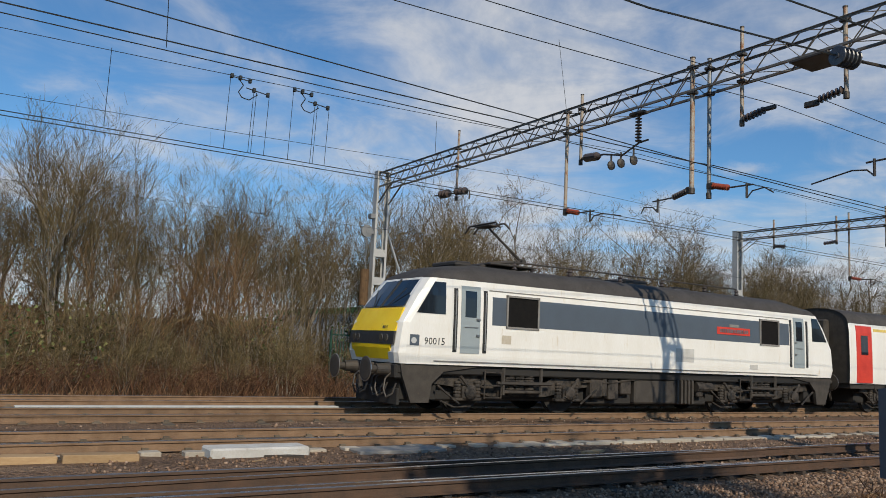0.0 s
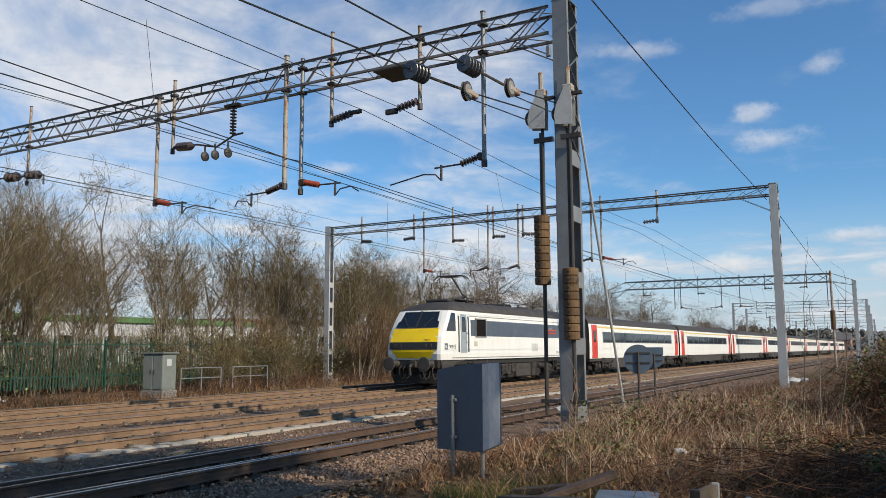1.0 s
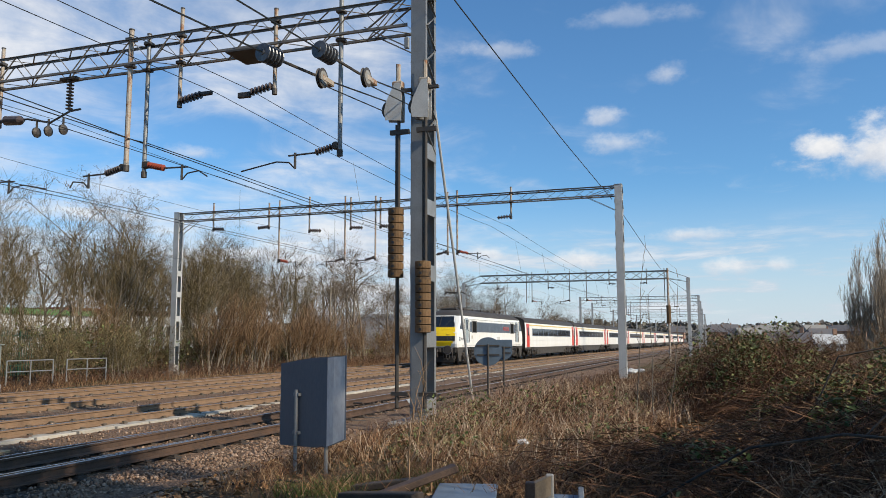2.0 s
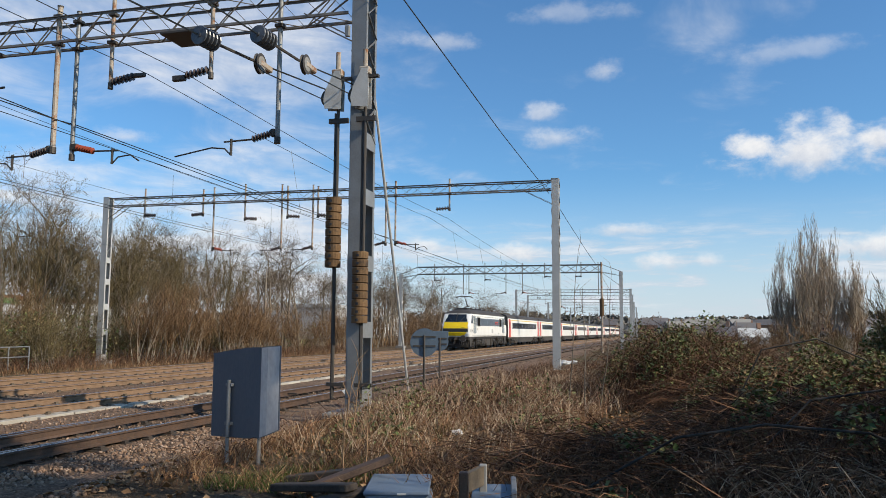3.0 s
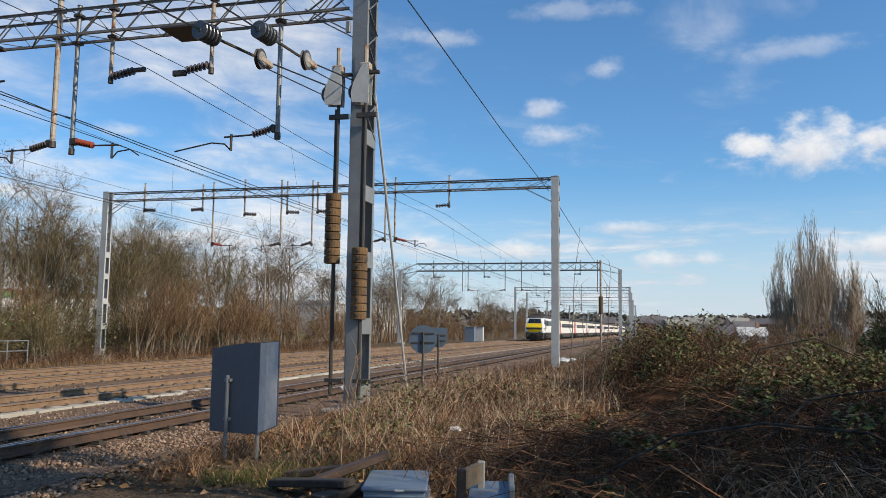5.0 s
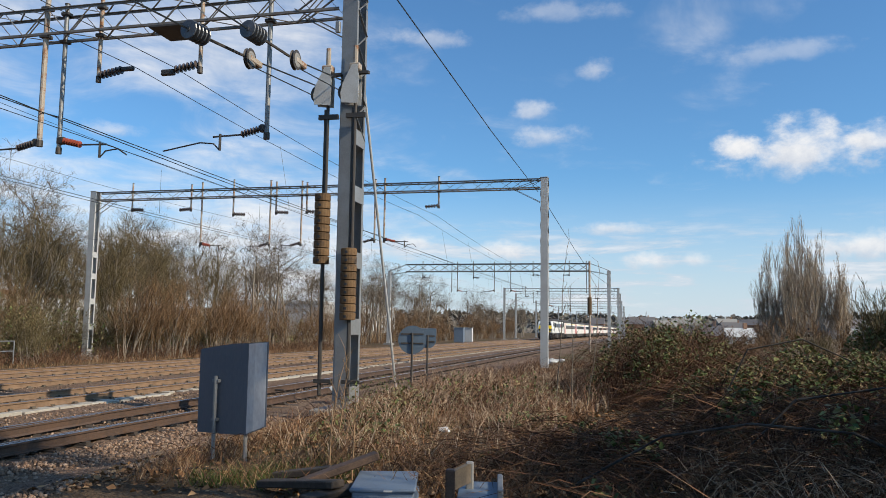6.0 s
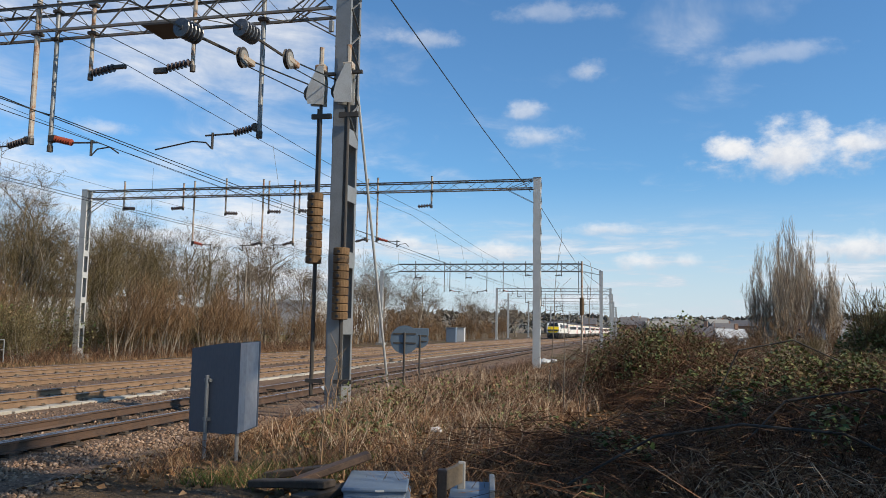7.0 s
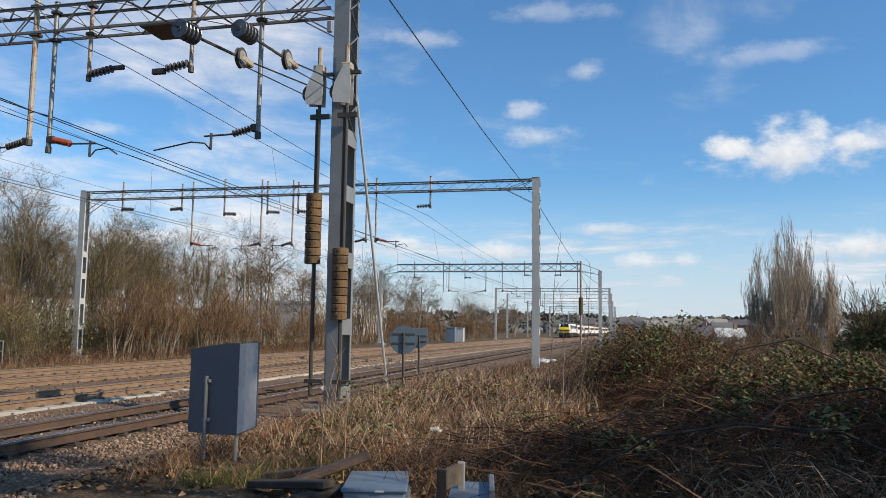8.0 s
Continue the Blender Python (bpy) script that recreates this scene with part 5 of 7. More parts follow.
        box(bm, s * 1.34, s * 1.385, 1.6, L - 1.6, 1.30, 1.32)
        pieces("body_seam", bm, GREYCON, lo)
        part("clean_patch", side_plate(10.1, 10.9, 1.55, 1.95, s, thick=0.007), CONCRETE, lo)
        part("clean_patch", side_plate(13.55, 13.95, 1.42, 1.56, s, thick=0.009), CONCRETE, lo)
        pl = part("nameplate", side_plate(11.95, 13.55, 2.47, 2.70, s, thick=0.02), RED, lo, "red cast nameplate")
        bm = B()
        rngp = random.Random(5)
        y = 12.08
        while y < 13.4:
            w = rngp.uniform(0.04, 0.08)
            box(bm, s * 1.38, s * 1.394, y, y + w, 2.53, 2.64)
            y += w + 0.035
        part("plate_lettering_bars", bm, STEEL, pl)
        part("plate_crest", side_plate(12.55, 13.0, 2.71, 2.80, s, thick=0.014), GREYCON, pl)
        face = 1.377
        rot = Matrix.Rotation(radians(90), 4, "Z") @ Matrix.Rotation(radians(90), 4, "X") if s > 0 else Matrix.Rotation(radians(-90), 4, "Z") @ Matrix.Rotation(radians(90), 4, "X")
        letters("90015", 0.24, Matrix.Translation((s * face, 1.60, 1.70)) @ rot, BLACK, lo, "running_number")
        em = part("emblem", side_plate(0.90, 1.16, 1.66, 1.92, s, thick=0.008), GREYBLUE, lo)
        part("emblem_disc", lathe(B(), (s * 1.376, 1.01, 1.78), (s * 1.386, 1.01, 1.78), [(0, 0.075), (0.008, 0.075)], 14), WALLWHITE, em)
        part("inspection_panel", side_plate(3.62, 3.92, 1.80, 2.02, s, thick=0.006), LOWER_WHITE, lo)
    letters("90015", 0.11, Matrix.Translation((0.72, nose_y(2.04) - 0.016, 2.04)) @ Matrix.Rotation(radians(90 - 22), 4, "X"), BLACK, lo, "running_number")
    bogie(lo, 4.42)
    bogie(lo, L - 4.42)
    # underframe equipment
    bm = B()
    box(bm, -1.2, 1.2, 8.6, 11.1, 0.28, 1.0, 0.05)
    part("transformer_tank", bm, SKIRT, lo)
    # Near-black block added for the shade between the bogies.
    part("dark_gap_block", boxed(-1.0, 1.0, 6.9, 11.9, 0.25, 1.0, 0.04), UNDER, lo)
    for y0, y1, z0 in ((7.55, 7.95, 0.40), (8.05, 8.45, 0.55), (11.25, 11.55, 0.5)):
        for q in (-1, 1):
            part("equipment_case", boxed(q * 0.98, q * 1.2, y0, y1, z0, 0.97, 0.03), BOGIE, lo)
    bm = B()
    for i in range(5):
        box(bm, 1.16, 1.28, 10.3 + i * 0.16, 10.38 + i * 0.16, 0.3, 1.0, 0.01)
        box(bm, -1.28, -1.16, 10.3 + i * 0.16, 10.38 + i * 0.16, 0.3, 1.0, 0.01)
    pieces("cooling_fin", bm, SKIRT, lo)
    for s in (-1, 1):
        bm = B()
        box(bm, s * 1.0, s * 1.24, 6.85, 7.3, 0.45, 0.95, 0.04)
        rod(bm, (s * 1.1, 7.42, 0.5), (s * 1.1, 7.42, 1.1), 0.12, 10)
        rod(bm, (s * 1.18, 11.2, 0.8), (s * 1.18, 11.9, 0.8), 0.14, 10)
        tube(bm, [(s * 1.2, 6.6, 0.9), (s * 1.2, 7.6, 0.86), (s * 1.2, 9.0, 1.03), (s * 1.2, 12, 1.03)], 0.03)
        pieces("air_reservoir", bm, BOGIE, lo)
    # roof equipment
    bm = B()
    for y in (4.6, 6.6, 8.6, 10.4, 12.4, 14.0):
        insulator(bm, (0.5, y, 3.72), (0.5, y, 4.02), 3, 0.09, 0.05)
    pieces("roof_insulator", bm, PORCELAIN, lo)
    part("busbar", tube(B(), [(0.5, 4.6, 4.05), (0.5, 6.6, 4.06), (0.5, 10.4, 4.06), (0.5, 14.0, 4.05)], 0.025), IRON, lo)
    bm = B()
    for y0, y1, z in ((3.6, 4.6, 3.95), (7.2, 8.1, 3.93), (9.0, 10.0, 4.0), (11.2, 12.0, 3.93)):
        box(bm, -0.7, 0.3, y0, y1, 3.75, z, 0.05)
    pieces("roof_hatch", bm, ROOF, lo)
    pan = part("pantograph", boxed(-0.55, 0.55, 3.75, 5.35, 3.92, 3.98, 0.02), IRON, lo, "half-raised single-arm pantograph")
    part("lower_arm", rod(B(), (0, 4.05, 4.0), (0, 5.2, 4.16), 0.05, 8), IRON, pan)
    part("upper_arm", rod(B(), (0, 5.22, 4.16), (0, 4.0, 5.02), 0.045, 8, 0.03), IRON, pan)
    part("knuckle", lathe(B(), (-0.16, 5.2, 4.16), (0.16, 5.2, 4.16), [(0, 0.07), (0.32, 0.07)], 12), IRON, pan)
    part("guide_rod", rod(B(), (0.12, 5.0, 4.12), (0.10, 4.2, 4.86), 0.014), IRON, pan)
    for y in (3.82, 4.12):
        part("collector_head", tube(B(), [(-0.85, y, 4.90), (-0.62, y, 5.07), (0.62, y, 5.07), (0.85, y, 4.90)], 0.028), IRON, pan)
    part("head_carrier", boxed(-0.35, 0.35, 3.80, 4.14, 5.0, 5.04, 0.01), IRON, pan)
    for s in (-0.45, 0.45):
        part("base_insulator", insulator(B(), (s, 5.25, 3.70), (s, 5.25, 3.93), 3, 0.10, 0.05), PORCELAIN, pan)
    part("cab_vent", boxed(-0.6, 0.6, 2.6, 3.1, 3.78, 3.92, 0.04), ROOF, lo)
    wheels = []
    ws = wheelset()
    first = None
    for y in (4.42 - 1.64, 4.42 + 1.64, L - 4.42 - 1.64, L - 4.42 + 1.64):
        if first is None:
            first = part("wheelset", ws, UNDER, lo)
            o = first
        else:
            o = share("wheelset", first, lo, Matrix())
        o.matrix_basis = pose(0, y, 0.575)
        wheels.append((o, y))
    return lo, wheels


COACH = 22.4


def build_coach():
    co = thing("passenger_coach", Matrix(), "white passenger coach with red doors and cream stripe", "railway coach", "train coaches")
    L = COACH
    prof = side_profile(1.37, 1.05, 3.22, 3.78)
    full = [(x, z) for x, z in prof] + [(-x, z) for x, z in prof[-2::-1]]
    n = len(prof)
    ys = (0.0, 0.08, L - 0.08, L)
    sc = (0.965, 1.0, 1.0, 0.965)
    rings = [[(x * k, y, z) for x, z in full] for y, k in zip(ys, sc)]
    bm, r = loft([s[:5] for s in rings])
    b2, _ = loft([s[2 * n - 6:] for s in rings])
    me = bpy.data.meshes.new("tmp")
    b2.to_mesh(me)
    bm.from_mesh(me)
    b2.free()
    bpy.data.meshes.remove(me)
    part("body", bm, WHITE, co)
    bm, _ = loft([s[4:2 * n - 5] for s in rings])
    part("roof", bm, ROOF, co, "", True)
    for y in (0.03, L - 0.03):
        bm = B()
        bm.faces.new([bm.verts.new((x * 0.966, y, z)) for x, z in full])
        box(bm, -0.55, 0.55, y - 0.30 if y < 1 else y, y if y < 1 else y + 0.30, 1.2, 3.35, 0.06)
        part("gangway_end", bm, SKIRT, co, "grimy gangway end")
    part("underframe", boxed(-1.28, 1.28, 0.1, L - 0.1, 0.86, 1.06, 0.02), SKIRT, co)
    for s in (-1, 1):
        for y0 in (0.35, L - 1.35):
            d = part("door", side_plate(y0, y0 + 1.0, 1.08, 3.15, s, thick=0.014), RED, co, "red slam door")
            part("door_window", side_plate(y0 + 0.28, y0 + 0.72, 2.1, 2.8, s, thick=0.022), GLASS, d)
        part("cream_stripe", side_plate(1.5, L - 1.5, 2.98, 3.08, s, thick=0.006), CREAM, co)
        part("window_band", side_plate(2.4, L - 2.4, 2.05, 2.75, s, thick=0.005), GREYBLUE, co)
        k = 8
        w = (L - 5.2) / k
        for i in range(k):
            y0 = 2.6 + i * w
            part("window", side_plate(y0 + 0.10, y0 + w - 0.10, 2.12, 2.70, s, thick=0.014), GLASS, co)
        part("skirt", side_plate(4.6, L - 4.6, 0.42, 1.04, s, hw=1.27, thick=0.012), SKIRT, co, "grimy equipment skirt")
    for yc in (3.2, L - 3.2):
        bg = bogie(co, yc, 2.6)
        bm = B()
        for e in (-1.3, 1.3):
            for s in (-1, 1):
                lathe(bm, (s * 0.86, e, 0.457), (s * 0.70, e, 0.457), [(0, 0.1), (0, 0.457), (0.14, 0.457), (0.16, 0.1)], 18)
        part("wheels", bm, UNDER, bg)
    return co


SPEED = [(0.0, 8.3), (0.5, 18.2), (1.0, 28.4), (1.5, 38.9), (2.0, 49.7), (2.5, 60.6), (3.0, 71.3), (3.5, 82.0), (4.0, 93.5), (4.5, 105.5), (5.0, 117.5), (5.5, 129.5), (6.0, 141.5), (6.5, 153.5), (7.0, 165.5), (7.5, 177.5), (8.0, 190.0)]


def reach(t):
    return float(np.interp(t, [a for a, b in SPEED], [b for a, b in SPEED]))


def vehicle_pose(y, length):
    """A vehicle whose near end stands at y on the main line, seated on both its bogies."""
    a, b = on_line(-18.1, y + 3.2), on_line(-18.1, y + length - 3.2)
    d = b - a
    ang = math.atan2(-d.x, d.y)
    o = a - d.normalized() * 3.2
    return Matrix.Translation(o) @ Matrix.Rotation(ang, 4, "Z")


LOCOMOTIVE, WHEELS = build_locomotive()
COACHES = [build_coach()]
for _ in range(8):
    COACHES.append(copy_thing(COACHES[0], Matrix()))


def motions():
    times = [0.25 * i for i in range(33)]
    walk(LOCOMOTIVE, [(t, vehicle_pose(reach(t), LOCO)) for t in times])
    for i, c in enumerate(COACHES):
        walk(c, [(t, vehicle_pose(reach(t) + LOCO + 0.45 + i * (COACH + 0.6), COACH)) for t in times])
    for o, y in WHEELS:
        walk(o, [(k / 30, Matrix.Translation((0, y, 0.575)) @ Matrix.Rotation(-reach(k / 30) / 0.575, 4, "X")) for k in range(241)])


# ======== lineside equipment ========
def build_cabinet():
    c = thing("relay_cabinet", pose(-28.4, 24.6, -0.2, 0, 0, 8), "weathered grey-green lineside relay cabinet", "cabinet")
    part("body", boxed(-0.55, 0.55, -0.42, 0.42, 0.12, 1.72, 0.02), CABINET, c)
    part("plinth", boxed(-0.6, 0.6, -0.47, 0.47, -0.2, 0.13, 0.02), GREYCON, c)
    bm = B()
    box(bm, -0.63, 0.63, -0.5, 0.5, 1.72, 1.78, 0.02)
    part("lid", bm, CABINET, c)
    for x0 in (-0.52, 0.02):
        d = part("door", boxed(x0, x0 + 0.50, -0.445, -0.418, 0.2, 1.66, 0.008), CABINET, c)
        part("handle", boxed(x0 + (0.4 if x0 < 0 else 0.06), x0 + (0.44 if x0 < 0 else 0.10), -0.475, -0.445, 0.85, 1.05, 0.006), IRON, d)
    part("notice", boxed(0.548, 0.556, -0.2, 0.1, 1.2, 1.5, 0.001), WALLWHITE, c)
    for y0 in (26.0, 29.3):
        f = thing("guard_rail", pose(-28.6, y0, -0.2, 0, 0, 0), "pale galvanised tubular guard rail", "guard rail", "guard rails")
        for i in range(3):
            part("post", rod(B(), (0, i * 1.25, 0), (0, i * 1.25, 1.05), 0.03, 8), GALV, f)
        for z in (1.05, 0.58):
            part("rail", rod(B(), (0, 0, z), (0, 2.5, z), 0.025, 8), GALV, f)


def build_fence():
    f = thing("palisade_fence", Matrix(), "green steel palisade fence along the wood", "fence")
    bm = boxed(-0.035, 0.035, -0.006, 0.006, 0, 2.3, 0.0)
    for v in bm.verts:
        if v.co.z > 2:
            v.co.x *= 0.35
    first = part("pale", bm, PALISADE, f)
    first.matrix_basis = pose(-33.8, 15, -0.05, 0, 0, 90)
    y = 15.155
    k = 0
    while y < 36 and k < 280:
        share("pale", first, f, pose(-33.8, y, -0.05, 0, 0, 90))
        y += 0.155
        k += 1
    for z in (0.45, 1.95):
        part("fence_rail", boxed(-33.86, -33.80, 15, y, z, z + 0.06, 0.0), PALISADE, f)
    yy = 15.0
    while yy < y:
        part("fence_post", boxed(-33.92, -33.84, yy - 0.04, yy + 0.04, -0.3, 2.2, 0.0), PALISADE, f)
        yy += 2.75


def build_sign():
    s = thing("trackside_sign", pose(-4.88, 8.95, 0.0, 0, 0, -14), "large grey trackside board seen from behind on two posts", "sign")
    W, H, Z = 1.00, 1.10, 0.385
    bm = B()
    xs = [-0.50, -0.25, 0.06, 0.27, 0.36, 0.475]
    ys = [0.0, 0.0, 0.0, 0.012, 0.05, 0.13]
    zb = [Z, Z, Z + 0.005, Z + 0.015, Z + 0.05, Z + 0.11]
    zt = [Z + 1.02, Z + 1.06, Z + H, Z + H + 0.01, Z + H + 0.02, Z + H + 0.03]
    a = [[bm.verts.new(q) for q in zip(xs, ys, zz)] for zz in (zb, zt)]
    b = [[bm.verts.new((x, y + 0.012, z)) for x, y, z in zip(xs, ys, zz)] for zz in (zb, zt)]
    for i in range(5):
        bm.faces.new((a[0][i], a[0][i + 1], a[1][i + 1], a[1][i]))
        bm.faces.new((b[0][i + 1], b[0][i], b[1][i], b[1][i + 1]))
        bm.faces.new((a[1][i], a[1][i + 1], b[1][i + 1], b[1][i]))
        bm.faces.new((a[0][i + 1], a[0][i], b[0][i], b[0][i + 1]))
    bm.faces.new((a[0][0], a[1][0], b[1][0], b[0][0]))
    bm.faces.new((a[1][5], a[0][5], b[0][5], b[1][5]))
    part("board", bm, SIGNBACK, s)
    # Lighter strip laid over the fold, painting in its sunlit look.
    bm = B()
    e = [(0.285, 0.014, Z + 0.025), (0.36, 0.045, Z + 0.06), (0.468, 0.120, Z + 0.115), (0.468, 0.120, Z + H + 0.02), (0.36, 0.045, Z + H + 0.01), (0.285, 0.014, Z + H)]
    q = [bm.verts.new((x - 0.004, y - 0.007, z)) for x, y, z in e] + [bm.verts.new((x, y - 0.001, z)) for x, y, z in e]
    for f in ((0, 1, 4, 5), (1, 2, 3, 4), (11, 10, 7, 6), (10, 9, 8, 7), (0, 6, 7, 1), (1, 7, 8, 2), (2, 8, 9, 3), (3, 9, 10, 4), (4, 10, 11, 5), (5, 11, 6, 0)):
        bm.faces.new([q[i] for i in f])
    part("bent_edge", bm, BENTEDGE, s, "bent edge painted a sunlit pale grey")
    bm = B()
    rod(bm, (-0.19, -0.04, -0.2), (-0.19, -0.04, Z + 0.70), 0.024, 10)
    part("post", bm, GALV, s)
    part("post", rod(B(), (0.24, 0.05, -0.1), (0.24, 0.05, Z + 0.3), 0.024, 10), RUSTY, s)
    for z in (Z + 0.15, Z + 0.62):
        part("clip", boxed(-0.24, -0.14, -0.05, 0.0, z, z + 0.04, 0.004), GALV, s)


def build_round_sign(x, y, r, zc, box_too):
    s = thing("round_sign", pose(x, y, 0, 0, 0, 12), "round blue-grey signal sign seen from behind on a post", "sign", "round signs")
    part("disc", lathe(B(), (0, 0, zc), (0, 0.02, zc), [(0, r), (0.02, r)], 32), ROUNDSIGN, s)
    part("post", rod(B(), (0, -0.04, -0.1), (0, -0.04, zc + r * 0.5), 0.035, 8), IRON, s)
    bm = B()
    for z in (zc + r * 0.35, zc - r * 0.3):
        box(bm, -r * 0.8, r * 0.8, -0.02, 0.0, z, z + 0.05)
    part("channel", bm, IRON, s)
    if box_too:
        part("plate", boxed(-r, r, -0.01, 0.01, zc + r * 0.4, zc + r * 1.3, 0.01), ROUNDSIGN, s)


def build_track_clutter():
    c = tagged(mesh_object("concrete_beam", boxed(-12.72, -12.2, 3.3, 4.9, -0.26, -0.03, 0.03), CONCRETE), "whitish concrete beam lying in the ballast", "concrete beam")
    bm = boxed(-12.7, -12.1, 5.75, 7.45, -0.25, -0.12, 0.015)
    tagged(mesh_object("concrete_slab", bm, GREYCON), "flat grey concrete cable trough lid", "trough lid")
    rng = random.Random(4)
    for i in range(16):
        y = -2.0 + i * 1.22 if i < 4 else rng.uniform(-3, 40)
        x = -12.35 if i < 4 else rng.uniform(-12.3, -11.0)
        bm = boxed(-0.12, 0.12, -0.5, 0.5, -0.05, 0.07, 0.012)
        o = tagged(mesh_object("timber_offcut", bm, TANTIMBER if i % 3 else DARKSLEEPER), "weathered pale timber offcut lying in the ballast", "timber", "timber offcuts")
        o.matrix_basis = pose(x, y, -0.19, 0, 0, rng.uniform(-8, 8) if i < 4 else rng.uniform(-40, 40))
        k = rng.uniform(0.3, 0.7) if i >= 4 else 1.0
        o.scale = (k, k, k)
    for x, y0, count, mat, w, top in ((-12.42, -12.0, 14, TANTIMBER, 0.30, -0.06), (-14.0, -12.0, 17, SLEEPER, 0.30, -0.10), (-12.5, 8.2, 26, PALESLEEPER, 0.22, -0.11)):
        run = thing("cable_route", Matrix(), "run of sandy concrete cable trough lids beside the rails", "cable trough", "cable routes")
        for i in range(count):
            y = y0 + i * 1.06
            if rng.random() < 0.14:
                continue
            o = part("trough_lid", boxed(-w / 2, w / 2, -0.5, 0.5, -0.16, 0.0, 0.012), mat, run)
            o.matrix_basis = pose(x + bend(y) + rng.uniform(-0.03, 0.03), y, top + rng.uniform(-0.02, 0.01), rng.uniform(-0.8, 0.8), rng.uniform(-2, 2), rng.uniform(-1, 1))
    tagged(mesh_object("pale_board", boxed(-19.30, -19.05, 1.2, 8.6, -0.2, 0.01, 0.01), CONCRETE), "long whitish board lying along the main line", "board")
    # point-machine cover and rodding between the second and the near track
    o = thing("point_machine", pose(-11.35, 21.0, -0.2), "low grey point machine beside the rails", "point machine")
    part("casing", boxed(-0.35, 0.35, -0.55, 0.55, 0, 0.28, 0.04), IRON, o)
    part("rodding", rod(B(), (0.3, 0.2, 0.1), (1.5, 0.2, 0.1), 0.025), IRON, o)
    for i, (x, y) in enumerate(((-7.3, 19.2), (-4.4, 41.5), (-4.1, 43.0), (-3.0, 12.4), (-1.3, 13.0))):
        bm = B()
        bmesh.ops.create_icosphere(bm, subdivisions=2, radius=0.2)
        for v in bm.verts:
            n = noise.noise(v.co * 6 + Vector((i, 0, 0)))
            v.co *= 1 + 0.5 * n
            v.co.z *= 0.45
        o = tagged(mesh_object("litter_bag", bm, WALLWHITE), "crumpled pale plastic bag caught in the weeds", "litter", "litter")
        o.matrix_basis = pose(x, y, 0.12)
        k = (1.6, 1.6, 1.2, 0.5, 0.4)[i]
        o.scale = (k, k, k)
    # near clutter at the photographer's feet
    z0 = 0.10
    b = thing("trough_stack", pose(-2.25, 7.2, z0 - 0.18, 0, 0, 14), "stack of weathered blue plastic cable troughs", "cable trough")
    for i, (dy, dz) in enumerate(((0.0, 0.0), (0.14, 0.11), (0.30, 0.22))):
        bm = B()
        x0, x1 = -0.30 - 0.03 * i, 0.28 - 0.02 * i
        box(bm, x0 + 0.02, x1 - 0.02, dy - 0.44, dy + 0.45, dz, dz + 0.085, 0.01)
        box(bm, x0, x1, dy - 0.46, dy + 0.47, dz + 0.075, dz + 0.112, 0.012)
        box(bm, x0 + 0.03, x1 - 0.03, dy - 0.475, dy - 0.44, dz + 0.03, dz + 0.045, 0.004)
        part("trough", bm, BLUEBOX, b)
        part("label", boxed(-0.05, 0.03, dy - 0.466, dy - 0.459, dz + 0.085, dz + 0.10, 0.0), CONCRETE, b)
    f = thing("scrap_stand", pose(-1.32, 6.8, z0 - 0.09, 0, 0, 10), "rusty timber and zinc scrap stand in the weeds", "stand")
    part("timber_post", boxed(-0.30, -0.22, -0.05, 0.05, -0.1, 0.50, 0.01), NEARRAIL, f)
    part("timber_post", boxed(-0.14, -0.07, 0.25, 0.33, -0.1, 0.52, 0.01), GREYCON, f)
    bm = B()
    bar(bm, (-0.26, 0.0, 0.40), (-0.10, 0.29, 0.43), 0.05, 0.16)
    part("cross_board", bm, SLEEPER, f)
    bm = B()
    box(bm, -0.20, 0.16, -0.1, 0.62, 0.26, 0.29, 0.006)
    box(bm, -0.20, -0.17, -0.1, 0.62, -0.1, 0.28, 0.006)
    part("zinc_tray", bm, BLUEBOX, f)
    part("zinc_side", boxed(0.14, 0.19, -0.12, 0.64, -0.1, 0.36, 0.008), GALV, f)
    for i, (x, y, l, a, tl) in enumerate(((-2.95, 7.6, 0.9, 30, 18), (-3.2, 7.3, 1.0, -20, 6), (-2.75, 7.2, 0.8, 60, 3), (-3.4, 7.9, 0.7, 5, 8))):
        o = tagged(mesh_object("rusty_plate", boxed(-l / 2, l / 2, -0.09, 0.09, -0.03, 0.04, 0.01), DARKSLEEPER if i else NEARRAIL), "rusty iron scrap plate lying in the weeds", "scrap metal", "scrap plates")
        o.matrix_basis = pose(x, y, z0 + 0.04 + 0.5 * l * math.sin(radians(tl)), 0, -tl, a)
    tagged(mesh_object("loose_cable", tube(B(), [(-8.0, 6.2, -0.16), (-7.0, 6.9, -0.14), (-6.2, 7.5, -0.12), (-5.4, 8.1, 0.06), (-4.9, 8.3, 0.09), (-4.2, 8.2, 0.1)], 0.014), BLACK), "black cable trailing over the stones", "cable")


def build_signal_far():
    s = thing("signal_post", pose(-4.45, 75, 0), "thin rusty post with a boxed signal head", "signal")
    part("post", rod(B(), (0, 0, -0.2), (0, 0, 8.2), 0.10, 10), RUSTY, s)
    part("counterweight", lathe(B(), (0, 0, 3.2), (0, 0, 4.8), [(0, 0.2), (1.6, 0.2)], 12), WEIGHT, s)
    for y0, x0 in ((112, -15.6), (120, -16.0)):
        c = thing("location_case", pose(x0 - 9.5, y0, -0.2), "pale blue lineside location case", "cabinet", "far cabinets")
        part("case", boxed(-0.7, 0.7, -0.4, 0.4, 0, 2.1, 0.03), WALLWHITE if x0 < -15.8 else BLUEBOX, c)
        part("roof_sheet", boxed(-0.78, 0.78, -0.48, 0.48, 2.1, 2.18, 0.01), GREYCON, c)


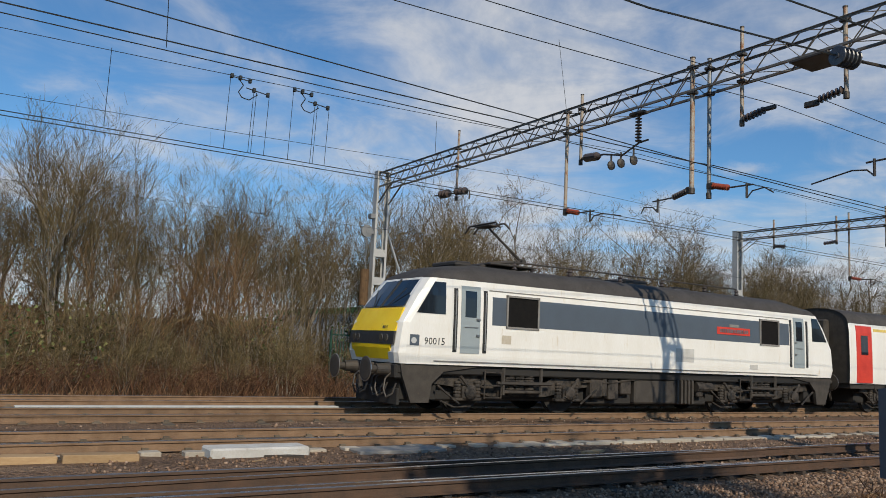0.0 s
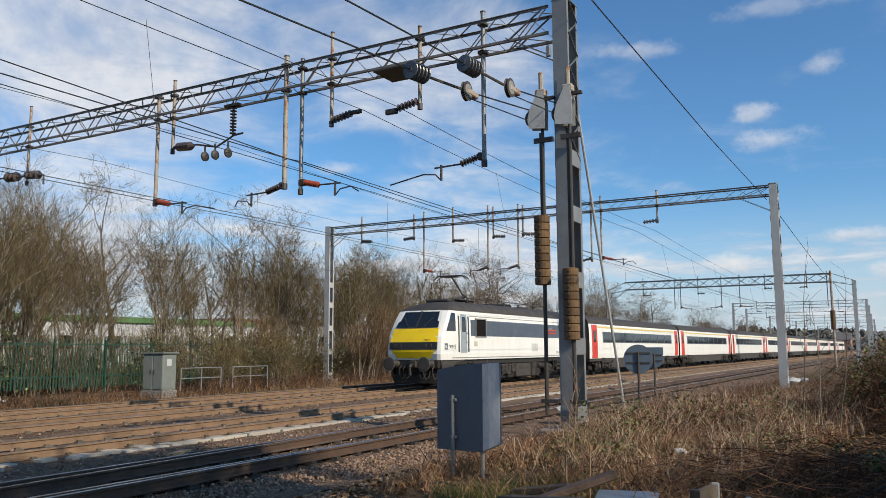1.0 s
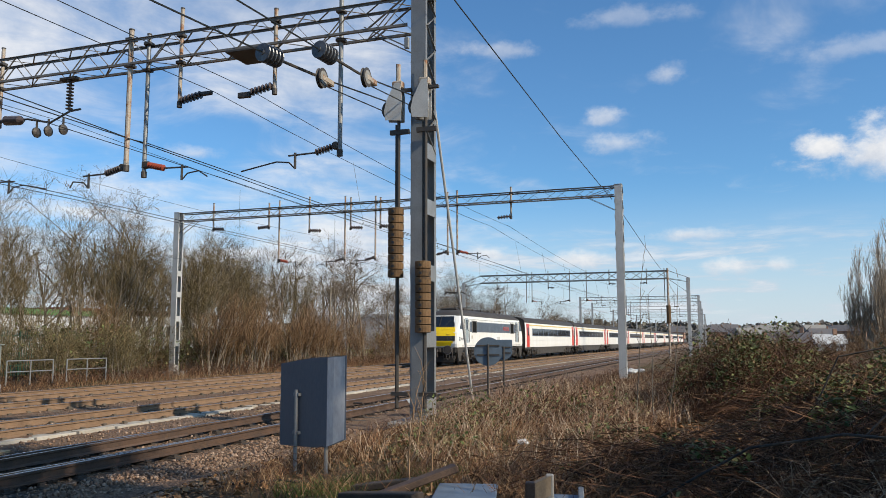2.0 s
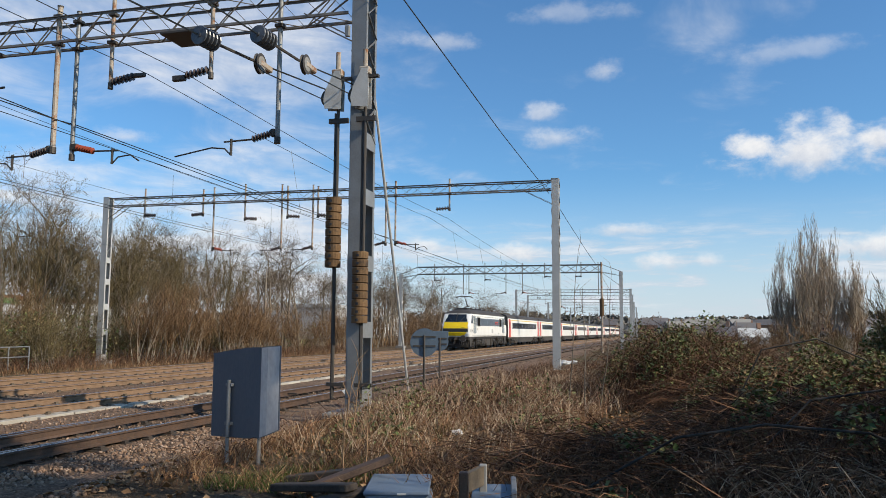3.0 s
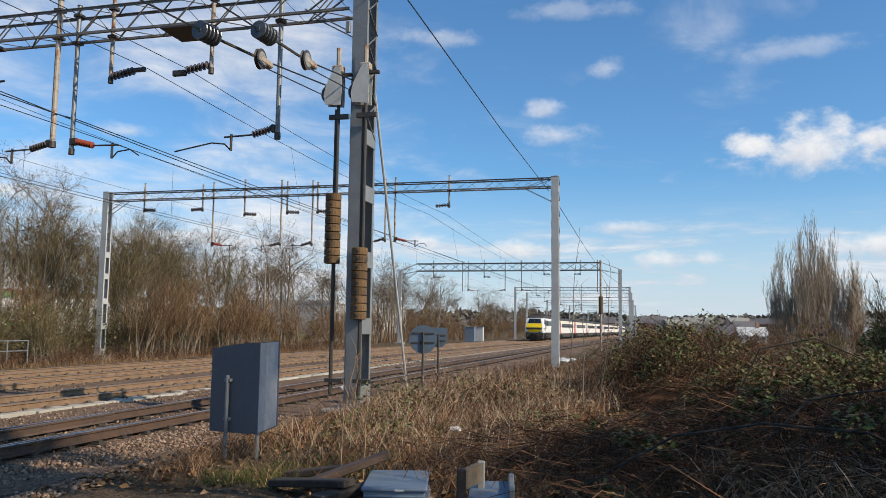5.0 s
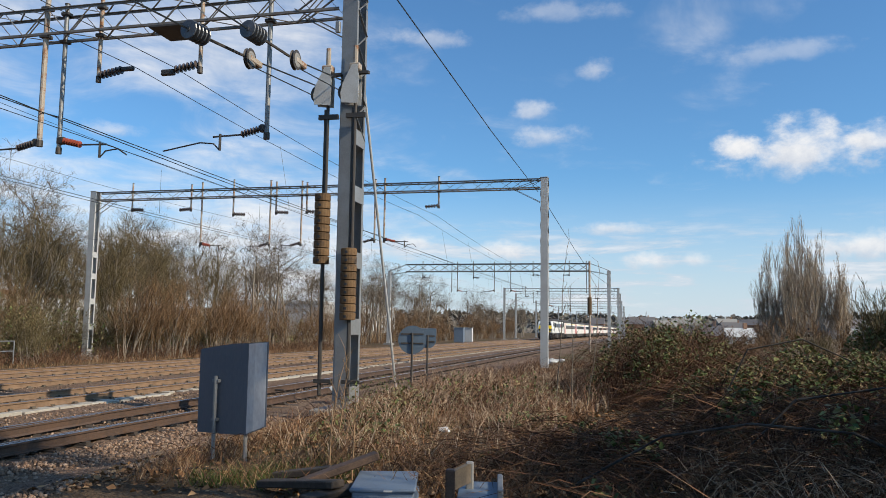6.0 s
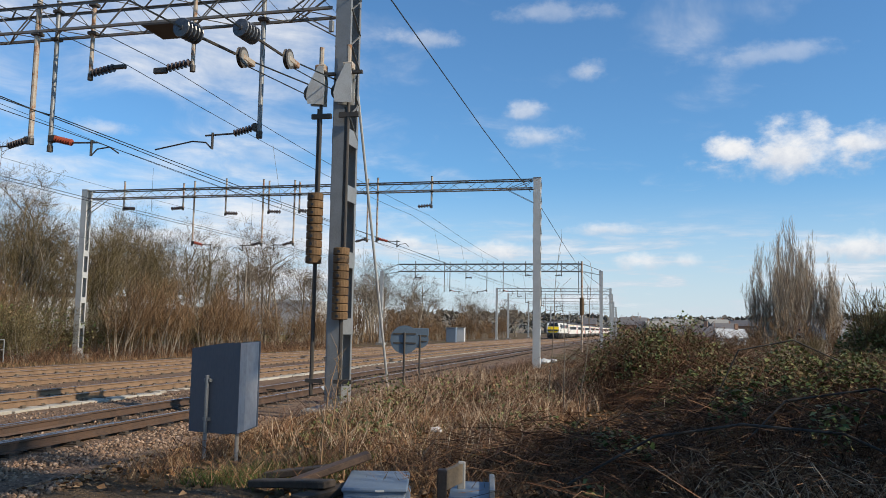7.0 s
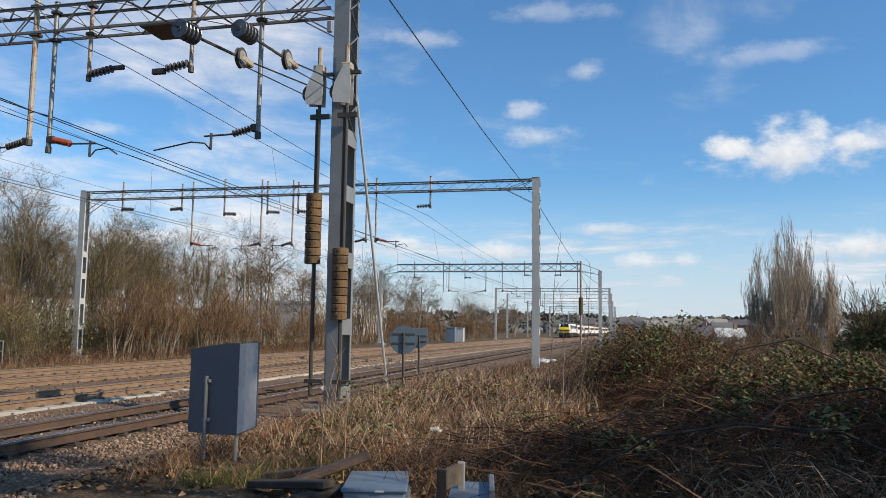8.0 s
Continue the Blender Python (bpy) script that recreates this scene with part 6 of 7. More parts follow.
# ======== buildings beyond ========
def build_house(x, y, w, d, h, wall, roof, rz=0, z0=-0.5):
    o = thing("house", pose(x, y, z0, 0, 0, rz), "distant house with pitched roof and pale walls", "house", "distant houses")
    part("wall", boxed(-w / 2, w / 2, -d / 2, d / 2, 0, h, 0.02), wall, o)
    bm = B()
    a = [bm.verts.new(p) for p in ((-w / 2 - 0.3, -d / 2 - 0.3, h), (w / 2 + 0.3, -d / 2 - 0.3, h), (w / 2 + 0.3, d / 2 + 0.3, h), (-w / 2 - 0.3, d / 2 + 0.3, h), (-w / 2 - 0.3, 0, h + d * 0.4), (w / 2 + 0.3, 0, h + d * 0.4))]
    for f in ((0, 1, 5, 4), (2, 3, 4, 5), (1, 2, 5), (3, 0, 4), (3, 2, 1, 0)):
        bm.faces.new([a[i] for i in f])
    part("roof", bm, roof, o)
    n = max(2, int(w / 2.5))
    for i in range(n):
        for z in (0.9, 3.4):
            if z + 1.2 < h:
                part("window", boxed(-w / 2 + (i + 0.5) * w / n - 0.5, -w / 2 + (i + 0.5) * w / n + 0.5, -d / 2 - 0.03, -d / 2 + 0.02, z, z + 1.2, 0.0), GLASS, o)
    part("chimney", boxed(w / 4 - 0.3, w / 4 + 0.3, -0.3, 0.3, h + d * 0.2, h + d * 0.4 + 0.9, 0.02), BRICK, o)


def build_shed(x, y, w, l, h, roof, label):
    s = thing("industrial_shed", pose(x, y, -0.3), label, "industrial building", "industrial sheds")
    part("wall", boxed(-w / 2, w / 2, -l / 2, l / 2, 0, h, 0.03), WALLWHITE, s)
    part("roof", boxed(-w / 2 - 0.3, w / 2 + 0.3, -l / 2 - 0.3, l / 2 + 0.3, h, h + 0.7, 0.05), roof, s)
    n = int(l / 3)
    for i in range(n):
        yy = -l / 2 + (i + 0.5) * l / n
        part("window", boxed(w / 2 - 0.02, w / 2 + 0.04, yy - 0.9, yy + 0.9, h * 0.42, h * 0.7, 0.0), GLASS if i % 2 else GREYCON, s)
    bm = B()
    for i in range(int(l / 1.5)):
        yy = -l / 2 + i * 1.5
        box(bm, w / 2, w / 2 + 0.05, yy - 0.03, yy + 0.03, 0, h)
    part("cladding_rib", bm, GREYCON, s)


# ======== plants ========
def grow(rng, height, spread, stems, levels, r0, upright=0.0, twiggy=1.0):
    """Stems of a bare tree: rows for the trunk and limbs, and rows for the twigs."""
    limbs, twig = [], []

    def branch(p, d, length, r, level):
        n = 4 if level == 0 else (3 if level < levels else 2)
        pts = [p]
        for i in range(n):
            d = d + rng.normal(0, (0.10 + 0.05 * level) * (1 - 0.6 * upright), 3)
            d[2] += 0.04 + upright * 0.18
            d = d / np.linalg.norm(d)
            pts.append(pts[-1] + d * length / n)
        for i in range(n):
            ra, rb = r * (1 - 0.7 * i / n), r * (1 - 0.7 * (i + 1) / n)
            (limbs if level < (2 if stems < 6 else 1) else twig).append((*pts[i], *pts[i + 1], max(ra, 0.0065), max(rb, 0.005)))
        if level >= levels:
            return
        k = max(2, int(round(rng.uniform(4.5, 7) * twiggy)))
        for j in range(k):
            t = rng.uniform(0.30 if level == 0 else 0.15, 1.0)
            i = min(n - 1, int(t * n))
            q = pts[i] + (pts[i + 1] - pts[i]) * (t * n - i)
            side = rng.normal(0, 1, 3)
            side -= side.dot(d) * d
            side /= np.linalg.norm(side)
            open_ = spread * rng.uniform(0.6, 1.2) * (1 - 0.75 * upright)
            nd = d * math.cos(open_) + side * math.sin(open_)
            nd[2] += 0.12 + upright * 0.5
            nd /= np.linalg.norm(nd)
            f = 0.52 if level == 0 else 0.60
            branch(q, nd, length * rng.uniform(f - 0.1, f + 0.12) * (1.1 - 0.45 * t), r * 0.5 * (1 - 0.5 * t) + 0.003, level + 1)

    for s in range(stems):
        a = rng.uniform(0, math.tau)
        lean = rng.uniform(0.0, 0.36 if stems > 1 else 0.06) * (1 - 0.6 * upright)
        d = np.array([math.cos(a) * lean, math.sin(a) * lean, 1.0])
        o = np.array([math.cos(a), math.sin(a), 0.0]) * 0.15 * stems ** 0.5 * rng.uniform(0.3, 1.2)
        o[2] = -0.15
        branch(o, d / np.linalg.norm(d), height * (rng.uniform(0.58, 0.80) if stems < 6 else rng.uniform(0.36, 0.84)), r0 * rng.uniform(0.7, 1.1), 0)
    return limbs, twig


def tree(name, label, seed, height, spread, stems, levels, r0, bark, twigmat, upright=0.0, twiggy=1.0, category="tree", group="bare trees"):
    rng = np.random.default_rng(seed)
    limbs, tw = grow(rng, height, spread, stems, levels, r0, upright, twiggy)
    t = thing(name, Matrix(), label, category, group)
    v, f = twigs(limbs, 5 if stems < 6 else 3)
    raw_mesh("trunk", v, f, bark, t)
    v, f = blades(tw)
    raw_mesh("crown", v, f, twigmat, t)
    return t


def scatter(protos, places, seed):
    """Copies at the places (x, y, scale)."""
    rng = random.Random(seed)
    used = set()
    for x, y, k in places:
        p = rng.choice(protos)
        m = Matrix.Translation((x, y, ground_z(x, y))) @ Matrix.Rotation(rng.uniform(0, math.tau), 4, "Z")
        if p.name in used:
            o = copy_thing(p, m)
        else:
            used.add(p.name)
            p.matrix_basis = m
            o = p
        o.scale = (k * rng.uniform(0.9, 1.1), k * rng.uniform(0.9, 1.1), k)
    for p in protos:
        if p.name not in used:
            for c in list(p.children):
                bpy.data.objects.remove(c)
            bpy.data.objects.remove(p)


def stems_patch(rng, n, area, height, lean=0.35, r=0.006, bend_=0.5, parts=3):
    """Arching stems rooted in an area (x0, x1, y0, y1)."""
    x = rng.uniform(area[0], area[1], n)
    y = rng.uniform(area[2], area[3], n)
    clump = np.array([noise.noise(Vector((i * 0.8, j * 0.55, 11))) + 0.6 * noise.noise(Vector((i * 2.3, j * 1.6, 5))) for i, j in zip(x, y)])
    keep = clump > rng.uniform(-0.45, 0.22, n)
    x, y = x[keep], y[keep]
    n = len(x)
    z = np.array([ground_z(a, b) for a, b in zip(x, y)])
    p = np.stack([x, y, z], 1)
    a = rng.uniform(0, math.tau, n)
    d = np.stack([np.cos(a) * lean, np.sin(a) * lean, np.ones(n)], 1) * (1 + rng.normal(0, 0.3, (n, 1)))
    h = height * rng.uniform(0.4, 1.1, n)[:, None] * (0.65 + 0.7 * np.array([noise.noise(Vector((i * 0.35, j * 0.35, 7))) * 0.5 + 0.5 for i, j in zip(x, y)])[:, None])
    rows = []
    for k in range(parts):
        d = d / np.linalg.norm(d, axis=1, keepdims=True)
        q = p + d * h / parts
        ra = np.full((n, 1), r * (1 - k / (parts + 0.5)))
        rb = np.full((n, 1), r * (1 - (k + 1) / (parts + 0.5)))
        rows.append(np.concatenate([p, q, ra, rb], 1))
        p = q
        d = d + np.stack([np.cos(a), np.sin(a), np.zeros(n)], 1) * bend_ * rng.uniform(0, 1, (n, 1)) + rng.normal(0, 0.22, (n, 3)) - np.array([[0, 0, bend_ * 0.5 * k]])
    return np.concatenate(rows)


def tapered(pts, r0, r1, sides=5):
    """One unbroken stem through the points, thinning to its tip."""
    bm, rings = B(), []
    for i, p in enumerate(pts):
        r = r0 + (r1 - r0) * i / (len(pts) - 1)
        rings.append([bm.verts.new(p + Vector((r * math.cos(k * math.tau / sides), r * math.sin(k * math.tau / sides), 0))) for k in range(sides)])
    for a, b in zip(rings, rings[1:]):
        for k in range(sides):
            bm.faces.new((a[k], a[(k + 1) % sides], b[(k + 1) % sides], b[k]))
    bm.faces.new(rings[0][::-1])
    bm.faces.new(rings[-1])
    return bm


def stuff(name, verts_faces, mat, label, category):
    v, f = verts_faces
    return tagged(raw_mesh(name, v, f, mat), label, category, kind="stuff")


def build_wood():
    rng = random.Random(21)
    kinds = [tree("bare_tree", "leafless grey-brown tree at the edge of the wood", s, 11.5, 0.95, 1 + s % 2, 4, 0.15, BARK, TWIG, 0.0, 1.0 if s % 2 == 0 else 0.86) for s in (1, 2, 3, 4)]
    thick = [tree("bare_tree", "leafless mossy tree with many upright shoots", s, 9.8, 0.75, 5, 3, 0.07, BARK, MOSSY, 0.25, 1.25) for s in (11, 12, 13)]
    shrubs = [tree("shrub", "dense leafless shrub with reddish shoots", s, 5.6, 0.8, 11, 2, 0.035, BARK, SHRUB, 0.2, 1.6, "shrub", "bare shrubs") for s in (31, 32, 33)]
    low = [tree("shrub", "tangled olive-brown thicket shrub", s, 4.0, 0.9, 12, 2, 0.025, BARK, MOSSY, 0.0, 1.5, "shrub", "bare shrubs") for s in (41, 42)]
    places, p2, p3, p4 = [], [], [], []
    y = -14.0
    while y < 62:
        places.append((rng.uniform(-45, -38), y, rng.uniform(0.98, 1.2)))
        p2.append((rng.uniform(-40, -36.5), y + rng.uniform(0, 2), rng.uniform(0.92, 1.14)))
        if y < 26 or y > 38:
            p2.append((rng.uniform(-36.5, -34.2), y + rng.uniform(0.8, 2.4), rng.uniform(0.72, 0.92)))
        y += 3.2 if y < 30 else 3.4
    while y < 135:
        places.append((rng.uniform(-43, -35) + bend(y), y, rng.uniform(1.0, 1.25)))
        y += 3.5
    while y < 260:
        places.append((rng.uniform(-42, -35) + bend(y), y, rng.uniform(0.85, 1.1)))
        y += 8.0
    for k in range(12):
        places.append((rng.uniform(-60, -50), -10 + k * 10, rng.uniform(0.9, 1.1)))
    scatter(kinds, places, 5)
    scatter(thick, p2, 6)
    y = -15.0
    while y < 12:
        p4.append((rng.uniform(-28.2, -26.6), y, rng.uniform(0.38, 0.62)))
        p4.append((rng.uniform(-31.8, -29.2), y + 0.6, rng.uniform(0.75, 1.1)))
        p3.append((rng.uniform(-36.5, -32.8), y + 0.8, rng.uniform(0.95, 1.25)))
        y += 1.8
    while y < 27:
        if y < 20:
            p4.append((rng.uniform(-31.6, -29.8), y, rng.uniform(0.4, 0.62)))
        p4.append((rng.uniform(-37.5, -34.8), y + 0.7, rng.uniform(0.85, 1.15)))
        y += 2.0
    while y < 36:
        p4.append((rng.uniform(-31.4, -29.6), y, rng.uniform(0.7, 0.95)))
        p4.append((rng.uniform(-35.0, -32.6), y + 0.5, rng.uniform(0.95, 1.25)))
        y += 1.5
    while y < 57:
        p3.append((rng.uniform(-31.0, -28.6) if y > 40.2 else rng.uniform(-35.5, -33.2), y, rng.uniform(0.82, 1.04)))
        p4.append((rng.uniform(-33.8, -31.8), y + 0.5, rng.uniform(0.8, 1.05)))
        y += 1.5
    while y < 80:
        p3.append((rng.uniform(-33.5, -30.5) + bend(y), y, rng.uniform(0.7, 0.95)))
        y += 1.7
    while y < 200:
        p3.append((rng.uniform(-35, -31) + bend(y), y, rng.uniform(0.85, 1.15)))
        y += 5.5
    scatter(shrubs, p3, 7)
    scatter(low, p4, 8)
    g = np.random.default_rng(9)
    rows = np.concatenate([stems_patch(g, 17000, (-34.5, -25.7, -16, 13), 1.8, 0.55, 0.010, 0.9), stems_patch(g, 7000, (-32.0, -27.6, 27, 78), 1.3, 0.5, 0.010, 0.8), stems_patch(g, 2500, (-30.5, -26.4, 12, 27), 0.7, 0.5, 0.009, 0.8)])
    stuff("bramble_thicket", blades(rows), BRAMBLE, "tangled brown bramble stems under the trees", "brambles")
    rows = np.concatenate([stems_patch(g, 9000, (-44, -35.5, -18, 24), 3.6, 0.3, 0.014, 0.4), stems_patch(g, 8000, (-44, -35.5, 24, 80), 2.9, 0.3, 0.014, 0.4), stems_patch(g, 6000, (-42, -33, 80, 220), 3.0, 0.3, 0.02, 0.4)])
    rows = np.concatenate([rows, stems_patch(g, 1500, (-47, -36, -18, 85), 6.5, 0.2, 0.016, 0.2, 4), stems_patch(g, 900, (-46, -34, 85, 230), 7.0, 0.14, 0.03, 0.12, 4)])
    stuff("wood_undergrowth", blades(rows), SHRUB, "dense brown undergrowth between the trees", "undergrowth")
    at = np.array([(x, y, k) for x, y, k in places + p2 if y < 200])
    n = 75000
    pick = at[g.integers(0, len(at), n)]
    ang, rad = g.uniform(0, math.tau, n), 2.9 * np.sqrt(g.uniform(0, 1, n))
    hz = pick[:, 2] * (3.0 + 7.2 * g.beta(1.6, 1.5, n))
    rad *= np.clip(1.25 - np.abs(hz - 6.0) / 6.5, 0.25, 1)
    p0 = np.stack([pick[:, 0] + rad * np.cos(ang), pick[:, 1] + rad * np.sin(ang), hz], 1)
    dv = np.stack([np.cos(ang) * 0.6, np.sin(ang) * 0.6, np.full(n, 0.75)], 1) + g.normal(0, 0.35, (n, 3))
    stuff("wood_twigs", blades(np.concatenate([p0, p0 + dv * g.uniform(0.3, 0.85, (n, 1)), np.full((n, 1), 0.0058), np.full((n, 1), 0.0032)], 1)), TWIG, "fine bare twigs filling the tree crowns", "twigs")
    rows = np.concatenate([stems_patch(g, 7000, (-29.5, -25.0, -14, 78), 0.28, 0.5, 0.006, 0.7, 2), stems_patch(g, 4000, (-31.0, -26.4, 10, 78), 0.6, 0.5, 0.007, 0.7, 2)])
    stuff("dry_grass", blades(rows), DRYGRASS, "straw-coloured dry grass along the far verge", "dry grass")
    n = 14000
    c = np.stack([g.uniform(-37.5, -32.5, n), g.uniform(-14, 70, n), g.uniform(0.0, 2.2, n) ** 1.2], 1)
    c[:, 0] += np.where(c[:, 1] < 14, 4.5, 2.5)
    keep = np.array([noise.noise(Vector((a * 0.2, b * 0.2, 0))) > 0.0 for a, b, _ in c])
    stuff("ivy_undergrowth", leaves(c[keep], 0.12, g), IVY, "dark green ivy leaves in the thicket", "ivy")


def build_verge():
    g = np.random.default_rng(17)
    # dry stems and grass between the near track and the path
    rows = np.concatenate([stems_patch(g, 3200, (-5.6, -1.6, 8.6, 24), 0.85, 0.7, 0.007, 0.9, 4), stems_patch(g, 3500, (-4.6, -1.4, 14.5, 22), 1.0, 0.7, 0.008, 0.9, 4), stems_patch(g, 1500, (-5.2, -1.5, 7.6, 12), 0.42, 0.5, 0.004, 0.8), stems_patch(g, 2600, (-6.2, -3.0, 22, 50), 0.7, 0.4, 0.008, 0.6), stems_patch(g, 3000, (-2.5, 2.5, 9, 34), 0.8, 0.7, 0.007, 0.9, 4)])
    stuff("bramble_stems", blades(rows), BRAMBLE, "tangled red-brown bramble stems on the verge", "brambles")
    rows = np.concatenate([stems_patch(g, 20000, (-5.5, -1.0, 7.5, 24), 0.40, 0.6, 0.0045, 0.7, 2), stems_patch(g, 2600, (1.5, 12.0, 22, 75), 0.6, 0.4, 0.007, 0.6, 2), stems_patch(g, 2500, (2, 14, 16, 60), 0.7, 0.4, 0.008, 0.6, 2), stems_patch(g, 3000, (4.0, 10.0, 24, 50), 1.15, 0.25, 0.009, 0.3, 2)])
    stuff("dry_grass", blades(rows), DRYGRASS, "straw-coloured dry grass and dead stalks on the verge", "dry grass")
    rows = np.concatenate([stems_patch(g, 2600, (-5.2, -1.2, 9.0, 15), 0.75, 0.35, 0.0055, 0.35), stems_patch(g, 2600, (-4.8, -0.6, 15, 24), 0.9, 0.35, 0.007, 0.35), stems_patch(g, 3200, (0.4, 5.2, 6.8, 12.5), 1.05, 0.7, 0.005, 0.7, 4)])
    stuff("dead_stalks", blades(rows), STALK, "tall bleached dead stalks standing in the weeds", "dead stalks")
    rows = np.concatenate([stems_patch(g, 3000, (-4.6, -3.0, 7.4, 9.6), 0.24, 0.6, 0.004, 0.8, 2), stems_patch(g, 900, (-4.2, -2.6, 9.6, 13), 0.28, 0.6, 0.004, 0.8, 2)])
    stuff("green_weeds", blades(rows), GREENGRASS, "fresh green grass tufts at the foot of the sign", "grass")
    n = 14000
    c = np.stack([g.uniform(-6.2, 3, n), g.uniform(7, 30, n), np.zeros(n)], 1)
    c[:, 2] = [ground_z(a, b) + 0.03 for a, b, _ in c]
    stuff("leaf_litter", leaves(c, 0.07, g, 0.3), DEADLEAF, "curled brown dead leaves on the ground", "leaf litter")
    # ivy-grown mound, dark bramble heap and bush towards the camera's right
    heaps = ((0.75, 19.5, 2.1, 3.2, 1.5), (2.9, 15.5, 2.6, 3.0, 1.0), (5.8, 20, 2.6, 3.5, 0.95), (2.2, 10.2, 2.4, 2.6, 0.75), (5.0, 11.5, 2.2, 2.5, 0.85), (-0.4, 9.4, 1.5, 2.0, 0.42), (1.0, 27, 2.2, 3.0, 1.1))
    rows, cs = [], []
    for hx, hy, a, b, h in heaps:
        m = int(2000 * a * b / 6)
        t = g.uniform(0, math.tau, m)
        q = np.sqrt(g.uniform(0, 1, m))
        x, y = hx + a * q * np.cos(t), hy + b * q * np.sin(t)
        top = h * np.sqrt(np.maximum(0, 1 - q ** 2)) * (0.75 + 0.5 * g.random(m))
        base = np.array([ground_z(i, j) for i, j in zip(x, y)])
        ang = g.uniform(0, math.tau, m)
        p0 = np.stack([x, y, base], 1)
        p1 = p0 + np.stack([np.cos(ang) * 0.25, np.sin(ang) * 0.25, top * 0.9], 1)
        p2 = p1 + np.stack([np.cos(ang) * 0.5, np.sin(ang) * 0.5, top * 0.15], 1) + g.normal(0, 0.1, (m, 3))
        p3 = p2 + np.stack([np.cos(ang) * 0.45, np.sin(ang) * 0.45, -top * 0.35], 1) + g.normal(0, 0.1, (m, 3))
        for u, v, ra, rb in ((p0, p1, 0.005, 0.004), (p1, p2, 0.004, 0.0032), (p2, p3, 0.0032, 0.002)):
            rows.append(np.concatenate([u, v, np.full((m, 1), ra), np.full((m, 1), rb)], 1))
        m2 = int(10000 * a * b / 6)
        t = g.uniform(0, math.tau, m2)
        q = np.sqrt(g.uniform(0, 1, m2))
        x, y = hx + a * q * np.cos(t), hy + b * q * np.sin(t)
        lump = np.array([noise.noise(Vector((i * 1.3, j * 1.3, 2))) for i, j in zip(x, y)])
        z = np.array([ground_z(i, j) for i, j in zip(x, y)]) + h * np.sqrt(np.maximum(0, 1 - q ** 2)) * (0.45 + 0.68 * g.random(m2) ** 0.5) * (1 + 0.5 * lump)
        ok = lump > (0.32 if hy < 11 and hx < 3 else -0.10)
        cs.append(np.stack([x, y, z], 1)[ok])
    stuff("bramble_heap", blades(np.concatenate(rows)), BRAMBLE, "dark heaps of arching bramble stems", "brambles")
    c = np.concatenate(cs)
    stuff("ivy_leaves", leaves(c, 0.062, g), IVY, "glossy green ivy and bramble leaves on the heaps", "ivy")
    # long arching shoots
    sh = thing("bramble_arch", Matrix(), "long thorny bramble shoots arching over the heap", "bramble")
    for pts in ([(-0.6, 7.8, 0.25), (0.2, 7.9, 0.72), (1.0, 8.0, 0.86), (1.9, 8.1, 0.80), (2.7, 8.1, 0.45), (3.1, 8.1, 0.2)], [(0.9, 9.0, 0.3), (1.6, 9.2, 1.0), (2.5, 9.3, 1.15), (3.4, 9.4, 0.8), (4.0, 9.4, 0.4)], [(1.2, 13, 0.6), (1.6, 13, 1.45), (2.4, 13.1, 1.62), (3.1, 13.2, 1.3)]):
        part("shoot", tube(B(), pts, 0.012, 6), BOGIE, sh)
    # tall thin saplings by the path
    rng = random.Random(8)
    for x, y, h in ((-1.55, 15.5, 3.3), (-1.25, 15.3, 2.4), (-1.0, 15.6, 2.9), (-4.0, 10.4, 1.3), (-3.3, 8.3, 1.15), (-3.0, 8.2, 0.9)):
        p = Vector((x, y, -0.05))
        d = Vector((rng.uniform(-0.05, 0.12), 0, 1))
        mat = DRYGRASS if h < 1.5 else BARK
        sap = thing("sapling", Matrix(), "thin leafless sapling on the verge", "sapling", "saplings")
        stem, twig = [p], []
        for k in range(8):
            p = p + d * h / 8
            stem.append(p)
            if k > 2:
                twig.append([p, p + Vector((rng.uniform(-0.12, 0.12), rng.uniform(-0.1, 0.1), 0.18)), p + Vector((rng.uniform(-0.25, 0.25), rng.uniform(-0.2, 0.2), 0.36))])
            d += Vector((rng.uniform(-0.09, 0.09), rng.uniform(-0.09, 0.09), 0))
        part("stem", tapered(stem, 0.014, 0.003), mat, sap)
        for pts in twig:
            part("branch", tapered(pts, 0.006, 0.002), mat, sap)
    # poplars and bushes beyond
    pops = [tree("poplar", "tall leafless poplar with upright pale shoots", s, 11.0, 0.62, 15, 3, 0.035, PALEBARK, PALETWIG, 0.82, 1.15) for s in (51, 52)]
    scatter(pops, [(13.1, 69, 0.85), (11.8, 68.5, 0.79), (14.4, 70, 0.80), (10.2, 70, 0.62), (12.6, 71.5, 0.81), (15.4, 69.5, 0.68), (11.0, 69.5, 0.70), (16.1, 70.5, 0.56)], 3)
    bush = [tree("shrub", "dark evergreen-tinged bush beside the path", 61, 3.2, 0.8, 22, 2, 0.03, BARK, MOSSY, 0.2, 1.5, "shrub", "verge bushes")]
    scatter(bush, [(7.6, 29, 0.9), (8.8, 28, 1.05), (10.2, 31, 1.1), (6.8, 33, 0.55)], 4)
    n = 15000
    t, q = g.uniform(0, math.tau, n), np.sqrt(g.uniform(0, 1, n))
    c = np.stack([9.2 + 2.8 * q * np.cos(t), 29 + 3 * q * np.sin(t), np.zeros(n)], 1)
    c[:, 2] = 0.1 + 2.9 * np.sqrt(np.maximum(0, 1 - q ** 2)) * g.uniform(0.2, 1.0, n)
    stuff("bush_leaves", leaves(c, 0.10, g), IVY, "small dark green leaves of the verge bush", "foliage")
    # low leafy bramble mounds around the mast foot and the path
    n = 1900
    k = g.integers(0, 6, n)
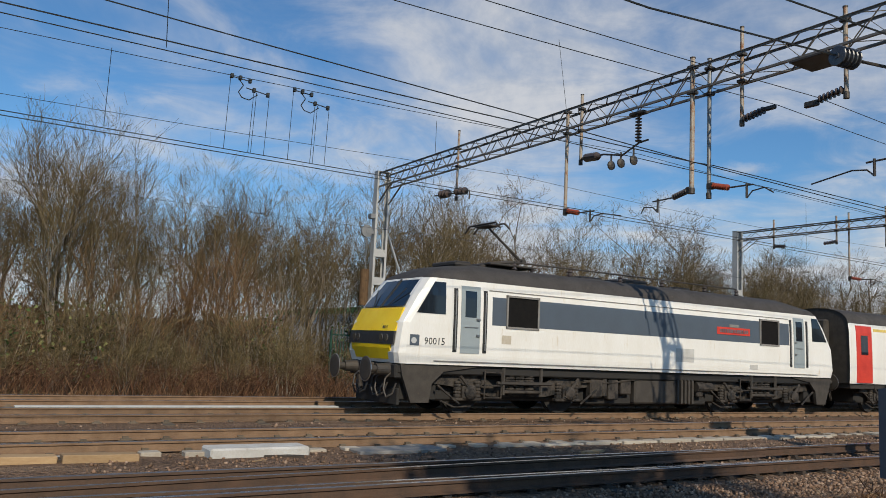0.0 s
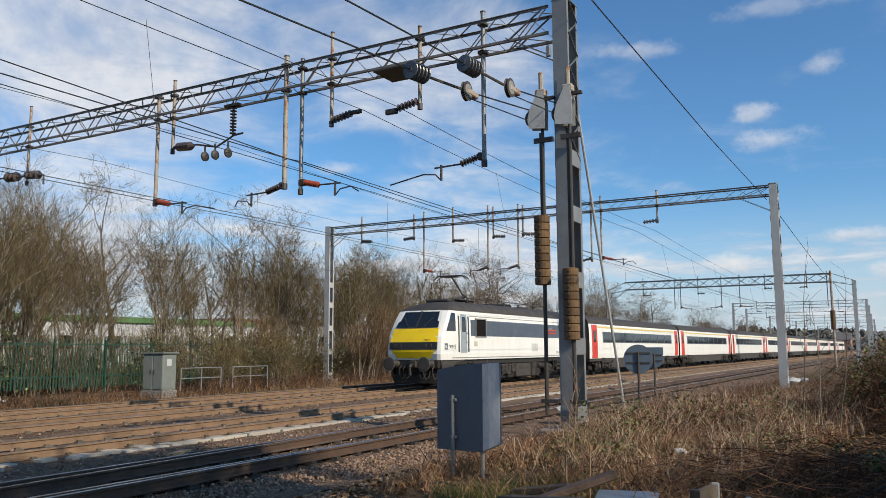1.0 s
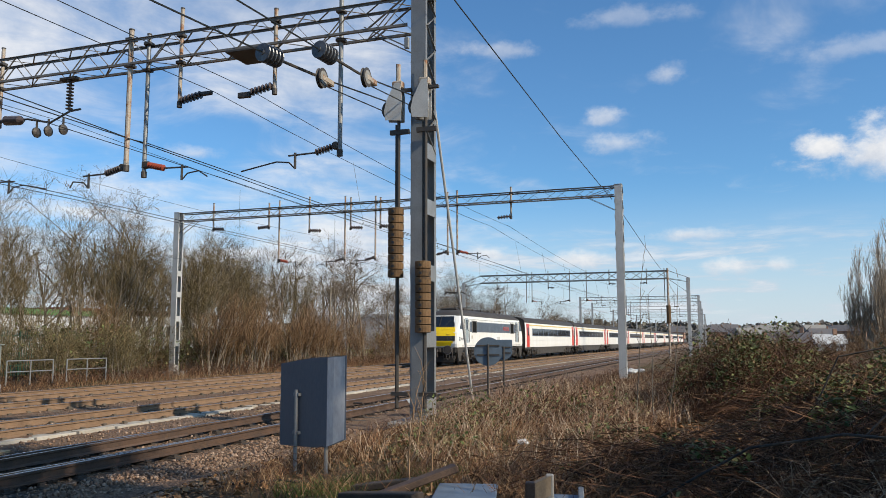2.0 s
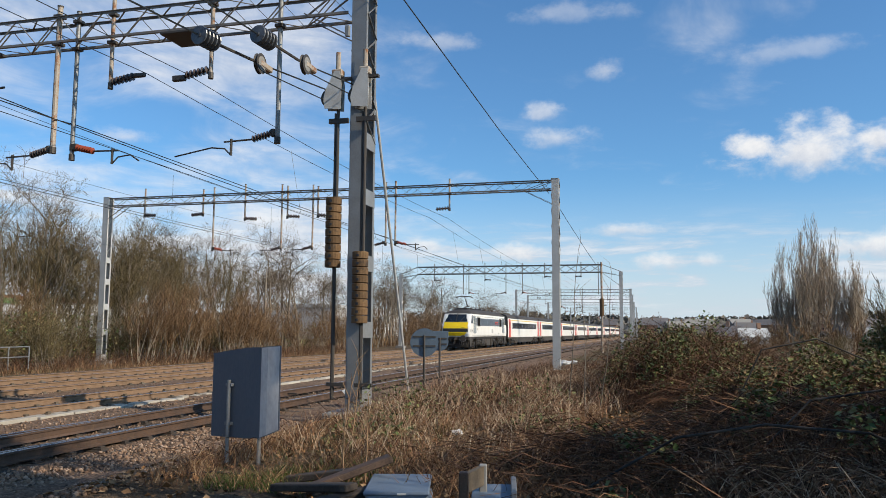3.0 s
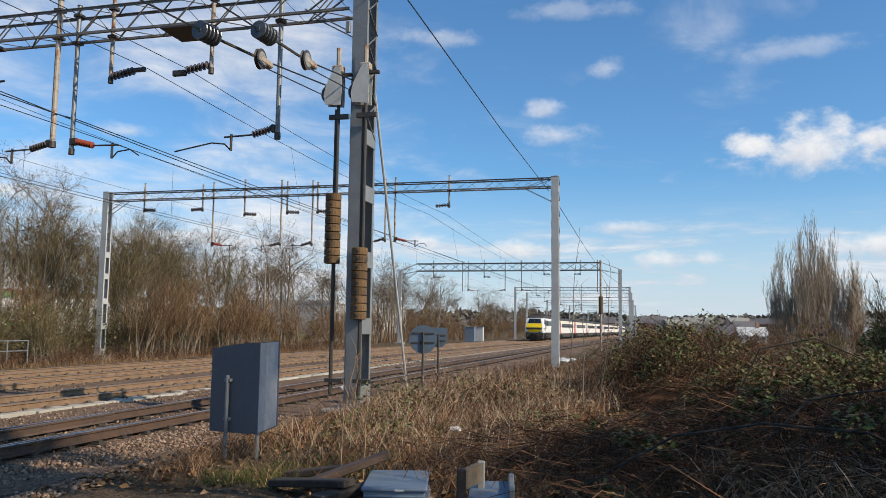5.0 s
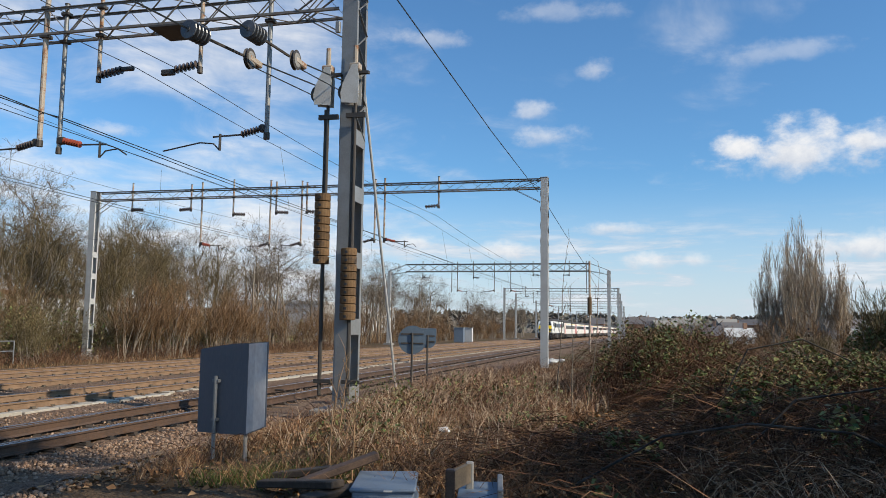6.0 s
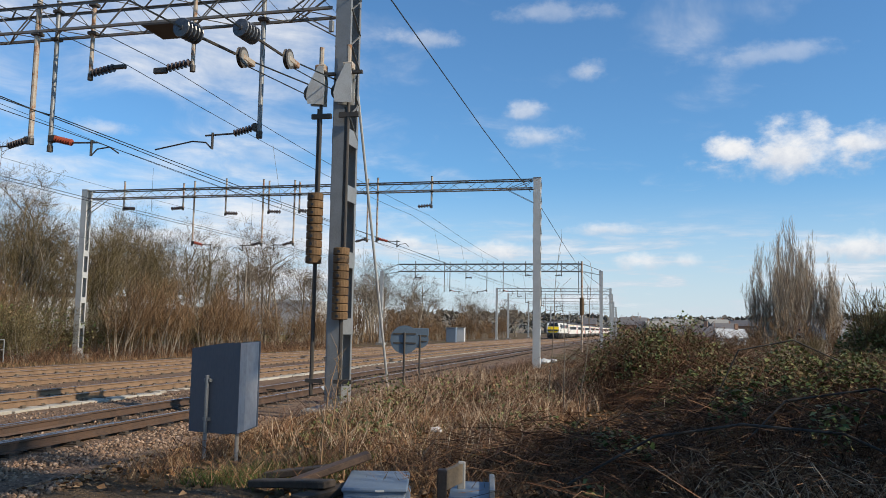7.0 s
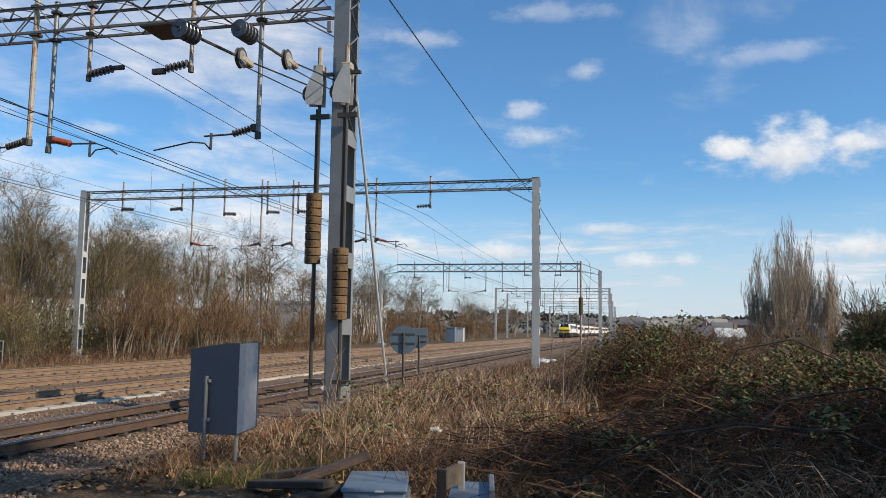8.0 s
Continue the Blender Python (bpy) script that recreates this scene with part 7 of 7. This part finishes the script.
    t, q = g.uniform(0, math.tau, n), np.sqrt(g.uniform(0, 1, n))
    mx, my, mr, mh = np.array([-4.9, -4.2, -3.3, -2.2, -3.9, -1.7])[k], np.array([15.2, 13.6, 15.0, 16.2, 11.0, 12.6])[k], np.array([0.9, 0.8, 1.0, 0.9, 0.7, 0.7])[k], np.array([0.6, 0.5, 0.7, 0.65, 0.4, 0.4])[k]
    c = np.stack([mx + mr * q * np.cos(t), my + mr * q * np.sin(t), 0.12 + mh * np.sqrt(np.maximum(0, 1 - q ** 2)) * g.uniform(0.2, 1.15, n)], 1)
    stuff("bramble_leaves", leaves(c, 0.05, g), IVY, "small dark green bramble leaves on low mounds", "brambles")
    sb = [tree("shrub", "scrubby brown shrub on the waste ground", 71, 2.6, 0.8, 12, 2, 0.02, BARK, SHRUB, 0.2, 1.2, "shrub", "bare shrubs")]
    rr = random.Random(14)
    scatter(sb, [(9.3, 62, 1.2), (10.8, 61, 1.4), (12.2, 63, 1.5), (13.6, 62, 1.4), (15.0, 64, 1.3), (16.4, 62, 1.3), (8.0, 60, 1.0)] + [(rr.uniform(0, 10), rr.uniform(45, 95), rr.uniform(0.5, 1.0)) for _ in range(16)] + [(rr.uniform(-2, 60), rr.uniform(110, 260), rr.uniform(0.8, 1.6)) for _ in range(26)], 15)
    # unseen trees and evergreen hedge, added behind the camera to shade the verge
    sh2 = [tree("bare_tree", "unseen leafless tree added behind the verge for shade", 81, 9.0, 0.9, 3, 3, 0.12, BARK, TWIG, 0.1, 1.4)]
    scatter(sh2, [(14.0, 4.5, 1.0), (9.5, 3.0, 0.9), (6.5, 0.0, 0.8)], 16)
    # Added leaf mounds out of view, their heights set by the shade wanted.
    n = 10000
    t, q, k = g.uniform(0, math.tau, n), np.sqrt(g.uniform(0, 1, n)), g.integers(0, 4, n)
    hx, hy, hr, hh = np.array([6.0, 6.4, 6.9, 7.4])[k], np.array([4.8, 7.4, 10.0, 12.4])[k], np.array([1.9, 1.8, 1.8, 1.8])[k], np.array([4.2, 6.4, 6.8, 3.0])[k]
    c = np.stack([hx + hr * q * np.cos(t), hy + hr * q * np.sin(t), 0.1 + hh * np.sqrt(np.maximum(0, 1 - q ** 2)) * g.uniform(0.1, 1.0, n)], 1)
    stuff("shade_hedge_leaves", leaves(c, 0.22, g), IVY, "unseen dense dark evergreen hedge added to shade the verge", "hedge")
    # unseen ivy-clad tree added over the hedge; its crown shades the near-track stones
    shade_tree = tree("bare_tree", "unseen ivy-clad tree added behind the verge for shade", 83, 14.0, 0.6, 2, 3, 0.16, BARK, TWIG, 0.55, 1.2)
    shade_tree.matrix_basis = Matrix.Translation((6.8, 4.5, 0.1))
    clump = g.normal(0, 1, (46, 3))
    clump *= (g.uniform(0.2, 1, (46, 1)) ** 0.4) / np.linalg.norm(clump, axis=1, keepdims=True)
    c = (clump * np.array([2.2, 2.8, 1.6]) + np.array([0, 0, 11.1]))[g.integers(0, 46, 6500)] + g.normal(0, 0.36, (6500, 3))
    v, f = leaves(c, 0.20, g)
    raw_mesh("ivy", v, f, IVY, shade_tree, "dark ivy leaves in the added shade crown")


def build_distance():
    rng = random.Random(33)
    for i in range(26):
        a = radians(rng.uniform(-22, 3))
        d = rng.uniform(330, 520)
        build_house(-math.sin(a) * d, math.cos(a) * d, rng.uniform(8, 16), rng.uniform(7, 9), rng.uniform(2.5, 4.5), rng.choice((BRICK, WALLWHITE, BRICK)), rng.choice((SLATE, GREYCON, SLATE)), rng.uniform(-30, 30), -0.5 + (d - 330) * 0.022)
    build_house(17.0, 150, 4.6, 4, 1.2, WALLWHITE, WALLWHITE, 10, -0.2)
    build_house(12.0, 160, 7.5, 5, 1.3, BRICK, SLATE, -10, -0.2)
    build_shed(-92, 62, 26, 46, 5.2, ROOFGREEN, "white industrial shed with green roof edge")
    build_shed(-100, 108, 26, 40, 6.0, ROOFRED, "white industrial shed with red roof edge")
    build_shed(-85, 205, 24, 60, 7.5, WALLWHITE, "tall white industrial shed behind the wood")
    # wooded rise on the skyline
    g = np.random.default_rng(77)
    bm = B()
    n = 90
    top, bot = [], []
    for i in range(n):
        a = radians(-60 + 150 * i / (n - 1))
        d = 620.0
        h = 14 + 6 * noise.noise(Vector((i * 0.13, 0, 0))) + 3 * noise.noise(Vector((i * 0.9, 1, 0)))
        top.append(bm.verts.new((-math.sin(a) * (d + 60), math.cos(a) * (d + 60), h)))
        bot.append(bm.verts.new((-math.sin(a) * (d - 60), math.cos(a) * (d - 60), -2)))
    for i in range(n - 1):
        bm.faces.new((bot[i], bot[i + 1], top[i + 1], top[i]))
    tagged(mesh_object("backdrop_hill", bm, HILL, smooth=True), "low wooded rise on the skyline", "hill", kind="structure")
    c = []
    for i in range(15000):
        a = radians(g.uniform(-60, 90))
        d = g.uniform(560, 690)
        k = (radians(0) + (math.degrees(a) + 60) / 150 * (n - 1))
        h = 14 + 6 * noise.noise(Vector((k * 0.13, 0, 0))) + 3 * noise.noise(Vector((k * 0.9, 1, 0)))
        hh = -2 + (h + 2) * min(1, (d - 560) / 120)
        c.append((-math.sin(a) * d, math.cos(a) * d, hh + g.uniform(-1, 1.8)))
    stuff("far_wood", leaves(np.array(c), 4.6, g, 1.0), FARWOOD, "hazy brown woods on the skyline", "far woods")


STALK = island_material("bleached_stalks", [(0.16, 0.085, 0.05), (0.46, 0.34, 0.22), (0.27, 0.13, 0.07), (0.62, 0.52, 0.38), (0.20, 0.10, 0.055)])
PALETWIG = island_material("pale_poplar_twigs", [(0.16, 0.12, 0.085), (0.50, 0.41, 0.31), (0.30, 0.235, 0.17), (0.66, 0.56, 0.43), (0.22, 0.17, 0.12)])
HILL = material("hazy_hill", (0.14, 0.13, 0.12), (0.10, 0.105, 0.09), 0.95, 0, 0.02, 0.2)
FARWOOD = island_material("hazy_woods", [(0.12, 0.11, 0.1), (0.17, 0.15, 0.13), (0.13, 0.13, 0.1)])
build_ballast()
build_cabinet()
build_fence()
build_sign()
build_round_sign(-6.85, 23.9, 0.44, 1.35, False)
build_round_sign(-7.15, 26.9, 0.30, 1.32, True)
build_track_clutter()
build_signal_far()
build_distance()
build_wood()
build_verge()


motions()
